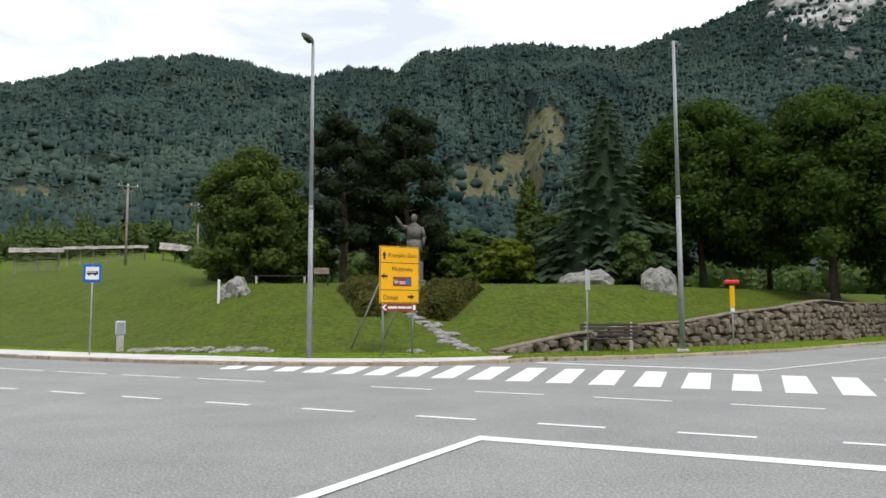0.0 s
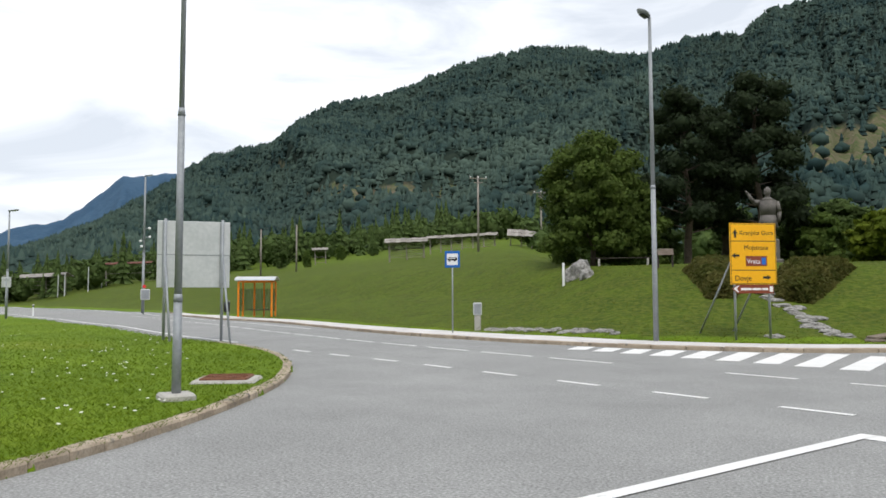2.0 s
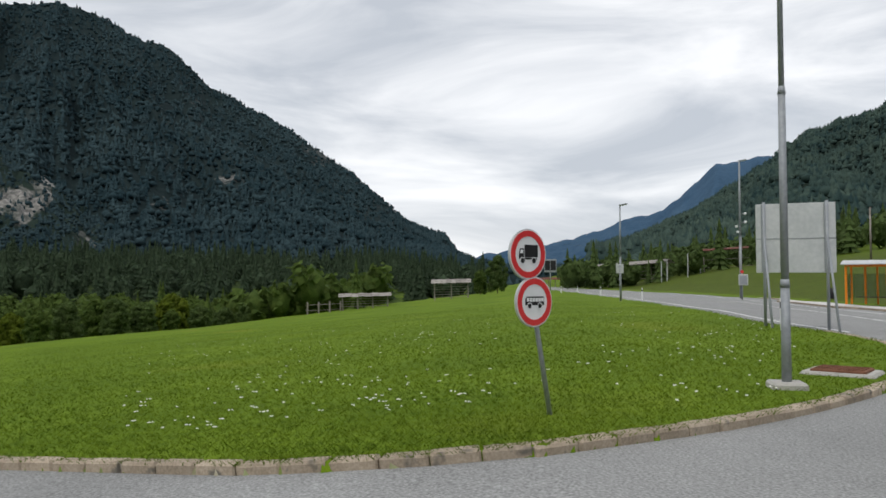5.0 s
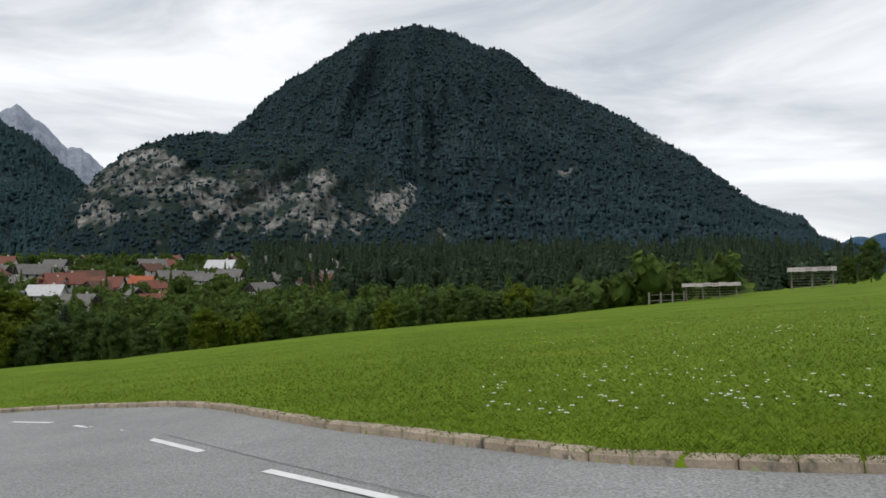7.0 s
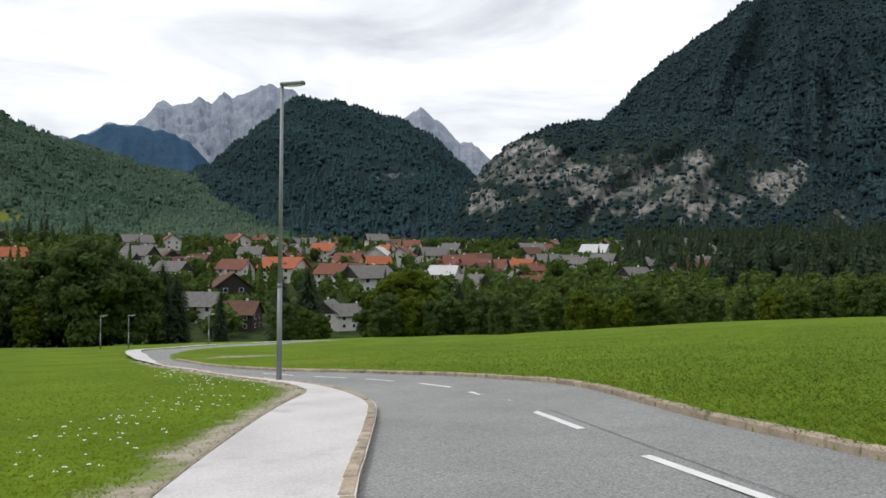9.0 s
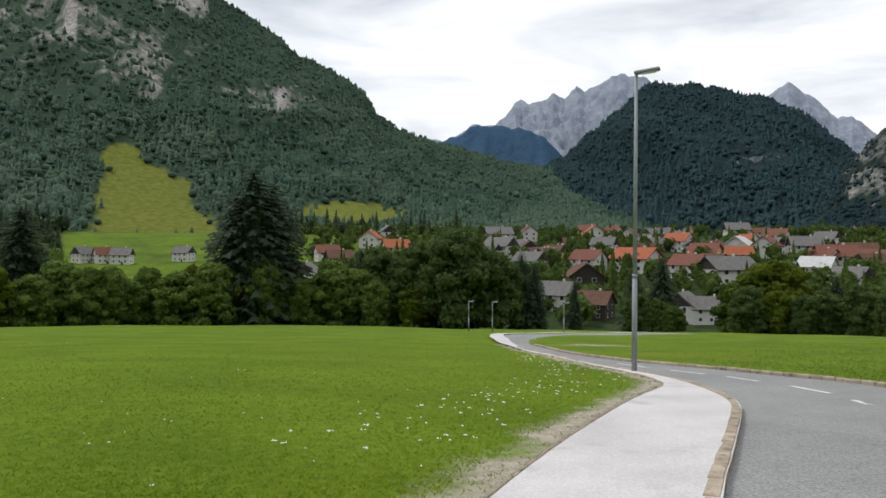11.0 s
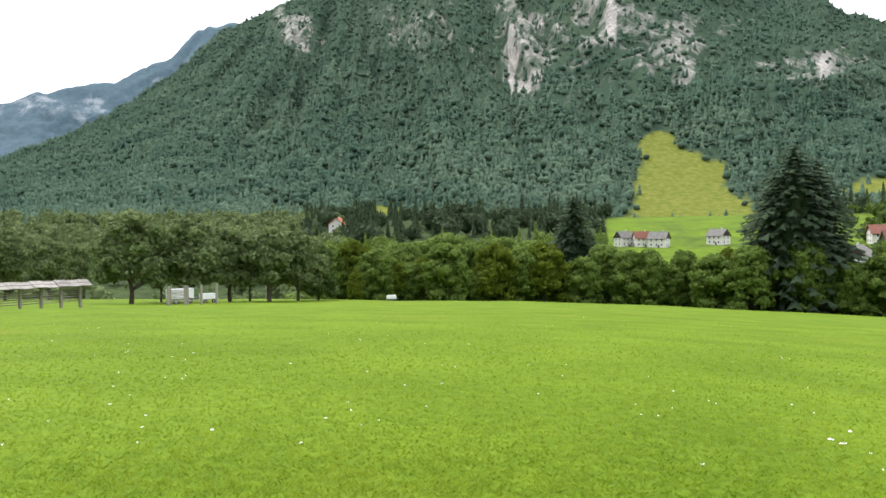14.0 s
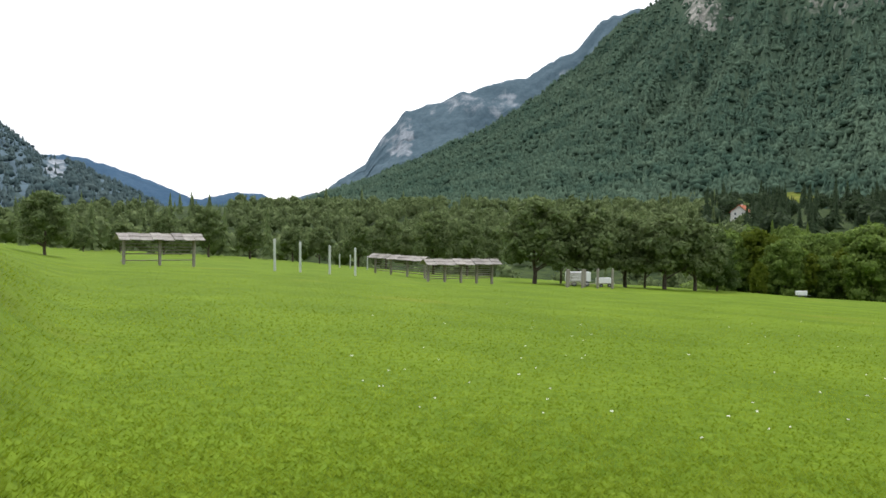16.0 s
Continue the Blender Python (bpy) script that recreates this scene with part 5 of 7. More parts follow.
        box(bm, (0.93, 0.5, 0.09), (c.x + n.x * 0.2, c.y + n.y * 0.2, g), math.degrees(math.atan2(d.y, d.x)), ry=-sl, bevel=0.02)
    part("coping", bm, STONE, base, "thin coping of flat stones")


stone_wall()
rx_, ry_ = place(-28.1, 46.5)
rock("boulder", rx_, ry_, 0.6, 0.4, 0.45, 9, "brown stone block on top of the wall", STONE, "boulders", z=gz(rx_, ry_) + 0.15)


def figure():
    """A bronze figure with one raised arm, as one plain shape on its plinth."""
    x, y = place(2.2, 42)
    z = gz(x, y)
    bm = bmesh.new()
    box(bm, (0.95, 0.85, 1.2), (0, 0, 0.6), bevel=0.06)
    box(bm, (1.25, 1.15, 0.3), (0, 0, 0.1), bevel=0.05)
    rod(bm, (-0.17, 0, 1.2), (-0.15, 0, 2.2), 0.17, 0.2, 10)
    rod(bm, (0.17, 0.05, 1.2), (0.15, 0, 2.2), 0.17, 0.2, 10)
    rod(bm, (0, 0, 1.75), (0, 0, 2.35), 0.46, 0.36, 12)
    rod(bm, (0, 0, 2.35), (0, 0, 3.05), 0.36, 0.40, 12)
    rod(bm, (0, 0, 3.05), (0, 0, 3.22), 0.40, 0.16, 12)
    rod(bm, (0, 0, 3.2), (0, 0, 3.36), 0.12, 0.11, 10)
    head = bmesh.ops.create_icosphere(bm, subdivisions=2, radius=0.2)["verts"]
    bmesh.ops.transform(bm, matrix=pose(0, -0.02, 3.5) @ Matrix.Diagonal((0.85, 0.95, 1.2, 1)), verts=head)
    rod(bm, (-0.36, 0, 3.0), (-0.62, -0.1, 3.02), 0.14, 0.11, 10)
    rod(bm, (-0.62, -0.1, 3.02), (-0.88, -0.2, 3.42), 0.10, 0.07, 10)
    rod(bm, (-0.88, -0.2, 3.42), (-0.98, -0.22, 3.58), 0.06, 0.03, 8)
    rod(bm, (0.38, 0, 3.0), (0.52, 0, 2.5), 0.14, 0.11, 10)
    rod(bm, (0.52, 0, 2.5), (0.46, -0.1, 2.05), 0.10, 0.08, 10)
    ob = finish("statue", bm, BRONZE, smooth_faces=False)
    ob.matrix_world = pose(x, y, z, 0, 0, facing(x, y)) @ Matrix.Diagonal((1.06, 1.06, 1.08, 1))
    tagged(ob, "dark bronze statue with one raised arm on a plinth", "statue")


figure()


def info_board():
    x, y = place(9.2, 39)
    ob = thing("information_board", x, y, facing(x, y) + 10, "small tilted information board on dark legs", "information board")
    quick("panel", lambda b: box(b, (0.8, 0.05, 0.45), (0, 0, 0.78), rx=-40, bevel=0.02), STONE, ob)
    for q in (-0.35, 0.35):
        quick("leg", lambda b: box(b, (0.08, 0.08, 0.85), (q, 0.05, 0.38)), WOOD_DARK, ob)
    x, y = place(16.6, 40)
    ob = thing("marker_stake", x, y, 0, "white wooden stake beside a boulder", "stake")
    quick("stake", lambda b: box(b, (0.12, 0.10, 1.35), (0, 0, 0.55), bevel=0.02), WHITE, ob)


info_board()

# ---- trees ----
# dimmer western light is in this green; brighter light in the next two
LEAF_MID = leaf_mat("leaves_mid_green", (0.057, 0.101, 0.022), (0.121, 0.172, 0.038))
# brightened leaf copy: light for the backlit southern trees, held in the colour
LEAF_SOUTH_LIT = leaf_mat("leaves_south_lit", (0.093, 0.155, 0.029), (0.182, 0.254, 0.057))
# lighter grey-green for the eastern trees, their light put into the colour
LEAF_EAST_LIT = leaf_mat("leaves_east_lit", (0.106, 0.154, 0.060), (0.198, 0.246, 0.102))
LEAF_DARK = leaf_mat("leaves_dark_green", (0.060, 0.100, 0.030), (0.115, 0.165, 0.050))
LEAF_LIGHT = leaf_mat("leaves_light_green", (0.085, 0.125, 0.012), (0.155, 0.195, 0.022))
LEAF_GREY = leaf_mat("leaves_grey_green", (0.050, 0.075, 0.040), (0.095, 0.125, 0.070))
NEEDLE = leaf_mat("spruce_needles", (0.035, 0.060, 0.034), (0.073, 0.107, 0.057))
NEEDLE_PINE = leaf_mat("pine_needles", (0.020, 0.032, 0.016), (0.042, 0.060, 0.028))


def leaf_cloud(lobes, count, leaf, rng, core=0.8):
    """Many small leaf clumps over lobes (centre, radii), with a dark inner body that breaks through nowhere."""
    vs, fs = [], []
    vol = np.array([l[1][0] * l[1][1] + l[1][1] * l[1][2] for l in lobes])
    share = (vol / vol.sum() * count).astype(int)
    base = 0
    for (c, rad), n in zip(lobes, share):
        d = rng.normal(size=(n, 3))
        d /= np.linalg.norm(d, axis=1)[:, None]
        wob = 1 + 0.16 * np.sin(d[:, :1] * 5 + c[0] * 3) * np.cos(d[:, 1:2] * 6 + c[2] * 2)
        p = np.array(c) + d * np.array(rad) * wob * rng.uniform(0.72, 1.06, (n, 1))
        out = d + rng.normal(size=(n, 3)) * 0.55 + np.array([0, 0, 0.25])
        out /= np.linalg.norm(out, axis=1)[:, None]
        t = np.cross(out, rng.normal(size=(n, 3)))
        t /= np.linalg.norm(t, axis=1)[:, None] + 1e-9
        b = np.cross(out, t)
        s = leaf * rng.uniform(0.55, 1.35, (n, 1))
        quad = np.stack([p - t * s * 0.5, p + b * s * 0.42 - out * s * 0.1, p + t * s * 0.55, p - b * s * 0.42 - out * s * 0.1], 1)
        vs.append(quad.reshape(-1, 3))
        i = np.arange(n)[:, None] * 4 + base
        fs.append(np.concatenate([i + np.array([[0, 1, 2]]), i + np.array([[0, 2, 3]])]))
        base += n * 4
        if core:
            bm = bmesh.new()
            bmesh.ops.create_icosphere(bm, subdivisions=2, radius=1.0)
            bm.verts.index_update()
            cv = np.array([w.co[:] for w in bm.verts])
            cf = np.array([[w.index for w in q.verts] for q in bm.faces])
            bm.free()
            cv = cv * (1 + 0.12 * np.sin(cv[:, :1] * 5 + c[1]) * np.cos(cv[:, 2:] * 4))
            vs.append(np.array(c) + cv * np.array(rad) * core)
            fs.append(cf + base)
            base += len(cv)
    return np.concatenate(vs), np.concatenate(fs)


def mesh_part(name, v, f, material, parent, label=""):
    ob = from_arrays(name, v, f, material)
    ob.parent = parent
    return tagged(ob, label)


def leafy_tree(name, height, width, seed, material, count=2600, leaf=0.5, trunk=0.22, clear=0.25, lobes=9, core=0.78, label="", category="tree", group=""):
    rng = np.random.default_rng(seed)
    ob = new(name)
    tagged(ob, label, category, group)
    bm = bmesh.new()
    top = height * 0.72
    prev, r = Vector((0, 0, -0.4)), trunk
    for k in range(1, 6):
        nx = Vector((rng.normal() * 0.03 * height * 0.3, rng.normal() * 0.03 * height * 0.3, top * k / 5))
        rod(bm, prev, nx, r, r * 0.8, 8, False)
        prev, r = nx, r * 0.8
    for k in range(7):
        a, z = rng.random() * 6.28, height * rng.uniform(clear * 0.8, 0.6)
        e = Vector((math.cos(a) * width * 0.34, math.sin(a) * width * 0.34, z + height * 0.16))
        rod(bm, (0, 0, z * 0.85), e, trunk * 0.42, trunk * 0.12, 6, False)
    part("trunk", bm, BARK, ob, "brown trunk with limbs")
    lb = []
    for k in range(lobes * 3):
        a = k * 2.4 + rng.random()
        t = (k + 0.5) / (lobes * 3)
        z = height * (clear + 0.08 + (0.88 - clear) * t)
        sh = math.sqrt(max(0.05, 1 - (1.75 * t - 0.72) ** 2)) if t > 0.41 else 0.86 + 0.34 * t
        q = rng.uniform(0.26, 0.42) * width * sh
        s = rng.uniform(0.10, 0.18)
        lb.append(((math.cos(a) * q, math.sin(a) * q, z + rng.uniform(-0.04, 0.04) * height), (s * width, s * width, s * height * 0.55)))
    lb.append(((0, 0, height * 0.86), (0.16 * width, 0.16 * width, 0.13 * height)))
    lb.append(((0, 0, height * (clear * 0.9 + 0.98) / 2), (0.36 * width, 0.36 * width, 0.37 * height * (1 - clear * 0.6))))
    v, f = leaf_cloud(lb, count, leaf, rng, core)
    mesh_part("crown", v, f, material, ob, "dense leafy crown")
    return ob


def conifer(name, height, width, seed, material, whorls=26, blades=13, label="", category="tree", group="", bare=0.04, taper=0.7):
    rng = np.random.default_rng(seed)
    ob = new(name)
    tagged(ob, label, category, group)
    bm = bmesh.new()
    rod(bm, (0, 0, -0.4), (0, 0, height * 0.97), height * 0.013, 0.02, 8)
    part("trunk", bm, BARK, ob, "straight brown trunk")
    vs, fs, n = [], [], 0
    for k in range(whorls):
        q = k / (whorls - 1)
        z = height * (bare + (1 - bare) * q)
        reach = width / 2 * (1 - q) ** taper * rng.uniform(0.85, 1.1) + 0.05
        m = max(6, int(blades * (1 - 0.5 * q)))
        for j in range(m):
            a = j * 6.283 / m + rng.random() * 0.6
            L = reach * rng.uniform(0.65, 1.15)
            c, s = math.cos(a), math.sin(a)
            for t in range(5):
                u0, u1 = t / 5, (t + 1.35) / 5
                w = (0.22 - 0.03 * t) * L * rng.uniform(0.7, 1.2) + 0.05
                z0, z1 = z - 0.16 * L * u0, z - (0.20 + 0.1 * rng.random()) * L * u1
                pts = np.array([[c * L * u0, s * L * u0, z0 + 0.12 * L * 0.3], [c * L * u1 - s * w, s * L * u1 + c * w, z1 - 0.1 * w], [c * L * u1 * 1.05, s * L * u1 * 1.05, z1 + 0.05 * L], [c * L * u1 + s * w, s * L * u1 - c * w, z1 - 0.1 * w]])
                vs.append(pts)
                fs += [(n, n + 1, n + 2), (n, n + 2, n + 3)]
                n += 4
    v, f = np.concatenate(vs), np.array(fs)
    core_v, core_f = [], []
    for k in range(9):
        zz = height * (bare + 0.02 + (0.94 - bare) * k / 8)
        rr = width * 0.34 * (1 - k / 8) ** 0.8 + 0.02
        core_v += [(math.cos(i * 0.785) * rr, math.sin(i * 0.785) * rr, zz) for i in range(8)]
    for k in range(8):
        for i in range(8):
            a, b, c2, d = k * 8 + i, k * 8 + (i + 1) % 8, k * 8 + 8 + (i + 1) % 8, k * 8 + 8 + i
            core_f += [(a, b, c2), (a, c2, d)]
    f = np.concatenate([f, np.array(core_f) + len(v)])
    v = np.concatenate([v, np.array(core_v)])
    mesh_part("crown", v, f, material, ob, "tiers of drooping needled branches")
    return ob


def pine(name, height, width, seed, material, label, group=""):
    rng = np.random.default_rng(seed)
    ob = new(name)
    tagged(ob, label, "tree", group)
    bm = bmesh.new()
    prev = Vector((0, 0, -0.4))
    for k in range(1, 7):
        nx = Vector((0.25 * math.sin(k * 1.3 + seed), 0.2 * math.cos(k), height * 0.94 * k / 6))
        rod(bm, prev, nx, 0.30 * (1 - 0.13 * k) + 0.03, 0.30 * (1 - 0.13 * (k + 1)) + 0.03, 9, False)
        prev = nx
    lb = []
    for k in range(26):
        q = k / 25
        z = height * (0.26 + 0.68 * q)
        a = k * 2.4 + rng.random()
        L = width * 0.42 * (1 - 0.62 * q ** 1.5) * rng.uniform(0.6, 1.1)
        c = (math.cos(a) * L, math.sin(a) * L, z + rng.uniform(-0.3, 0.3))
        rod(bm, (0, 0, z - 0.8), c, 0.07, 0.03, 6, False)
        lb.append((c, (width * 0.17 * (1 - 0.3 * q), width * 0.17 * (1 - 0.3 * q), height * 0.062)))
    lb.append(((0, 0, height * 0.93), (width * 0.13, width * 0.13, height * 0.07)))
    part("trunk", bm, BARK, ob, "crooked brown trunk with limbs")
    v, f = leaf_cloud(lb, 6500, 0.30, rng, 0.72)
    mesh_part("crown", v, f, material, ob, "layered dark needle clouds")
    return ob


def stand(ob, az, d, turn=0.0, size=1.0, z=None, wide=1.0):
    x, y = polar(az, d)
    ob.matrix_world = pose(x, y, gz(x, y) + 0.03 if z is None else z, 0, 0, turn) @ Matrix.Diagonal((size * wide, size * wide, size, 1))
    return ob


LEAF_PARK = leaf_mat("dark_lime_leaves", (0.034, 0.066, 0.012), (0.076, 0.123, 0.022))
LEAF_ROUND = leaf_mat("bushy_leaves", (0.058, 0.094, 0.020), (0.115, 0.158, 0.036))
# the park on the bank
PARK = "trees of the park"
stand(leafy_tree("round_tree", 8.4, 7.6, 1, LEAF_ROUND, 20000, 0.24, 0.2, 0.02, 14, 0.66, "round bushy green tree with leaves to the ground", group=PARK), 14.4, 49)
stand(leafy_tree("round_tree", 5.6, 5.2, 31, LEAF_ROUND, 6000, 0.30, 0.16, 0.02, 9, 0.8, "bushy green tree with leaves to the ground", group=PARK), 11.7, 50.5)
stand(pine("pine_tree", 12.3, 8.4, 5, NEEDLE_PINE, "tall dark pine with layered branches", PARK), 7.6, 54)
stand(pine("pine_tree", 13.4, 8.2, 6, NEEDLE_PINE, "tall dark pine behind the statue", PARK), 2.8, 55)
stand(pine("pine_tree", 11.6, 7.0, 7, NEEDLE_PINE, "dark pine between two larger pines", PARK), 5.2, 58)
stand(conifer("spruce_tree", 14.3, 8.0, 8, NEEDLE, 32, 16, "tall dark green spruce with branches to the ground", group=PARK), -12.3, 54, wide=1.22)
stand(leafy_tree("broad_tree", 13.8, 11.0, 9, LEAF_PARK, 26000, 0.30, 0.3, 0.14, 16, 0.6, "broad dark green tree in the park", group=PARK), -19.2, 58)
stand(leafy_tree("broad_tree", 14.6, 12.5, 10, LEAF_PARK, 28000, 0.30, 0.34, 0.15, 17, 0.6, "broad spreading tree with a low dark crown", group=PARK), -27.6, 57)
stand(leafy_tree("broad_tree", 12.5, 9.5, 11, LEAF_PARK, 14000, 0.34, 0.28, 0.13, 12, 0.78, "shaded tree behind the park's front row", group=PARK), -23.6, 64)
stand(leafy_tree("broad_tree", 13.5, 11, 12, LEAF_PARK, 14000, 0.34, 0.3, 0.12, 13, 0.78, "shaded broad tree at the park's edge", group=PARK), -34.5, 58)
for i, (az, d, h, w, m) in enumerate([(-2.2, 60, 4.8, 5.5, LEAF_DARK), (-4.9, 52, 3.2, 4.6, LEAF_LIGHT), (-7.8, 58, 5.6, 4.5, LEAF_DARK), (0.4, 62, 5.2, 5, LEAF_DARK), (-9.4, 60, 6.2, 4.6, LEAF_DARK), (-16.2, 62, 7.5, 6, LEAF_DARK), (-6.6, 64, 9.5, 2.8, LEAF_MID), (-1.2, 56, 3.4, 3.6, LEAF_MID), (4.3, 66, 5, 5, LEAF_DARK), (10.2, 63, 4.6, 5, LEAF_DARK), (-14.2, 50, 3.6, 3.2, LEAF_DARK)]):
    stand(leafy_tree("shrub", h, w, 40 + i, m, 3600, 0.36, 0.1, 0.0, 8, 0.8, "dense green shrub between the park trees", "shrub", "park shrubs"), az, d)


def bed(points, seed, label):
    """A low clipped juniper bed on the bank."""
    xy = [polar(a, d) for a, d in points]
    px, py = np.array(xy).T
    rng = np.random.default_rng(seed)
    gx, gy = rng.uniform(px.min(), px.max(), 9000), rng.uniform(py.min(), py.max(), 9000)
    ok = inside(xy, gx, gy)
    gx, gy = gx[ok], gy[ok]
    edge = near_line(xy + [xy[0]], gx, gy)
    z = ground(gx, gy) + 0.09 + 0.55 * smooth(0, 0.5, edge) * rng.uniform(0.55, 1.05, len(gx))
    n = len(gx)
    p = np.stack([gx, gy, z], -1)
    d = rng.normal(size=(n, 3)) + np.array([0, -0.6, 1.0])
    d /= np.linalg.norm(d, axis=1)[:, None]
    t = np.cross(d, rng.normal(size=(n, 3)))
    t /= np.linalg.norm(t, axis=1)[:, None]
    b = np.cross(d, t)
    s = rng.uniform(0.10, 0.24, (n, 1))
    v = np.stack([p - t * s, p + b * s, p + t * s, p - b * s], 1).reshape(-1, 3)
    i = np.arange(n)[:, None] * 4
    f = np.concatenate([i + [[0, 1, 2]], i + [[0, 2, 3]]])
    ob = from_arrays("ground_cover_bed", v, f, LEAF_BED)
    tagged(ob, label, "hedge", "planted beds")


LEAF_BED = leaf_mat("juniper_bed", (0.055, 0.070, 0.014), (0.125, 0.115, 0.035))
bed([(7.9, 37.5), (4.0, 38), (3.4, 35.0), (4.6, 32.0), (6.3, 31.8)], 1, "low dark green juniper bed on the bank")
bed([(1.9, 36.0), (1.0, 37.8), (-3.0, 37.6), (-1.8, 34.5), (-0.3, 31.6), (1.8, 32.0)], 2, "low brownish green juniper bed on the bank")


# ---- hay racks ----
SHINGLE = mat("grey_shingle_roof", (0.22, 0.20, 0.185), (0.36, 0.335, 0.31), 0.5, 0.9, bump=0.6, fine=9, stretch=(1, 1, 1), rand=0.2)
SHINGLE_RED = mat("brown_red_tin_roof", (0.13, 0.05, 0.038), (0.20, 0.085, 0.065), 0.6, 0.8)


def hay_rack(a, b, height, bays, label, roof=True, rails=8, material=None, deep=1.5, z=None, empty=()):
    """A long drying rack between two places (azimuth, distance): posts, rails and a narrow roof."""
    p, q = Vector(polar(*a)), Vector(polar(*b))
    mid_, L = (p + q) / 2, (q - p).length
    d = (q - p).normalized()
    ob = new("hay_rack")
    g = (gz(*p) + gz(*q)) / 2 if z is None else z
    slope = 0.3 * math.degrees(math.atan2(gz(*q) - gz(*p), L)) if z is None else 0.0
    ob.matrix_world = pose(mid_.x, mid_.y, g, 0, -slope, math.degrees(math.atan2(d.y, d.x)))
    tagged(ob, label, "hay rack", "hay racks")
    for i in range(bays + 1):
        x = -L / 2 + 0.3 + (L - 0.6) * i / bays
        quick("post", lambda bm: box(bm, (0.2, 0.2, height + 1.6), (x, 0, height / 2 - 0.8), bevel=0.02), WOOD_OLD, ob)
        if roof:
            quick("bracket", lambda bm: box(bm, (0.1, deep * 0.8, 0.1), (x, 0, height - 0.12)), WOOD_OLD, ob)
    for k in range(rails):
        if k in empty:
            continue
        z_ = 0.5 + (height - 0.9) * k / max(rails - 1, 1)
        quick("rail", lambda bm: rod(bm, (-L / 2 + 0.1, 0.12, z_), (L / 2 - 0.1, 0.12, z_ + 0.02 * math.sin(k * 3)), 0.045, 0.045, 6), WOOD_OLD, ob)
    if roof:
        covering = material or SHINGLE
        ridge = quick("roof", lambda bm: box(bm, (L + 0.5, 0.16, 0.12), (0, 0, height + 0.30 + deep * 0.04), bevel=0.02), WOOD_OLD, ob, "narrow weathered shingle roof")
        n = max(8, int(L / 0.9))
        wide = (L + 0.6) / n * 0.97
        boards = []
        for side in (-1, 1):
            bm = bmesh.new()
            for k, lift in enumerate((0.035, 0.0)):
                box(bm, (wide, deep * 0.33, 0.05), (0, side * deep * (0.13 + 0.29 * k), lift - 0.15 * deep * k), rx=-side * 27)
            me = bpy.data.meshes.new("roof_board")
            bm.normal_update()
            bm.to_mesh(me)
            bm.free()
            me.materials.append(covering)
            boards.append(me)
        for i in range(n):
            for me in boards:
                piece = new("roof_board", me)
                piece.parent = ridge
                piece.matrix_local = pose(-L / 2 - 0.3 + (L + 0.6) * (i + 0.5) / n, 0, height + 0.24 + deep * 0.02 + 0.03 * math.sin(i * 2.7), 0, 0.6 * math.sin(i * 1.9), 0)
    return ob


# in the field north of the road
hay_rack((29.95, 104), (27.0, 104), 2.7, 2, "small old hay rack with a shingle roof in the field", rails=9, deep=2.0)
hay_rack((26.8, 125), (21.6, 122), 2.3, 6, "long hay rack with a pale shingle roof in the field", rails=5)
hay_rack((20.7, 122), (18.8, 122), 2.4, 2, "wide covered hay rack with a dark gable", deep=4.0, rails=2)
hay_rack((35.5, 160), (34.5, 160), 3.2, 1, "tiny far hay rack under trees", rails=3)
# along the road to the north-west
hay_rack((59.3, 245), (52.4, 196), 5.6, 7, "long open hay rack with a grey roof by the road", rails=6, deep=3.0)
hay_rack((62.6, 300), (59.6, 292), 3.6, 6, "low far rack with a brown roof beyond the road", rails=4, material=SHINGLE_RED, deep=2.6)
hay_rack((50.0, 205), (45.0, 198), 4.9, 4, "long rack with a brown-red roof on the slope", rails=3, material=SHINGLE_RED)
hay_rack((69.9, 135), (67.1, 135), 3.2, 2, "tall hay rack with a broad pale roof in the meadow", rails=6, deep=2.2)
hay_rack((76.9, 112), (73.2, 112), 2.0, 3, "low hay rack with a ragged pale roof", rails=4)
hay_rack((79.5, 108), (76.8, 112), 1.7, 3, "low bare drying rack in the meadow", roof=False, rails=2)
# in the eastern meadow
hay_rack((241.5, 62), (236.3, 64), 2.2, 2, "open hay rack with a pale shingle roof", rails=6, empty=(1,), deep=1.6)
hay_rack((219.5, 66), (214.2, 70), 1.85, 4, "long hay rack with a brown shingle roof and rails", rails=6, deep=1.5)
hay_rack((223.4, 92), (219.4, 84), 2.1, 3, "hay rack joining another at its end", rails=5, deep=1.5)
hay_rack((208.9, 74), (205.2, 78), 2.0, 3, "bare hay rack without a roof under trees", roof=False, rails=1)
hay_rack((208.8, 78), (207.2, 79), 1.9, 1, "short rack with many rails under the trees", roof=False, rails=8)
for az, d, h in ((230.8, 62, 2.6), (228.93, 64, 2.55), (226.74, 66, 2.5), (224.82, 70, 2.6), (226.0, 120, 2.2), (225.2, 125, 2.2), (223.9, 120, 2.2), (51.05, 186, 5.6), (52.5, 190, 5.2), (52.9, 192, 5.2), (50.2, 200, 4.6)):
    x, y = polar(az, d)
    ob = thing("rack_post", x, y, az, "single weathered post of a vanished rack", "post", "rack posts")
    quick("post", lambda b: box(b, (0.2, 0.2, h + 0.3), (0, 0, h / 2 - 0.15), bevel=0.03), METAL_PALE, ob)


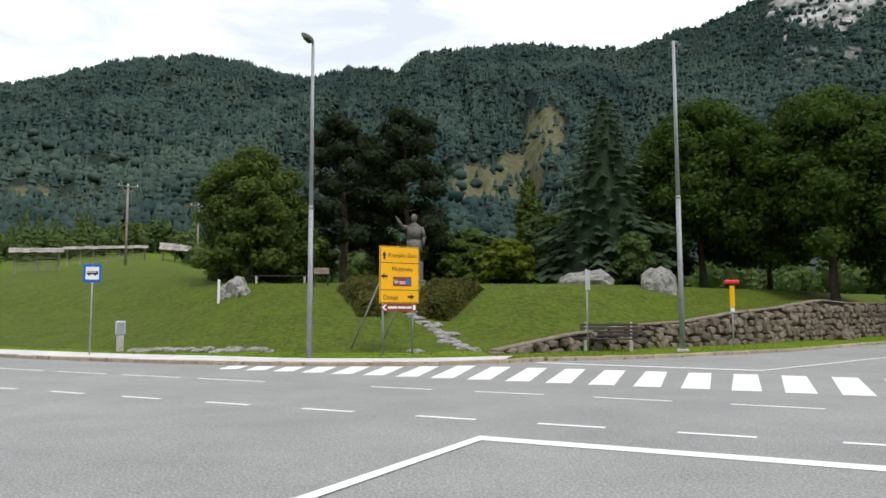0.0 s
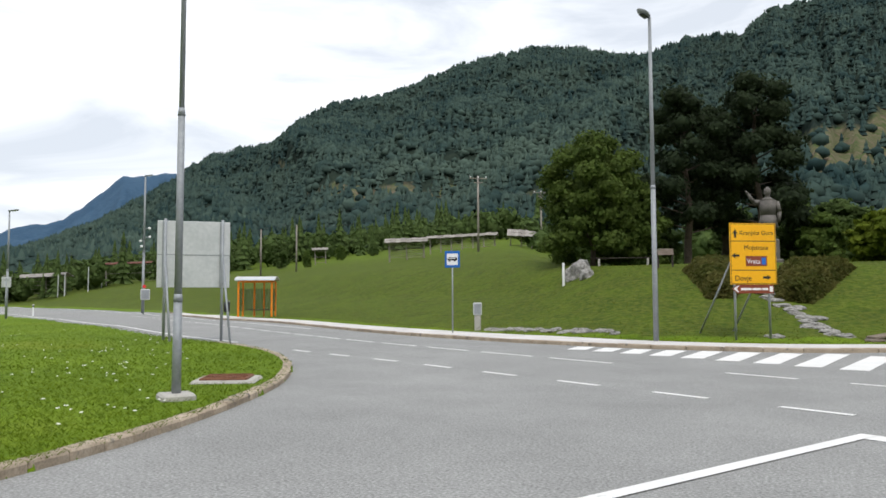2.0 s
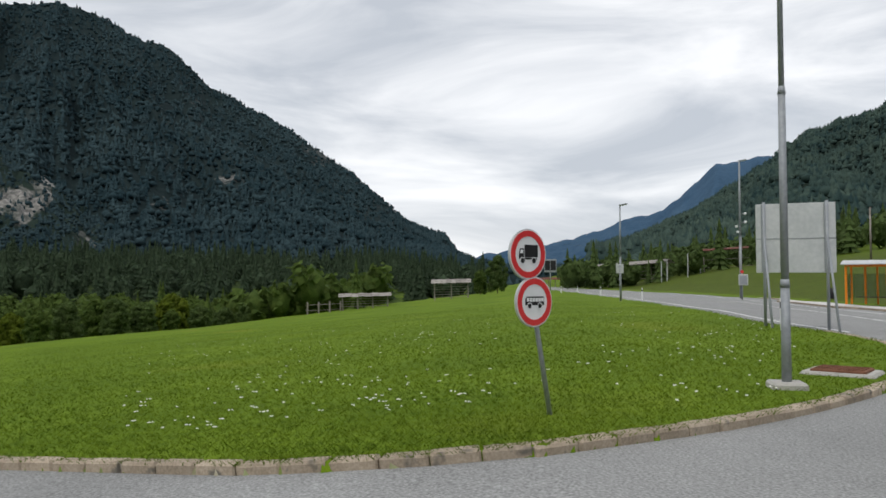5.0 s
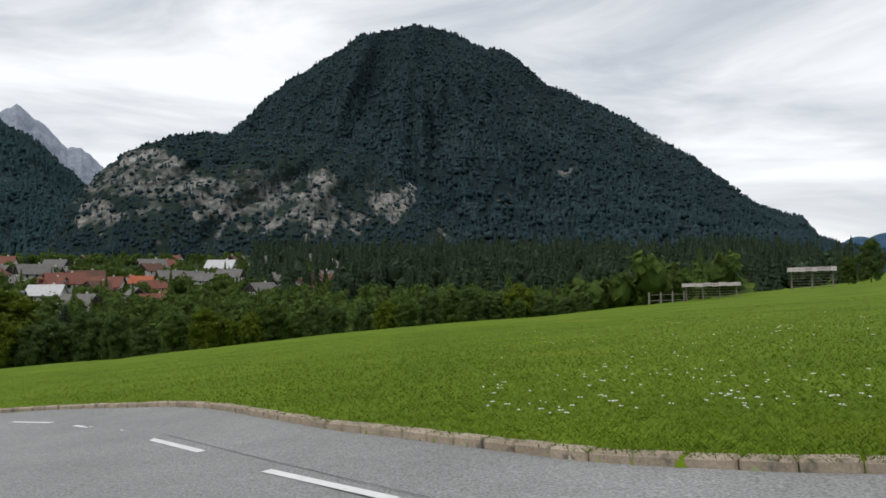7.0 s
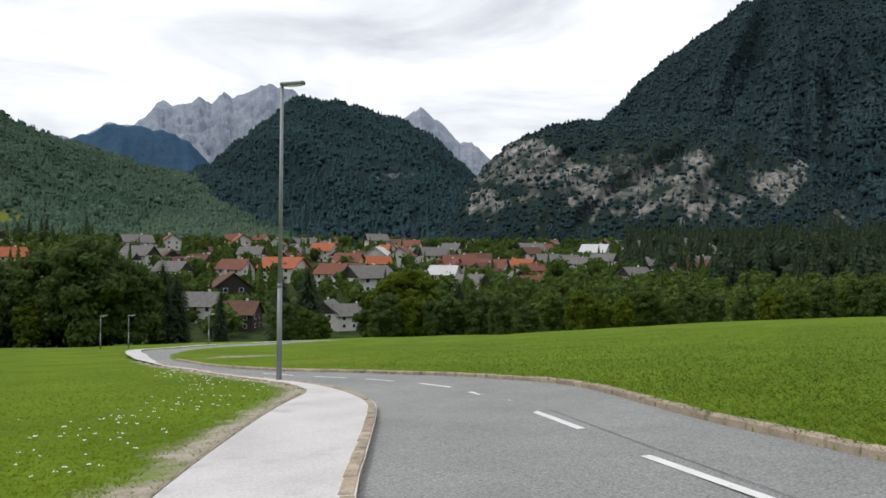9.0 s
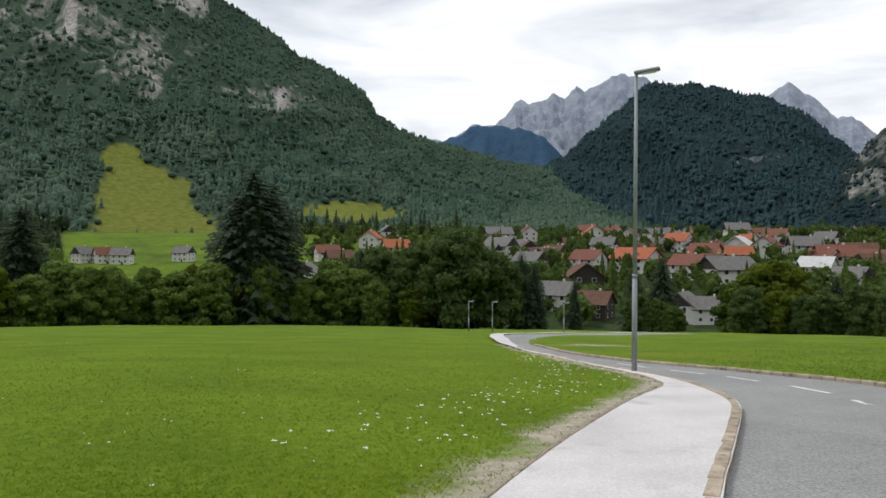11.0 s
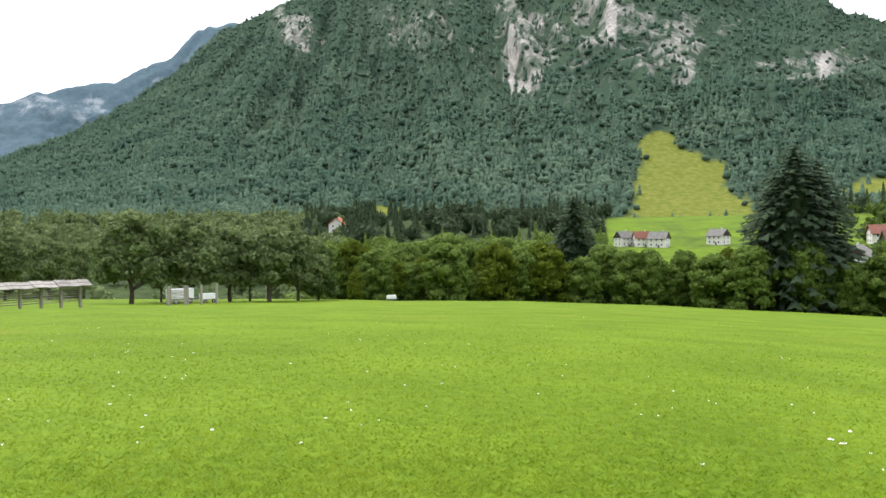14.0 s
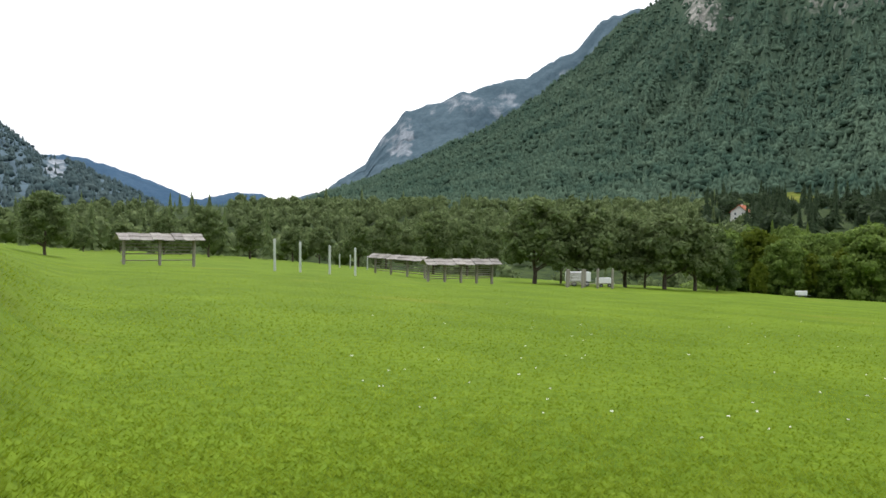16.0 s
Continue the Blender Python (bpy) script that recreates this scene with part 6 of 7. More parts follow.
# ---- overhead line ----
def utility_pole(az, d, h, label, arms=True):
    x, y = polar(az, d)
    ob = thing("utility_pole", x, y, facing(x, y) + 15, label, "utility pole", "utility poles")
    quick("pole", lambda b: rod(b, (0, 0, -0.3), (0, 0, h), 0.17, 0.12, 10), WOOD_OLD, ob)
    if arms:
        quick("crossarm", lambda b: [box(b, (2.4, 0.14, 0.12), (0, -0.1, h - 0.35), bevel=0.02), box(b, (1.2, 0.1, 0.1), (0, -0.1, h - 0.9))], WOOD_OLD, ob)
        for q in (-1.1, 0, 1.1):
            quick("insulator", lambda b: rod(b, (q, -0.1, h - 0.3), (q, -0.1, h - 0.05), 0.06, 0.04, 8), WHITE, ob)
    return Vector((x, y, gz(x, y) + h - 0.1))


u1 = utility_pole(23.0, 100, 10.2, "wooden utility pole with a crossarm in the field")
u2 = utility_pole(18.2, 118, 9.8, "wooden utility pole behind the round tree")
u3 = utility_pole(36.8, 130, 8.0, "plain wooden utility pole in the field", False)
u4 = utility_pole(39.4, 135, 8.2, "plain wooden utility pole on the slope", False)


def wire(a, b, sag):
    cu = bpy.data.curves.new("overhead_wire", "CURVE")
    cu.dimensions, cu.bevel_depth = "3D", 0.02
    sp = cu.splines.new("POLY")
    sp.points.add(16)
    for i in range(17):
        t = i / 16
        p = a.lerp(b, t)
        sp.points[i].co = (p.x, p.y, p.z - sag * 4 * t * (1 - t), 1)
    cu.materials.append(BLACK)
    tagged(new("overhead_wire", cu), "thin dark overhead wire between wooden poles", "wire", "overhead wires")


wire(u1, u2, 1.2)
wire(u1, u3, 2.2)
wire(u2, Vector((*polar(-5, 130), 16)), 1.5)
wire(u1, Vector((*polar(60, 240), 14)), 5)

# ---- the belt of trees round the meadow ----
def templates():
    t = []
    for k, (h, w, m) in enumerate([(9, 8, LEAF_MID), (8, 7.5, LEAF_DARK), (7.5, 6.5, LEAF_LIGHT), (10, 8.5, LEAF_DARK)]):
        t.append(leafy_tree("belt_tree", h, w, 70 + k, m, 7000, 0.40, 0.2, 0.05, 11, 0.66, ("light" if k == 2 else "dark" if k in (1, 3) else "mid") + " green broad-leaved tree at the meadow's edge", group="trees round the meadow"))
    for k, (h, w) in enumerate([(16, 8.5), (13, 6)]):
        t.append(conifer("belt_spruce", h, w, 80 + k, NEEDLE, 44, 18, taper=0.45, label="dark spruce in the tree belt below the meadow", group="trees round the meadow"))
    for k, (h, w) in enumerate([(9, 7.6), (8, 6.4)]):
        t.append(leafy_tree("orchard_tree", h, w, 90 + k, LEAF_EAST_LIT, 5200, 0.36, 0.24, 0.20, 9, 0.5, "grey-green orchard tree with a clear trunk in the meadow", group="orchard trees"))
    # southern belt trees, with light painted into their leaf colour
    for k, (h, w) in enumerate([(9, 8), (8, 7.5)]):
        t.append(leafy_tree("south_belt_tree", h, w, 96 + k, LEAF_SOUTH_LIT, 6500, 0.40, 0.2, 0.03, 11, 0.62, "fresh green tree at the meadow's edge, leaf colour brightened for light", group="trees round the meadow"))
    return t


TREES = templates()
free = list(TREES)


def plant(kind, az, d, height, wide=1.0, z=None):
    src = TREES[kind]
    ref = (9, 8, 7.5, 10, 16, 13, 9, 8, 9, 8)[kind]
    x, y = polar(az, d)
    k = height / ref
    m = pose(x, y, (gz(x, y) if z is None else z) - 0.2, 0, 0, (az * 37) % 360) @ Matrix.Diagonal((k * wide, k * wide, k, 1))
    if src in free:
        free.remove(src)
        src.matrix_world = m
        return src
    return again(src, m)


def again(ob, m):
    """A copy of a thing at m, whatever size the first one has."""
    return copy_thing(ob, m @ Matrix.Diagonal([1 / c for c in ob.scale] + [1]))


def edge_of(az):
    return float(np.interp(az, EDGE_AZ, EDGE))


rngb = random.Random(12)
# low bushes and trees close behind the crest of the meadow
az = 84.0
while az < 197:
    if not (136.5 < az < 146.5 or 128.2 < az < 131.6):
        e = edge_of(az)
        d = e + rngb.uniform(8, 22)
        top = np.interp(az, [84, 92, 100, 110, 118, 124, 134, 147, 152, 158, 172, 182, 190, 197], [-1.8, -1.6, -2.0, -2.4, -3.0, -3.2, -3.6, -2.2, -2.8, -2.2, -2.0, -2.0, -2.0, -2.0]) + (rngb.uniform(-0.7, 0.7) if az < 148 else rngb.uniform(-1.0, 1.3))
        x, y = polar(az, d)
        zt = 1.5 + d * math.tan(radians(top))
        h = zt - gz(x, y)
        plant(rngb.choice((0, 0, 1, 2, 3, 3) if az < 148 else (8, 8, 9, 9, 0, 2)), az, d, max(3.5, h), rngb.uniform(0.75, 1.05))
    az += rngb.uniform(1.0, 2.0) if not 97 < az < 122 else rngb.uniform(1.2, 2.2)
# the ones that stand out: kind, azimuth, distance, elevation of the top, width
for kind, az, d, top, wide in [(4, 163.4, 126, 5.9, 1.12), (4, 162.0, 130, 4.9, 1.05), (4, 164.6, 130, 4.2, 1.05), (4, 178.6, 150, 2.9, 1.0), (5, 155.4, 150, -0.1, 0.9), (3, 148.4, 122, 1.1, 1.0), (3, 150.6, 126, 0.2, 1.0), (3, 146.9, 128, 0.0, 0.9), (1, 145.0, 126, -0.9, 0.9), (5, 143.2, 132, -0.3, 0.8), (4, 142.2, 134, -1.1, 0.7), (5, 139.2, 150, -2.2, 0.6), (5, 134.9, 140, -1.1, 0.8), (4, 132.9, 136, -0.6, 0.85), (4, 121.5, 140, -1.6, 0.7), (2, 125.6, 130, -1.0, 1.15), (0, 127.2, 134, -2.0, 1.0), (0, 119.5, 150, -3.0, 1.0), (3, 153.6, 135, -0.6, 1.0), (2, 89.0, 108, -0.9, 0.95), (8, 188.4, 132, -0.2, 1.0), (8, 183.6, 128, -0.6, 1.0), (9, 191.7, 124, -1.0, 0.9), (2, 195.6, 118, -0.7, 1.0), (2, 195.2, 108, -3.0, 0.7), (9, 157.5, 126, -1.9, 1.0), (8, 174.5, 126, -1.6, 1.0), (9, 168.5, 124, -2.0, 1.1)]:
    x, y = polar(az, d)
    plant(kind, az, d, 1.5 + d * math.tan(radians(top)) - gz(x, y) + 0.2, wide)
# the orchard and the valley trees to the east, and lone trees by the far road
for kind, az, d, top, wide in [(6, 211.2, 86, 1.6, 1.1), (7, 207.3, 88, 1.1, 1.1), (6, 204.4, 92, 0.5, 1.05), (7, 201.6, 90, 0.4, 1.05), (7, 199.5, 92, 0.1, 1.0), (6, 209.2, 95, 0.2, 0.7), (7, 203.0, 98, 0.0, 0.7), (6, 218.9, 128, 0.5, 0.9), (7, 216.3, 124, -0.2, 0.9), (6, 214.4, 130, -0.6, 0.8), (1, 198.0, 100, -1.0, 0.8), (6, 246.1, 76, 1.7, 1.05), (6, 235.5, 150, 0.7, 0.95), (7, 232.6, 160, -0.1, 1.0), (7, 238.6, 165, 0.2, 0.9), (6, 241.5, 170, -0.4, 1.0), (7, 229.5, 165, -0.7, 1.0), (6, 243.8, 165, -0.6, 0.9), (6, 227.5, 170, -0.7, 0.9), (7, 224.6, 160, -0.3, 0.8), (6, 222.5, 165, 0.0, 0.9), (7, 220.9, 170, -0.8, 0.9), (3, 65.0, 165, 2.1, 0.7), (0, 66.3, 170, 1.0, 0.7), (3, 38.0, 165, 4.2, 0.8), (0, 33.5, 170, 4.0, 0.8), (1, 31.0, 175, 4.2, 0.8), (0, 36.0, 150, 3.6, 0.6), (1, 42.0, 180, 3.4, 0.8)]:
    x, y = polar(az, d)
    plant(kind, az, d, 1.5 + d * math.tan(radians(top)) - gz(x, y) + 0.2, wide)


# ---- woods on the valley floor: clumped crowns ----
def clump_shapes():
    out = []
    for k in range(4):
        rng = np.random.default_rng(200 + k)
        lobes = [((rng.normal() * 0.13, rng.normal() * 0.13, rng.uniform(0.3, 0.72)), (0.2, 0.2, 0.2)) for _ in range(5)] + [((0, 0, 0.45), (0.28, 0.28, 0.38))]
        out.append(leaf_cloud(lobes, 150, 0.15, rng, 0.0))
        v, f = out[-1]
        bm = bmesh.new()
        bmesh.ops.create_icosphere(bm, subdivisions=1, radius=1)
        bm.verts.index_update()
        cv = np.array([w.co[:] for w in bm.verts]) * (0.26, 0.26, 0.36) + (0, 0, 0.44)
        cf = np.array([[w.index for w in q.verts] for q in bm.faces])
        bm.free()
        out[-1] = (np.concatenate([v, cv]), np.concatenate([f, cf + len(v)]))
    for k in range(2):
        rng = np.random.default_rng(300 + k)
        vs, fs, n = [], [], 0
        for t in range(9):
            z, r = 0.05 + t * 0.105, 0.21 * (1 - t / 9.5)
            for j in range(7):
                a = j * 0.9 + t + rng.random() * 0.4
                b = a + 0.75
                q = r * rng.uniform(0.75, 1.2)
                vs += [(0, 0, z + 0.17), (math.cos(a) * q, math.sin(a) * q, z + rng.uniform(-0.02, 0.02)), (math.cos(b) * q, math.sin(b) * q, z)]
                fs.append((n, n + 1, n + 2))
                n += 3
        out.append((np.array(vs), np.array(fs)))
    return out


CLUMPS = clump_shapes()


def woods(name, count, az0, az1, d0, d1, tall, material, label, leafy, seed, keep=None):
    rng = np.random.default_rng(seed)
    az, d = rng.uniform(az0, az1, count), np.sqrt(rng.uniform(d0 ** 2, d1 ** 2, count))
    x, y = -np.sin(np.radians(az)) * d, np.cos(np.radians(az)) * d
    ok = np.ones(count, bool) if keep is None else keep(az, d, rng)
    x, y = x[ok], y[ok]
    z = ground(x, y)
    h = tall * rng.uniform(0.55, 1.2, len(x))
    vs, fs, base = [], [], 0
    kind = np.where(rng.random(len(x)) < leafy, rng.integers(0, 4, len(x)), rng.integers(4, 6, len(x)))
    for k, (sv, sf) in enumerate(CLUMPS):
        p = kind == k
        m = int(p.sum())
        if not m:
            continue
        a = rng.random(m) * 6.283
        c, s = np.cos(a), np.sin(a)
        H = h[p] * (1 if k < 4 else 1.25)
        v = np.stack([(sv[None, :, 0] * c[:, None] - sv[None, :, 1] * s[:, None]) * H[:, None] + x[p][:, None], (sv[None, :, 0] * s[:, None] + sv[None, :, 1] * c[:, None]) * H[:, None] + y[p][:, None], sv[None, :, 2] * H[:, None] + z[p][:, None] - 0.3], -1)
        vs.append(v.reshape(-1, 3))
        fs.append((sf[None] + (np.arange(m) * len(sv))[:, None, None] + base).reshape(-1, 3))
        base += m * len(sv)
    ob = from_arrays(name, np.concatenate(vs), np.concatenate(fs), material)
    return tagged(ob, label, "trees", kind="stuff")


LEAF_FOOT = leaf_mat("mixed_foot_trees", (0.034, 0.058, 0.030), (0.075, 0.108, 0.052))
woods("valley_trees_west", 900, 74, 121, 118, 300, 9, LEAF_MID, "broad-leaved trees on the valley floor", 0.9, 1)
woods("valley_wood_west", 1900, 66, 109, 300, 760, 14, NEEDLE, "dark mixed wood at the mountain's foot", 0.35, 2)
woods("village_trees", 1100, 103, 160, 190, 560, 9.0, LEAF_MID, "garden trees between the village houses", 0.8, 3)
woods("valley_wood_east", 420, 198, 234, 330, 620, 10, LEAF_EAST_LIT, "round-headed trees at the foot of the long mountain", 0.85, 9)
woods("valley_wood_south", 620, 148, 199, 330, 640, 13, LEAF_FOOT, "dark trees at the foot of the southern mountain", 0.45, 4, lambda a, d, r: ~((a > 164) & (a < 176)) & ~((a > 149) & (a < 161) & (d < 520)))
woods("valley_trees_south", 600, 164, 200, 150, 330, 9, LEAF_SOUTH_LIT, "broad-leaved trees beyond the meadow", 0.8, 5, lambda a, d, r: ~((a > 166) & (a < 176) & (d > 200)))
woods("valley_trees_east", 700, 196, 250, 175, 480, 9, LEAF_EAST_LIT, "mixed trees along the valley to the east", 0.7, 6)
woods("slope_foot_trees", 420, 20, 60, 190, 300, 9, LEAF_DARK, "trees at the foot of the northern slope", 0.6, 7)
woods("slope_foot_trees_north", 260, -40, 20, 110, 260, 9, LEAF_DARK, "trees behind the park", 0.7, 8)

# ---- the village ----
PLASTER = mat("white_render", (0.60, 0.58, 0.54), (0.74, 0.72, 0.68), 2.0, 0.9, bump=0.2)
PLASTER_Y = mat("yellow_render", (0.62, 0.42, 0.16), (0.70, 0.50, 0.22), 2.0, 0.9, bump=0.2)
ROOFS = {
    "o": mat("orange_roof_tiles", (0.30, 0.090, 0.045), (0.42, 0.130, 0.062), 1.2, 0.85, bump=0.4, fine=6),
    "r": mat("red_brown_roof_tiles", (0.15, 0.062, 0.045), (0.22, 0.088, 0.062), 1.2, 0.85, bump=0.4, fine=6),
    "b": mat("dark_brown_roof_tiles", (0.095, 0.05, 0.035), (0.15, 0.08, 0.055), 1.2, 0.85, bump=0.4, fine=6),
    "g": mat("grey_fibre_roof", (0.125, 0.12, 0.115), (0.20, 0.19, 0.18), 1.2, 0.85, bump=0.4, fine=6),
    "w": mat("pale_tin_roof", (0.48, 0.48, 0.48), (0.60, 0.60, 0.60), 1.2, 0.6, bump=0.2),
}
ROOF_WORD = {"o": "orange tiled", "r": "red-brown tiled", "b": "dark brown", "g": "grey", "w": "pale tin"}


def house(w, d, h, pitch, colour, wall, timber, label):
    """A gabled house of two low storeys with its windows, door and chimney."""
    ob = new("village_house")
    tagged(ob, label, "house", "village houses")
    rise = d / 2 * math.tan(radians(pitch))

    def body(b):
        pts = [(-d / 2, -1.5), (d / 2, -1.5), (d / 2, h), (0, h + rise), (-d / 2, h)]
        e0 = [b.verts.new((-w / 2, y, z)) for y, z in pts]
        e1 = [b.verts.new((w / 2, y, z)) for y, z in pts]
        b.faces.new(e0)
        b.faces.new(list(reversed(e1)))
        for i in range(5):
            b.faces.new((e0[i], e1[i], e1[(i + 1) % 5], e0[(i + 1) % 5]))
        bmesh.ops.recalc_face_normals(b, faces=b.faces[:])
    quick("wall", body, wall, ob)
    ln = (d / 2 + 0.7) / math.cos(radians(pitch))
    roof = quick("roof", lambda b: [box(b, (w + 1.4, ln, 0.22), (0, s * (d / 4 + 0.33), h + rise / 2 - 0.33 * math.tan(radians(pitch)) * 0.9 + 0.14), rx=-s * pitch) for s in (-1, 1)], ROOFS[colour], ob)
    quick("chimney", lambda b: box(b, (0.6, 0.6, 1.6), (w * 0.2, 0.6, h + rise + 0.1), bevel=0.03), PLASTER, roof)
    if timber:
        for s in (-1, 1):
            quick("gable_board", lambda b: plate(b, [(-d / 2 + 0.2, h - 0.2), (d / 2 - 0.2, h - 0.2), (0, h + rise - 0.25)], 0, 0.08), WOOD_DARK, ob).matrix_local = pose(s * (w / 2 + 0.05), 0, 0, 0, 0, 90)
    for s in (-1, 1):
        for i in range(3):
            x = (i - 1) * w * 0.3
            for z in (1.2, 3.6) if h > 4.2 else (1.2,):
                win = quick("window", lambda b: box(b, (1.15, 0.08, 1.25), (x, s * (d / 2 + 0.02), z)), WHITE, ob)
                quick("pane", lambda b: box(b, (0.95, 0.04, 1.05), (x, s * (d / 2 + 0.06), z)), GLASS_DARK, win)
        for yy in (-d * 0.22, d * 0.22):
            for z in (1.2, 3.6) if h > 4.2 else (1.2,):
                win = quick("window", lambda b: box(b, (0.08, 1.15, 1.25), (s * (w / 2 + 0.02), yy, z)), WHITE, ob)
                quick("pane", lambda b: box(b, (0.04, 0.95, 1.05), (s * (w / 2 + 0.06), yy, z)), GLASS_DARK, win)
    quick("door", lambda b: box(b, (1.1, 0.1, 2.1), (w * 0.12, -d / 2 - 0.03, 0.0)), WOOD_DARK, ob)
    return ob


HOUSES = {}


def village_house(az, r, w, colour, turn, wall="p", dz=0.0):
    key = (colour, wall)
    x, y = polar(az, r)
    k = w / 11.0
    m = pose(x, y, gz(x, y) + 0.1 + dz, 0, 0, turn) @ Matrix.Diagonal((k, min(k, 1.35), min(max(k, 0.8), 1.2), 1))
    if key not in HOUSES:
        HOUSES[key] = house(11, 8.6, 4.6, 38, colour, PLASTER if wall == "p" else PLASTER_Y if wall == "y" else WOOD_DARK, colour in "bg", ("yellow" if wall == "y" else "dark wooden" if wall == "t" else "white") + " village house with a " + ROOF_WORD[colour] + " gable roof")
        HOUSES[key].matrix_world = m
        return
    again(HOUSES[key], m)


NEAR_HOUSES = "140.6 218 11 g,138.6 253 14 b,137.9 205 10 b,138.2 313 12 r,134.7 314 17 o,131.0 296 12 r,128.4 280 17 g,131.4 206 10 g,129.7 204 9 g,131.7 407 13 o,129.9 350 12 y,127.6 379 14 w,125.8 380 13 r,123.4 382 13 g,121.5 332 14 r,122.6 300 11 w,120.2 345 13 b,118.9 323 12 r,120.6 268 11 g,117 286 11 g"
FAR_HOUSES = "116 423 15 g,114.7 362 13 g,111.2 411 16 w,110.6 366 13 g,107.3 452 15 g,127.8 500 16 g,137.8 480 15 o,142.7 472 15 r,145 455 18 g,144.8 368 16 g,154.7 418 15 o,152.8 364 14 o,153.4 466 16 g,104.6 467 17 g,103.1 437 13 g,116.6 348 11 o,125.2 452 14 r,172.4 335 9 g,174.9 340 8 g,173.6 338 8 r,168.3 345 9 g,159.5 270 12 g,158 345 12 r,157.1 320 12 b,196.4 430 13 o"
rngh = random.Random(4)
for text in (NEAR_HOUSES, FAR_HOUSES):
    for row in text.split(","):
        az, r, w, c = row.split()
        wall = "y" if c == "y" else "t" if c == "b" and rngh.random() < 0.5 else "p"
        village_house(float(az), float(r), float(w) * (0.85 if text is FAR_HOUSES else 1.0), "r" if c == "y" else c, facing(*polar(float(az), float(r))) + rngh.choice((-35, -20, 15, 40, 75, 100)), wall)
for i in range(64):
    az, r = rngh.uniform(103, 147), rngh.uniform(270, 560)
    village_house(az, r, rngh.uniform(8.0, 11.5), rngh.choice("orrbbbggggg"), facing(*polar(az, r)) + rngh.choice((-35, -20, 15, 40, 75, 100)), rngh.choice("pppy"))


# ---- the cart and the white trailer by the eastern trees ----
def cart(az, d, w, label, name="trailer"):
    x, y = polar(az, d)
    ob = thing(name, x, y, facing(x, y) + 25, label, "trailer")
    quick("box_body", lambda b: box(b, (w, w * 0.5, w * 0.42), (0, 0, w * 0.42), bevel=0.04), WHITE, ob)
    for q in (-0.3, 0.3):
        wheel = quick("wheel", lambda b: disc(b, w * 0.12, -w * 0.29, w * 0.06, 18, w * 0.12, q * w), BLACK, ob)
        quick("rim", lambda b: disc(b, w * 0.06, -w * 0.3, w * 0.02, 14, w * 0.12, q * w), METAL, wheel)
    quick("drawbar", lambda b: rod(b, (w / 2, 0, w * 0.25), (w * 0.85, 0, w * 0.2), 0.04), METAL, ob)


cart(192.5, 106, 1.3, "small pale farm cart at the edge of the trees")
cart(207.9, 82.5, 2.5, "white trailer standing under the orchard trees")
cart(206.0, 84, 1.6, "white trailer half hidden behind trunks")


# ---- grass and flowers near the eye ----
def tufts(name, count, az0, az1, d0, d1, tall, material, label, seed, wide=0.012):
    rng = np.random.default_rng(seed)
    az = rng.uniform(az0, az1, count) + rng.normal(size=count) * 4
    d = d0 * (d1 / d0) ** (rng.random(count) ** 1.25)
    x, y = -np.sin(np.radians(az)) * d, np.cos(np.radians(az)) * d
    ok = ~(inside(ROAD, x, y) | inside(walk_poly, x, y) | inside(north_front + north_back, x, y))
    x, y, d = x[ok], y[ok], d[ok]
    bare_here = near_line(WALK_BACK[:60], x, y)
    ok = (bare_here > 0.45) | (rng.random(len(x)) < 0.2)
    x, y, d = x[ok], y[ok], d[ok]
    n = len(x)
    z = ground(x, y) + 0.08
    h = tall * rng.uniform(0.5, 1.3, n)
    a, lean = rng.random(n) * 6.283, rng.random(n) * 6.283
    w = wide * np.clip(d / 9, 1.0, 2.0) * rng.uniform(0.5, 1.1, n)
    q = 1.35 * h
    v = np.stack([np.stack([x - np.cos(a) * w, y - np.sin(a) * w, z], -1), np.stack([x + np.cos(a) * w, y + np.sin(a) * w, z], -1), np.stack([x + np.cos(lean) * q, y + np.sin(lean) * q, z + h], -1)], 1)
    f = np.arange(n * 3).reshape(n, 3)
    ob = from_arrays(name, v.reshape(-1, 3), f, material)
    return tagged(ob, label, "grass", kind="stuff")


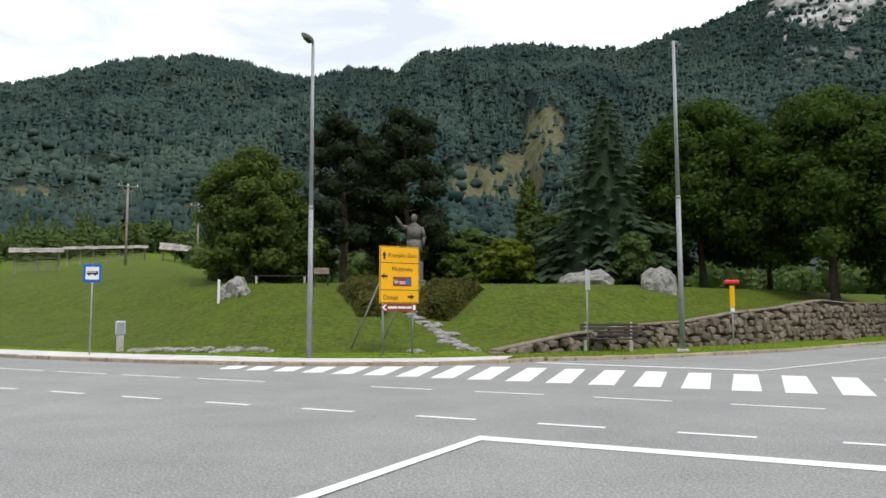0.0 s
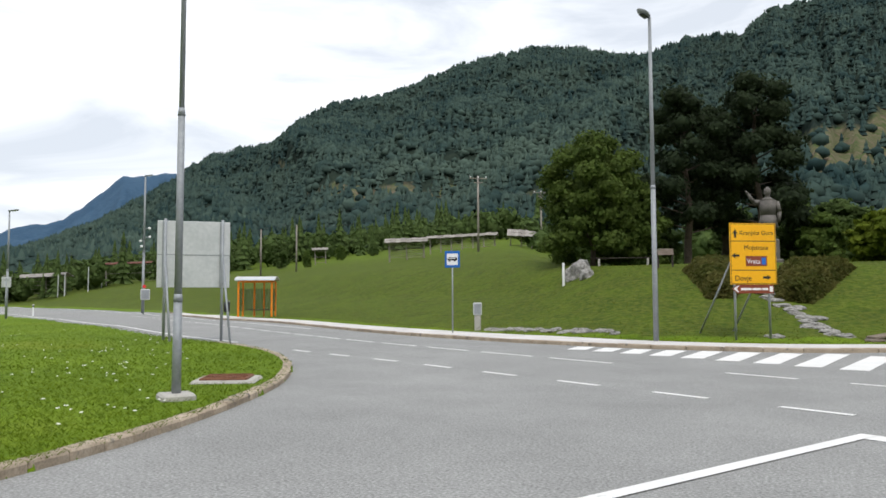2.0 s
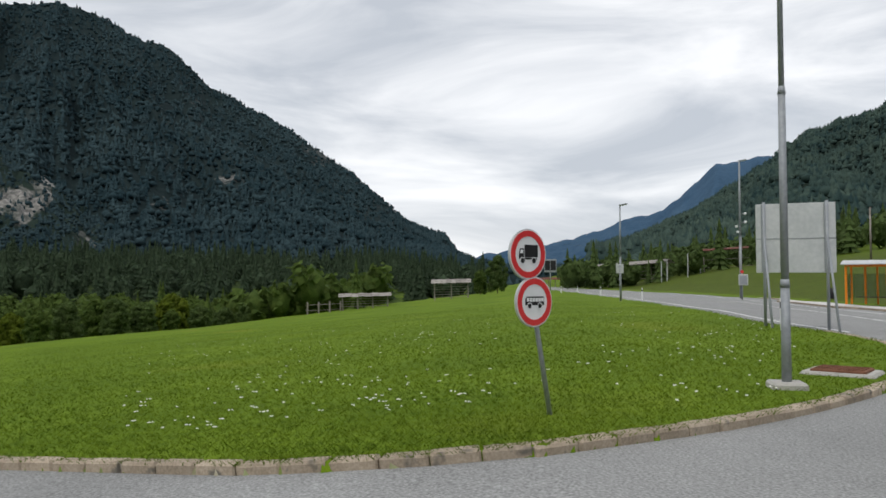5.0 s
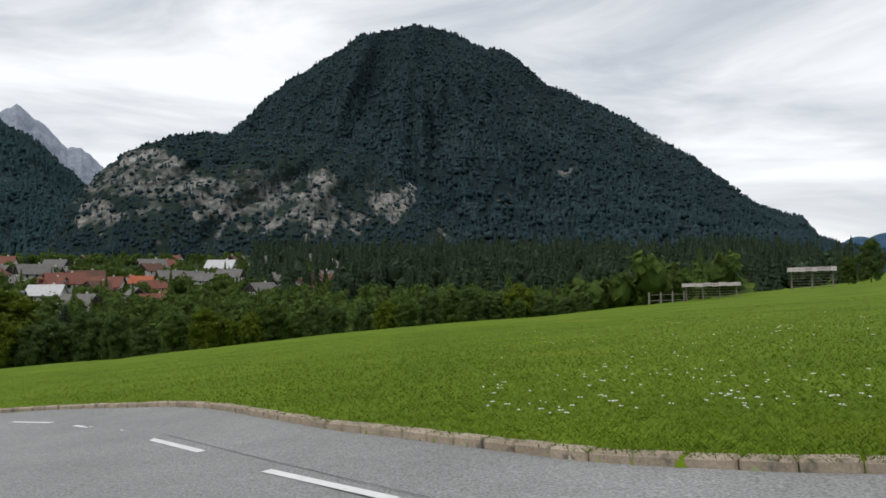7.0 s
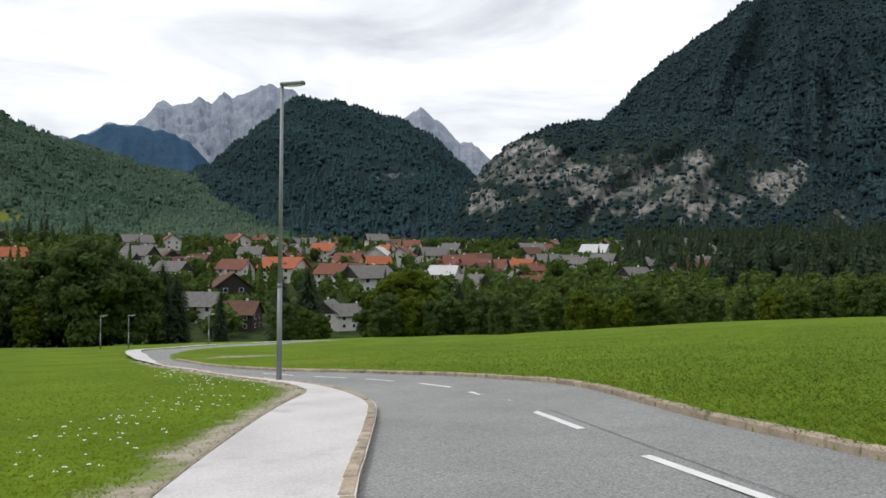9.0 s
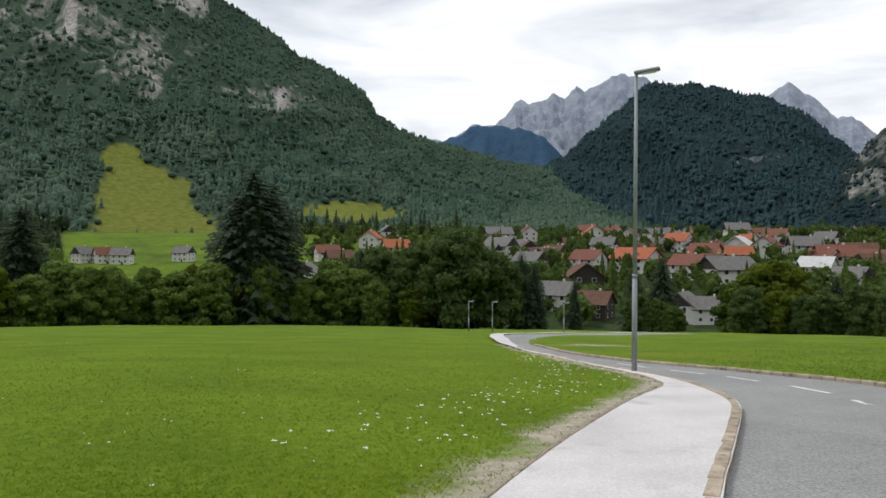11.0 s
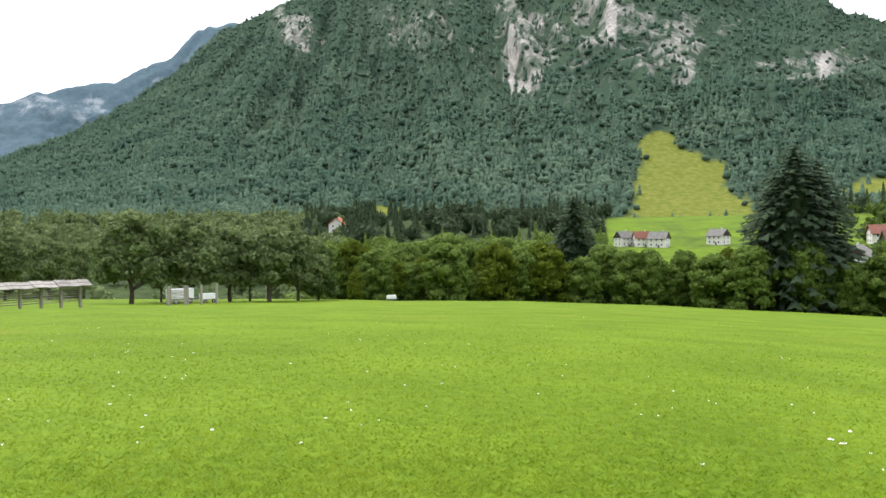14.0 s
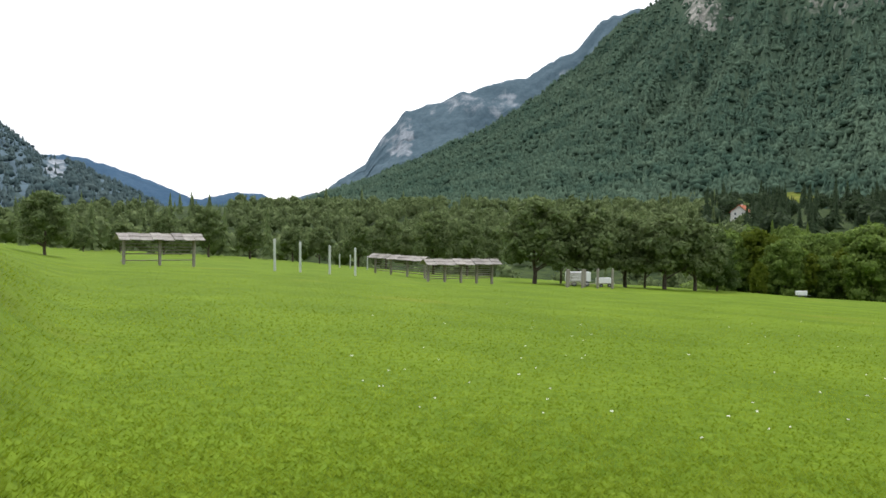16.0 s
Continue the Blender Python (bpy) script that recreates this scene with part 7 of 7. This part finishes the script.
BLADE = leaf_mat("grass_blades", (0.150, 0.224, 0.011), (0.225, 0.296, 0.021), 2.5, 0.12)
BLADE_DRY = leaf_mat("dry_bank_grass", (0.087, 0.118, 0.012), (0.141, 0.166, 0.027), 2.0, 0.14)
BLADE_W = leaf_mat("grass_blades_west", (0.071, 0.117, 0.007), (0.124, 0.180, 0.012), 2.5, 0.14)
tufts("grass_south", 260000, 128, 250, 3.6, 60, 0.036, BLADE, "short green meadow grass blades", 1)
tufts("grass_west", 200000, 34, 128, 5.5, 60, 0.055, BLADE_W, "green meadow grass with longer blades", 2, 0.008)
tufts("grass_bank", 60000, -36, 42, 24.5, 80, 0.06, BLADE_DRY, "dry yellowish grass on the bank", 3, 0.008)

tufts("grass_east_bank", 16000, 250, 264, 4.0, 60, 0.05, BLADE, "yellowish dry grass on the road bank", 4)


def flowers(name, places, size, label, seed):
    rng = np.random.default_rng(seed)
    vs, fs, n = [], [], 0
    for x, y in places:
        h, r = rng.uniform(0.12, 0.24), size * rng.uniform(0.6, 1.3)
        z = gz(x, y) + 0.09 + h
        for k in range(3):
            ox, oy = rng.normal(size=2) * r
            a0 = rng.random() * 6
            vs.append((x + ox, y + oy, z + 0.012))
            vs += [(x + ox + math.cos(a0 + i * 1.257) * r, y + oy + math.sin(a0 + i * 1.257) * r, z) for i in range(5)]
            fs += [(n, n + 1 + i, n + 1 + (i + 1) % 5) for i in range(5)]
            n += 6
    ob = from_arrays(name, vs, fs, PETAL)
    return tagged(ob, label, "flowers", kind="stuff")


PETAL = mat("white_umbels", (0.62, 0.62, 0.55), (0.75, 0.75, 0.70), 0.2, 0.8, bump=0)
rngf = random.Random(9)


def sown(count, az0, az1, d0, d1):
    out = []
    while len(out) < count:
        az, d = rngf.uniform(az0, az1), d0 * (d1 / d0) ** rngf.random()
        x, y = polar(az, d)
        if noise.noise((x * 0.25, y * 0.25, 1.0)) + rngf.uniform(-0.4, 0.4) > 0.05 and not inside(ROAD, x, y) and not inside(walk_poly, x, y):
            out.append((x, y))
    return out


flowers("meadow_flowers_west", sown(300, 44, 92, 8.5, 34), 0.014, "scattered white yarrow umbels in the meadow", 1)
flowers("meadow_flowers_south", sown(110, 150, 225, 6, 40), 0.008, "sparse tiny pale flowers in the grass", 2)
verge = []
while len(verge) < 190:
    q = rngf.uniform(5, 27)
    c, d = at_length(WALK_BACK, along(WALK_BACK), q)
    off = rngf.uniform(0.7, 2.6)
    verge.append((c.x - d.y * off * 1.0, c.y + d.x * off * 1.0))
verge = [p for p in verge if not inside(walk_poly, *p) and not inside(ROAD, *p)]
flowers("verge_flowers", verge, 0.014, "white umbels along the pavement's edge", 3)
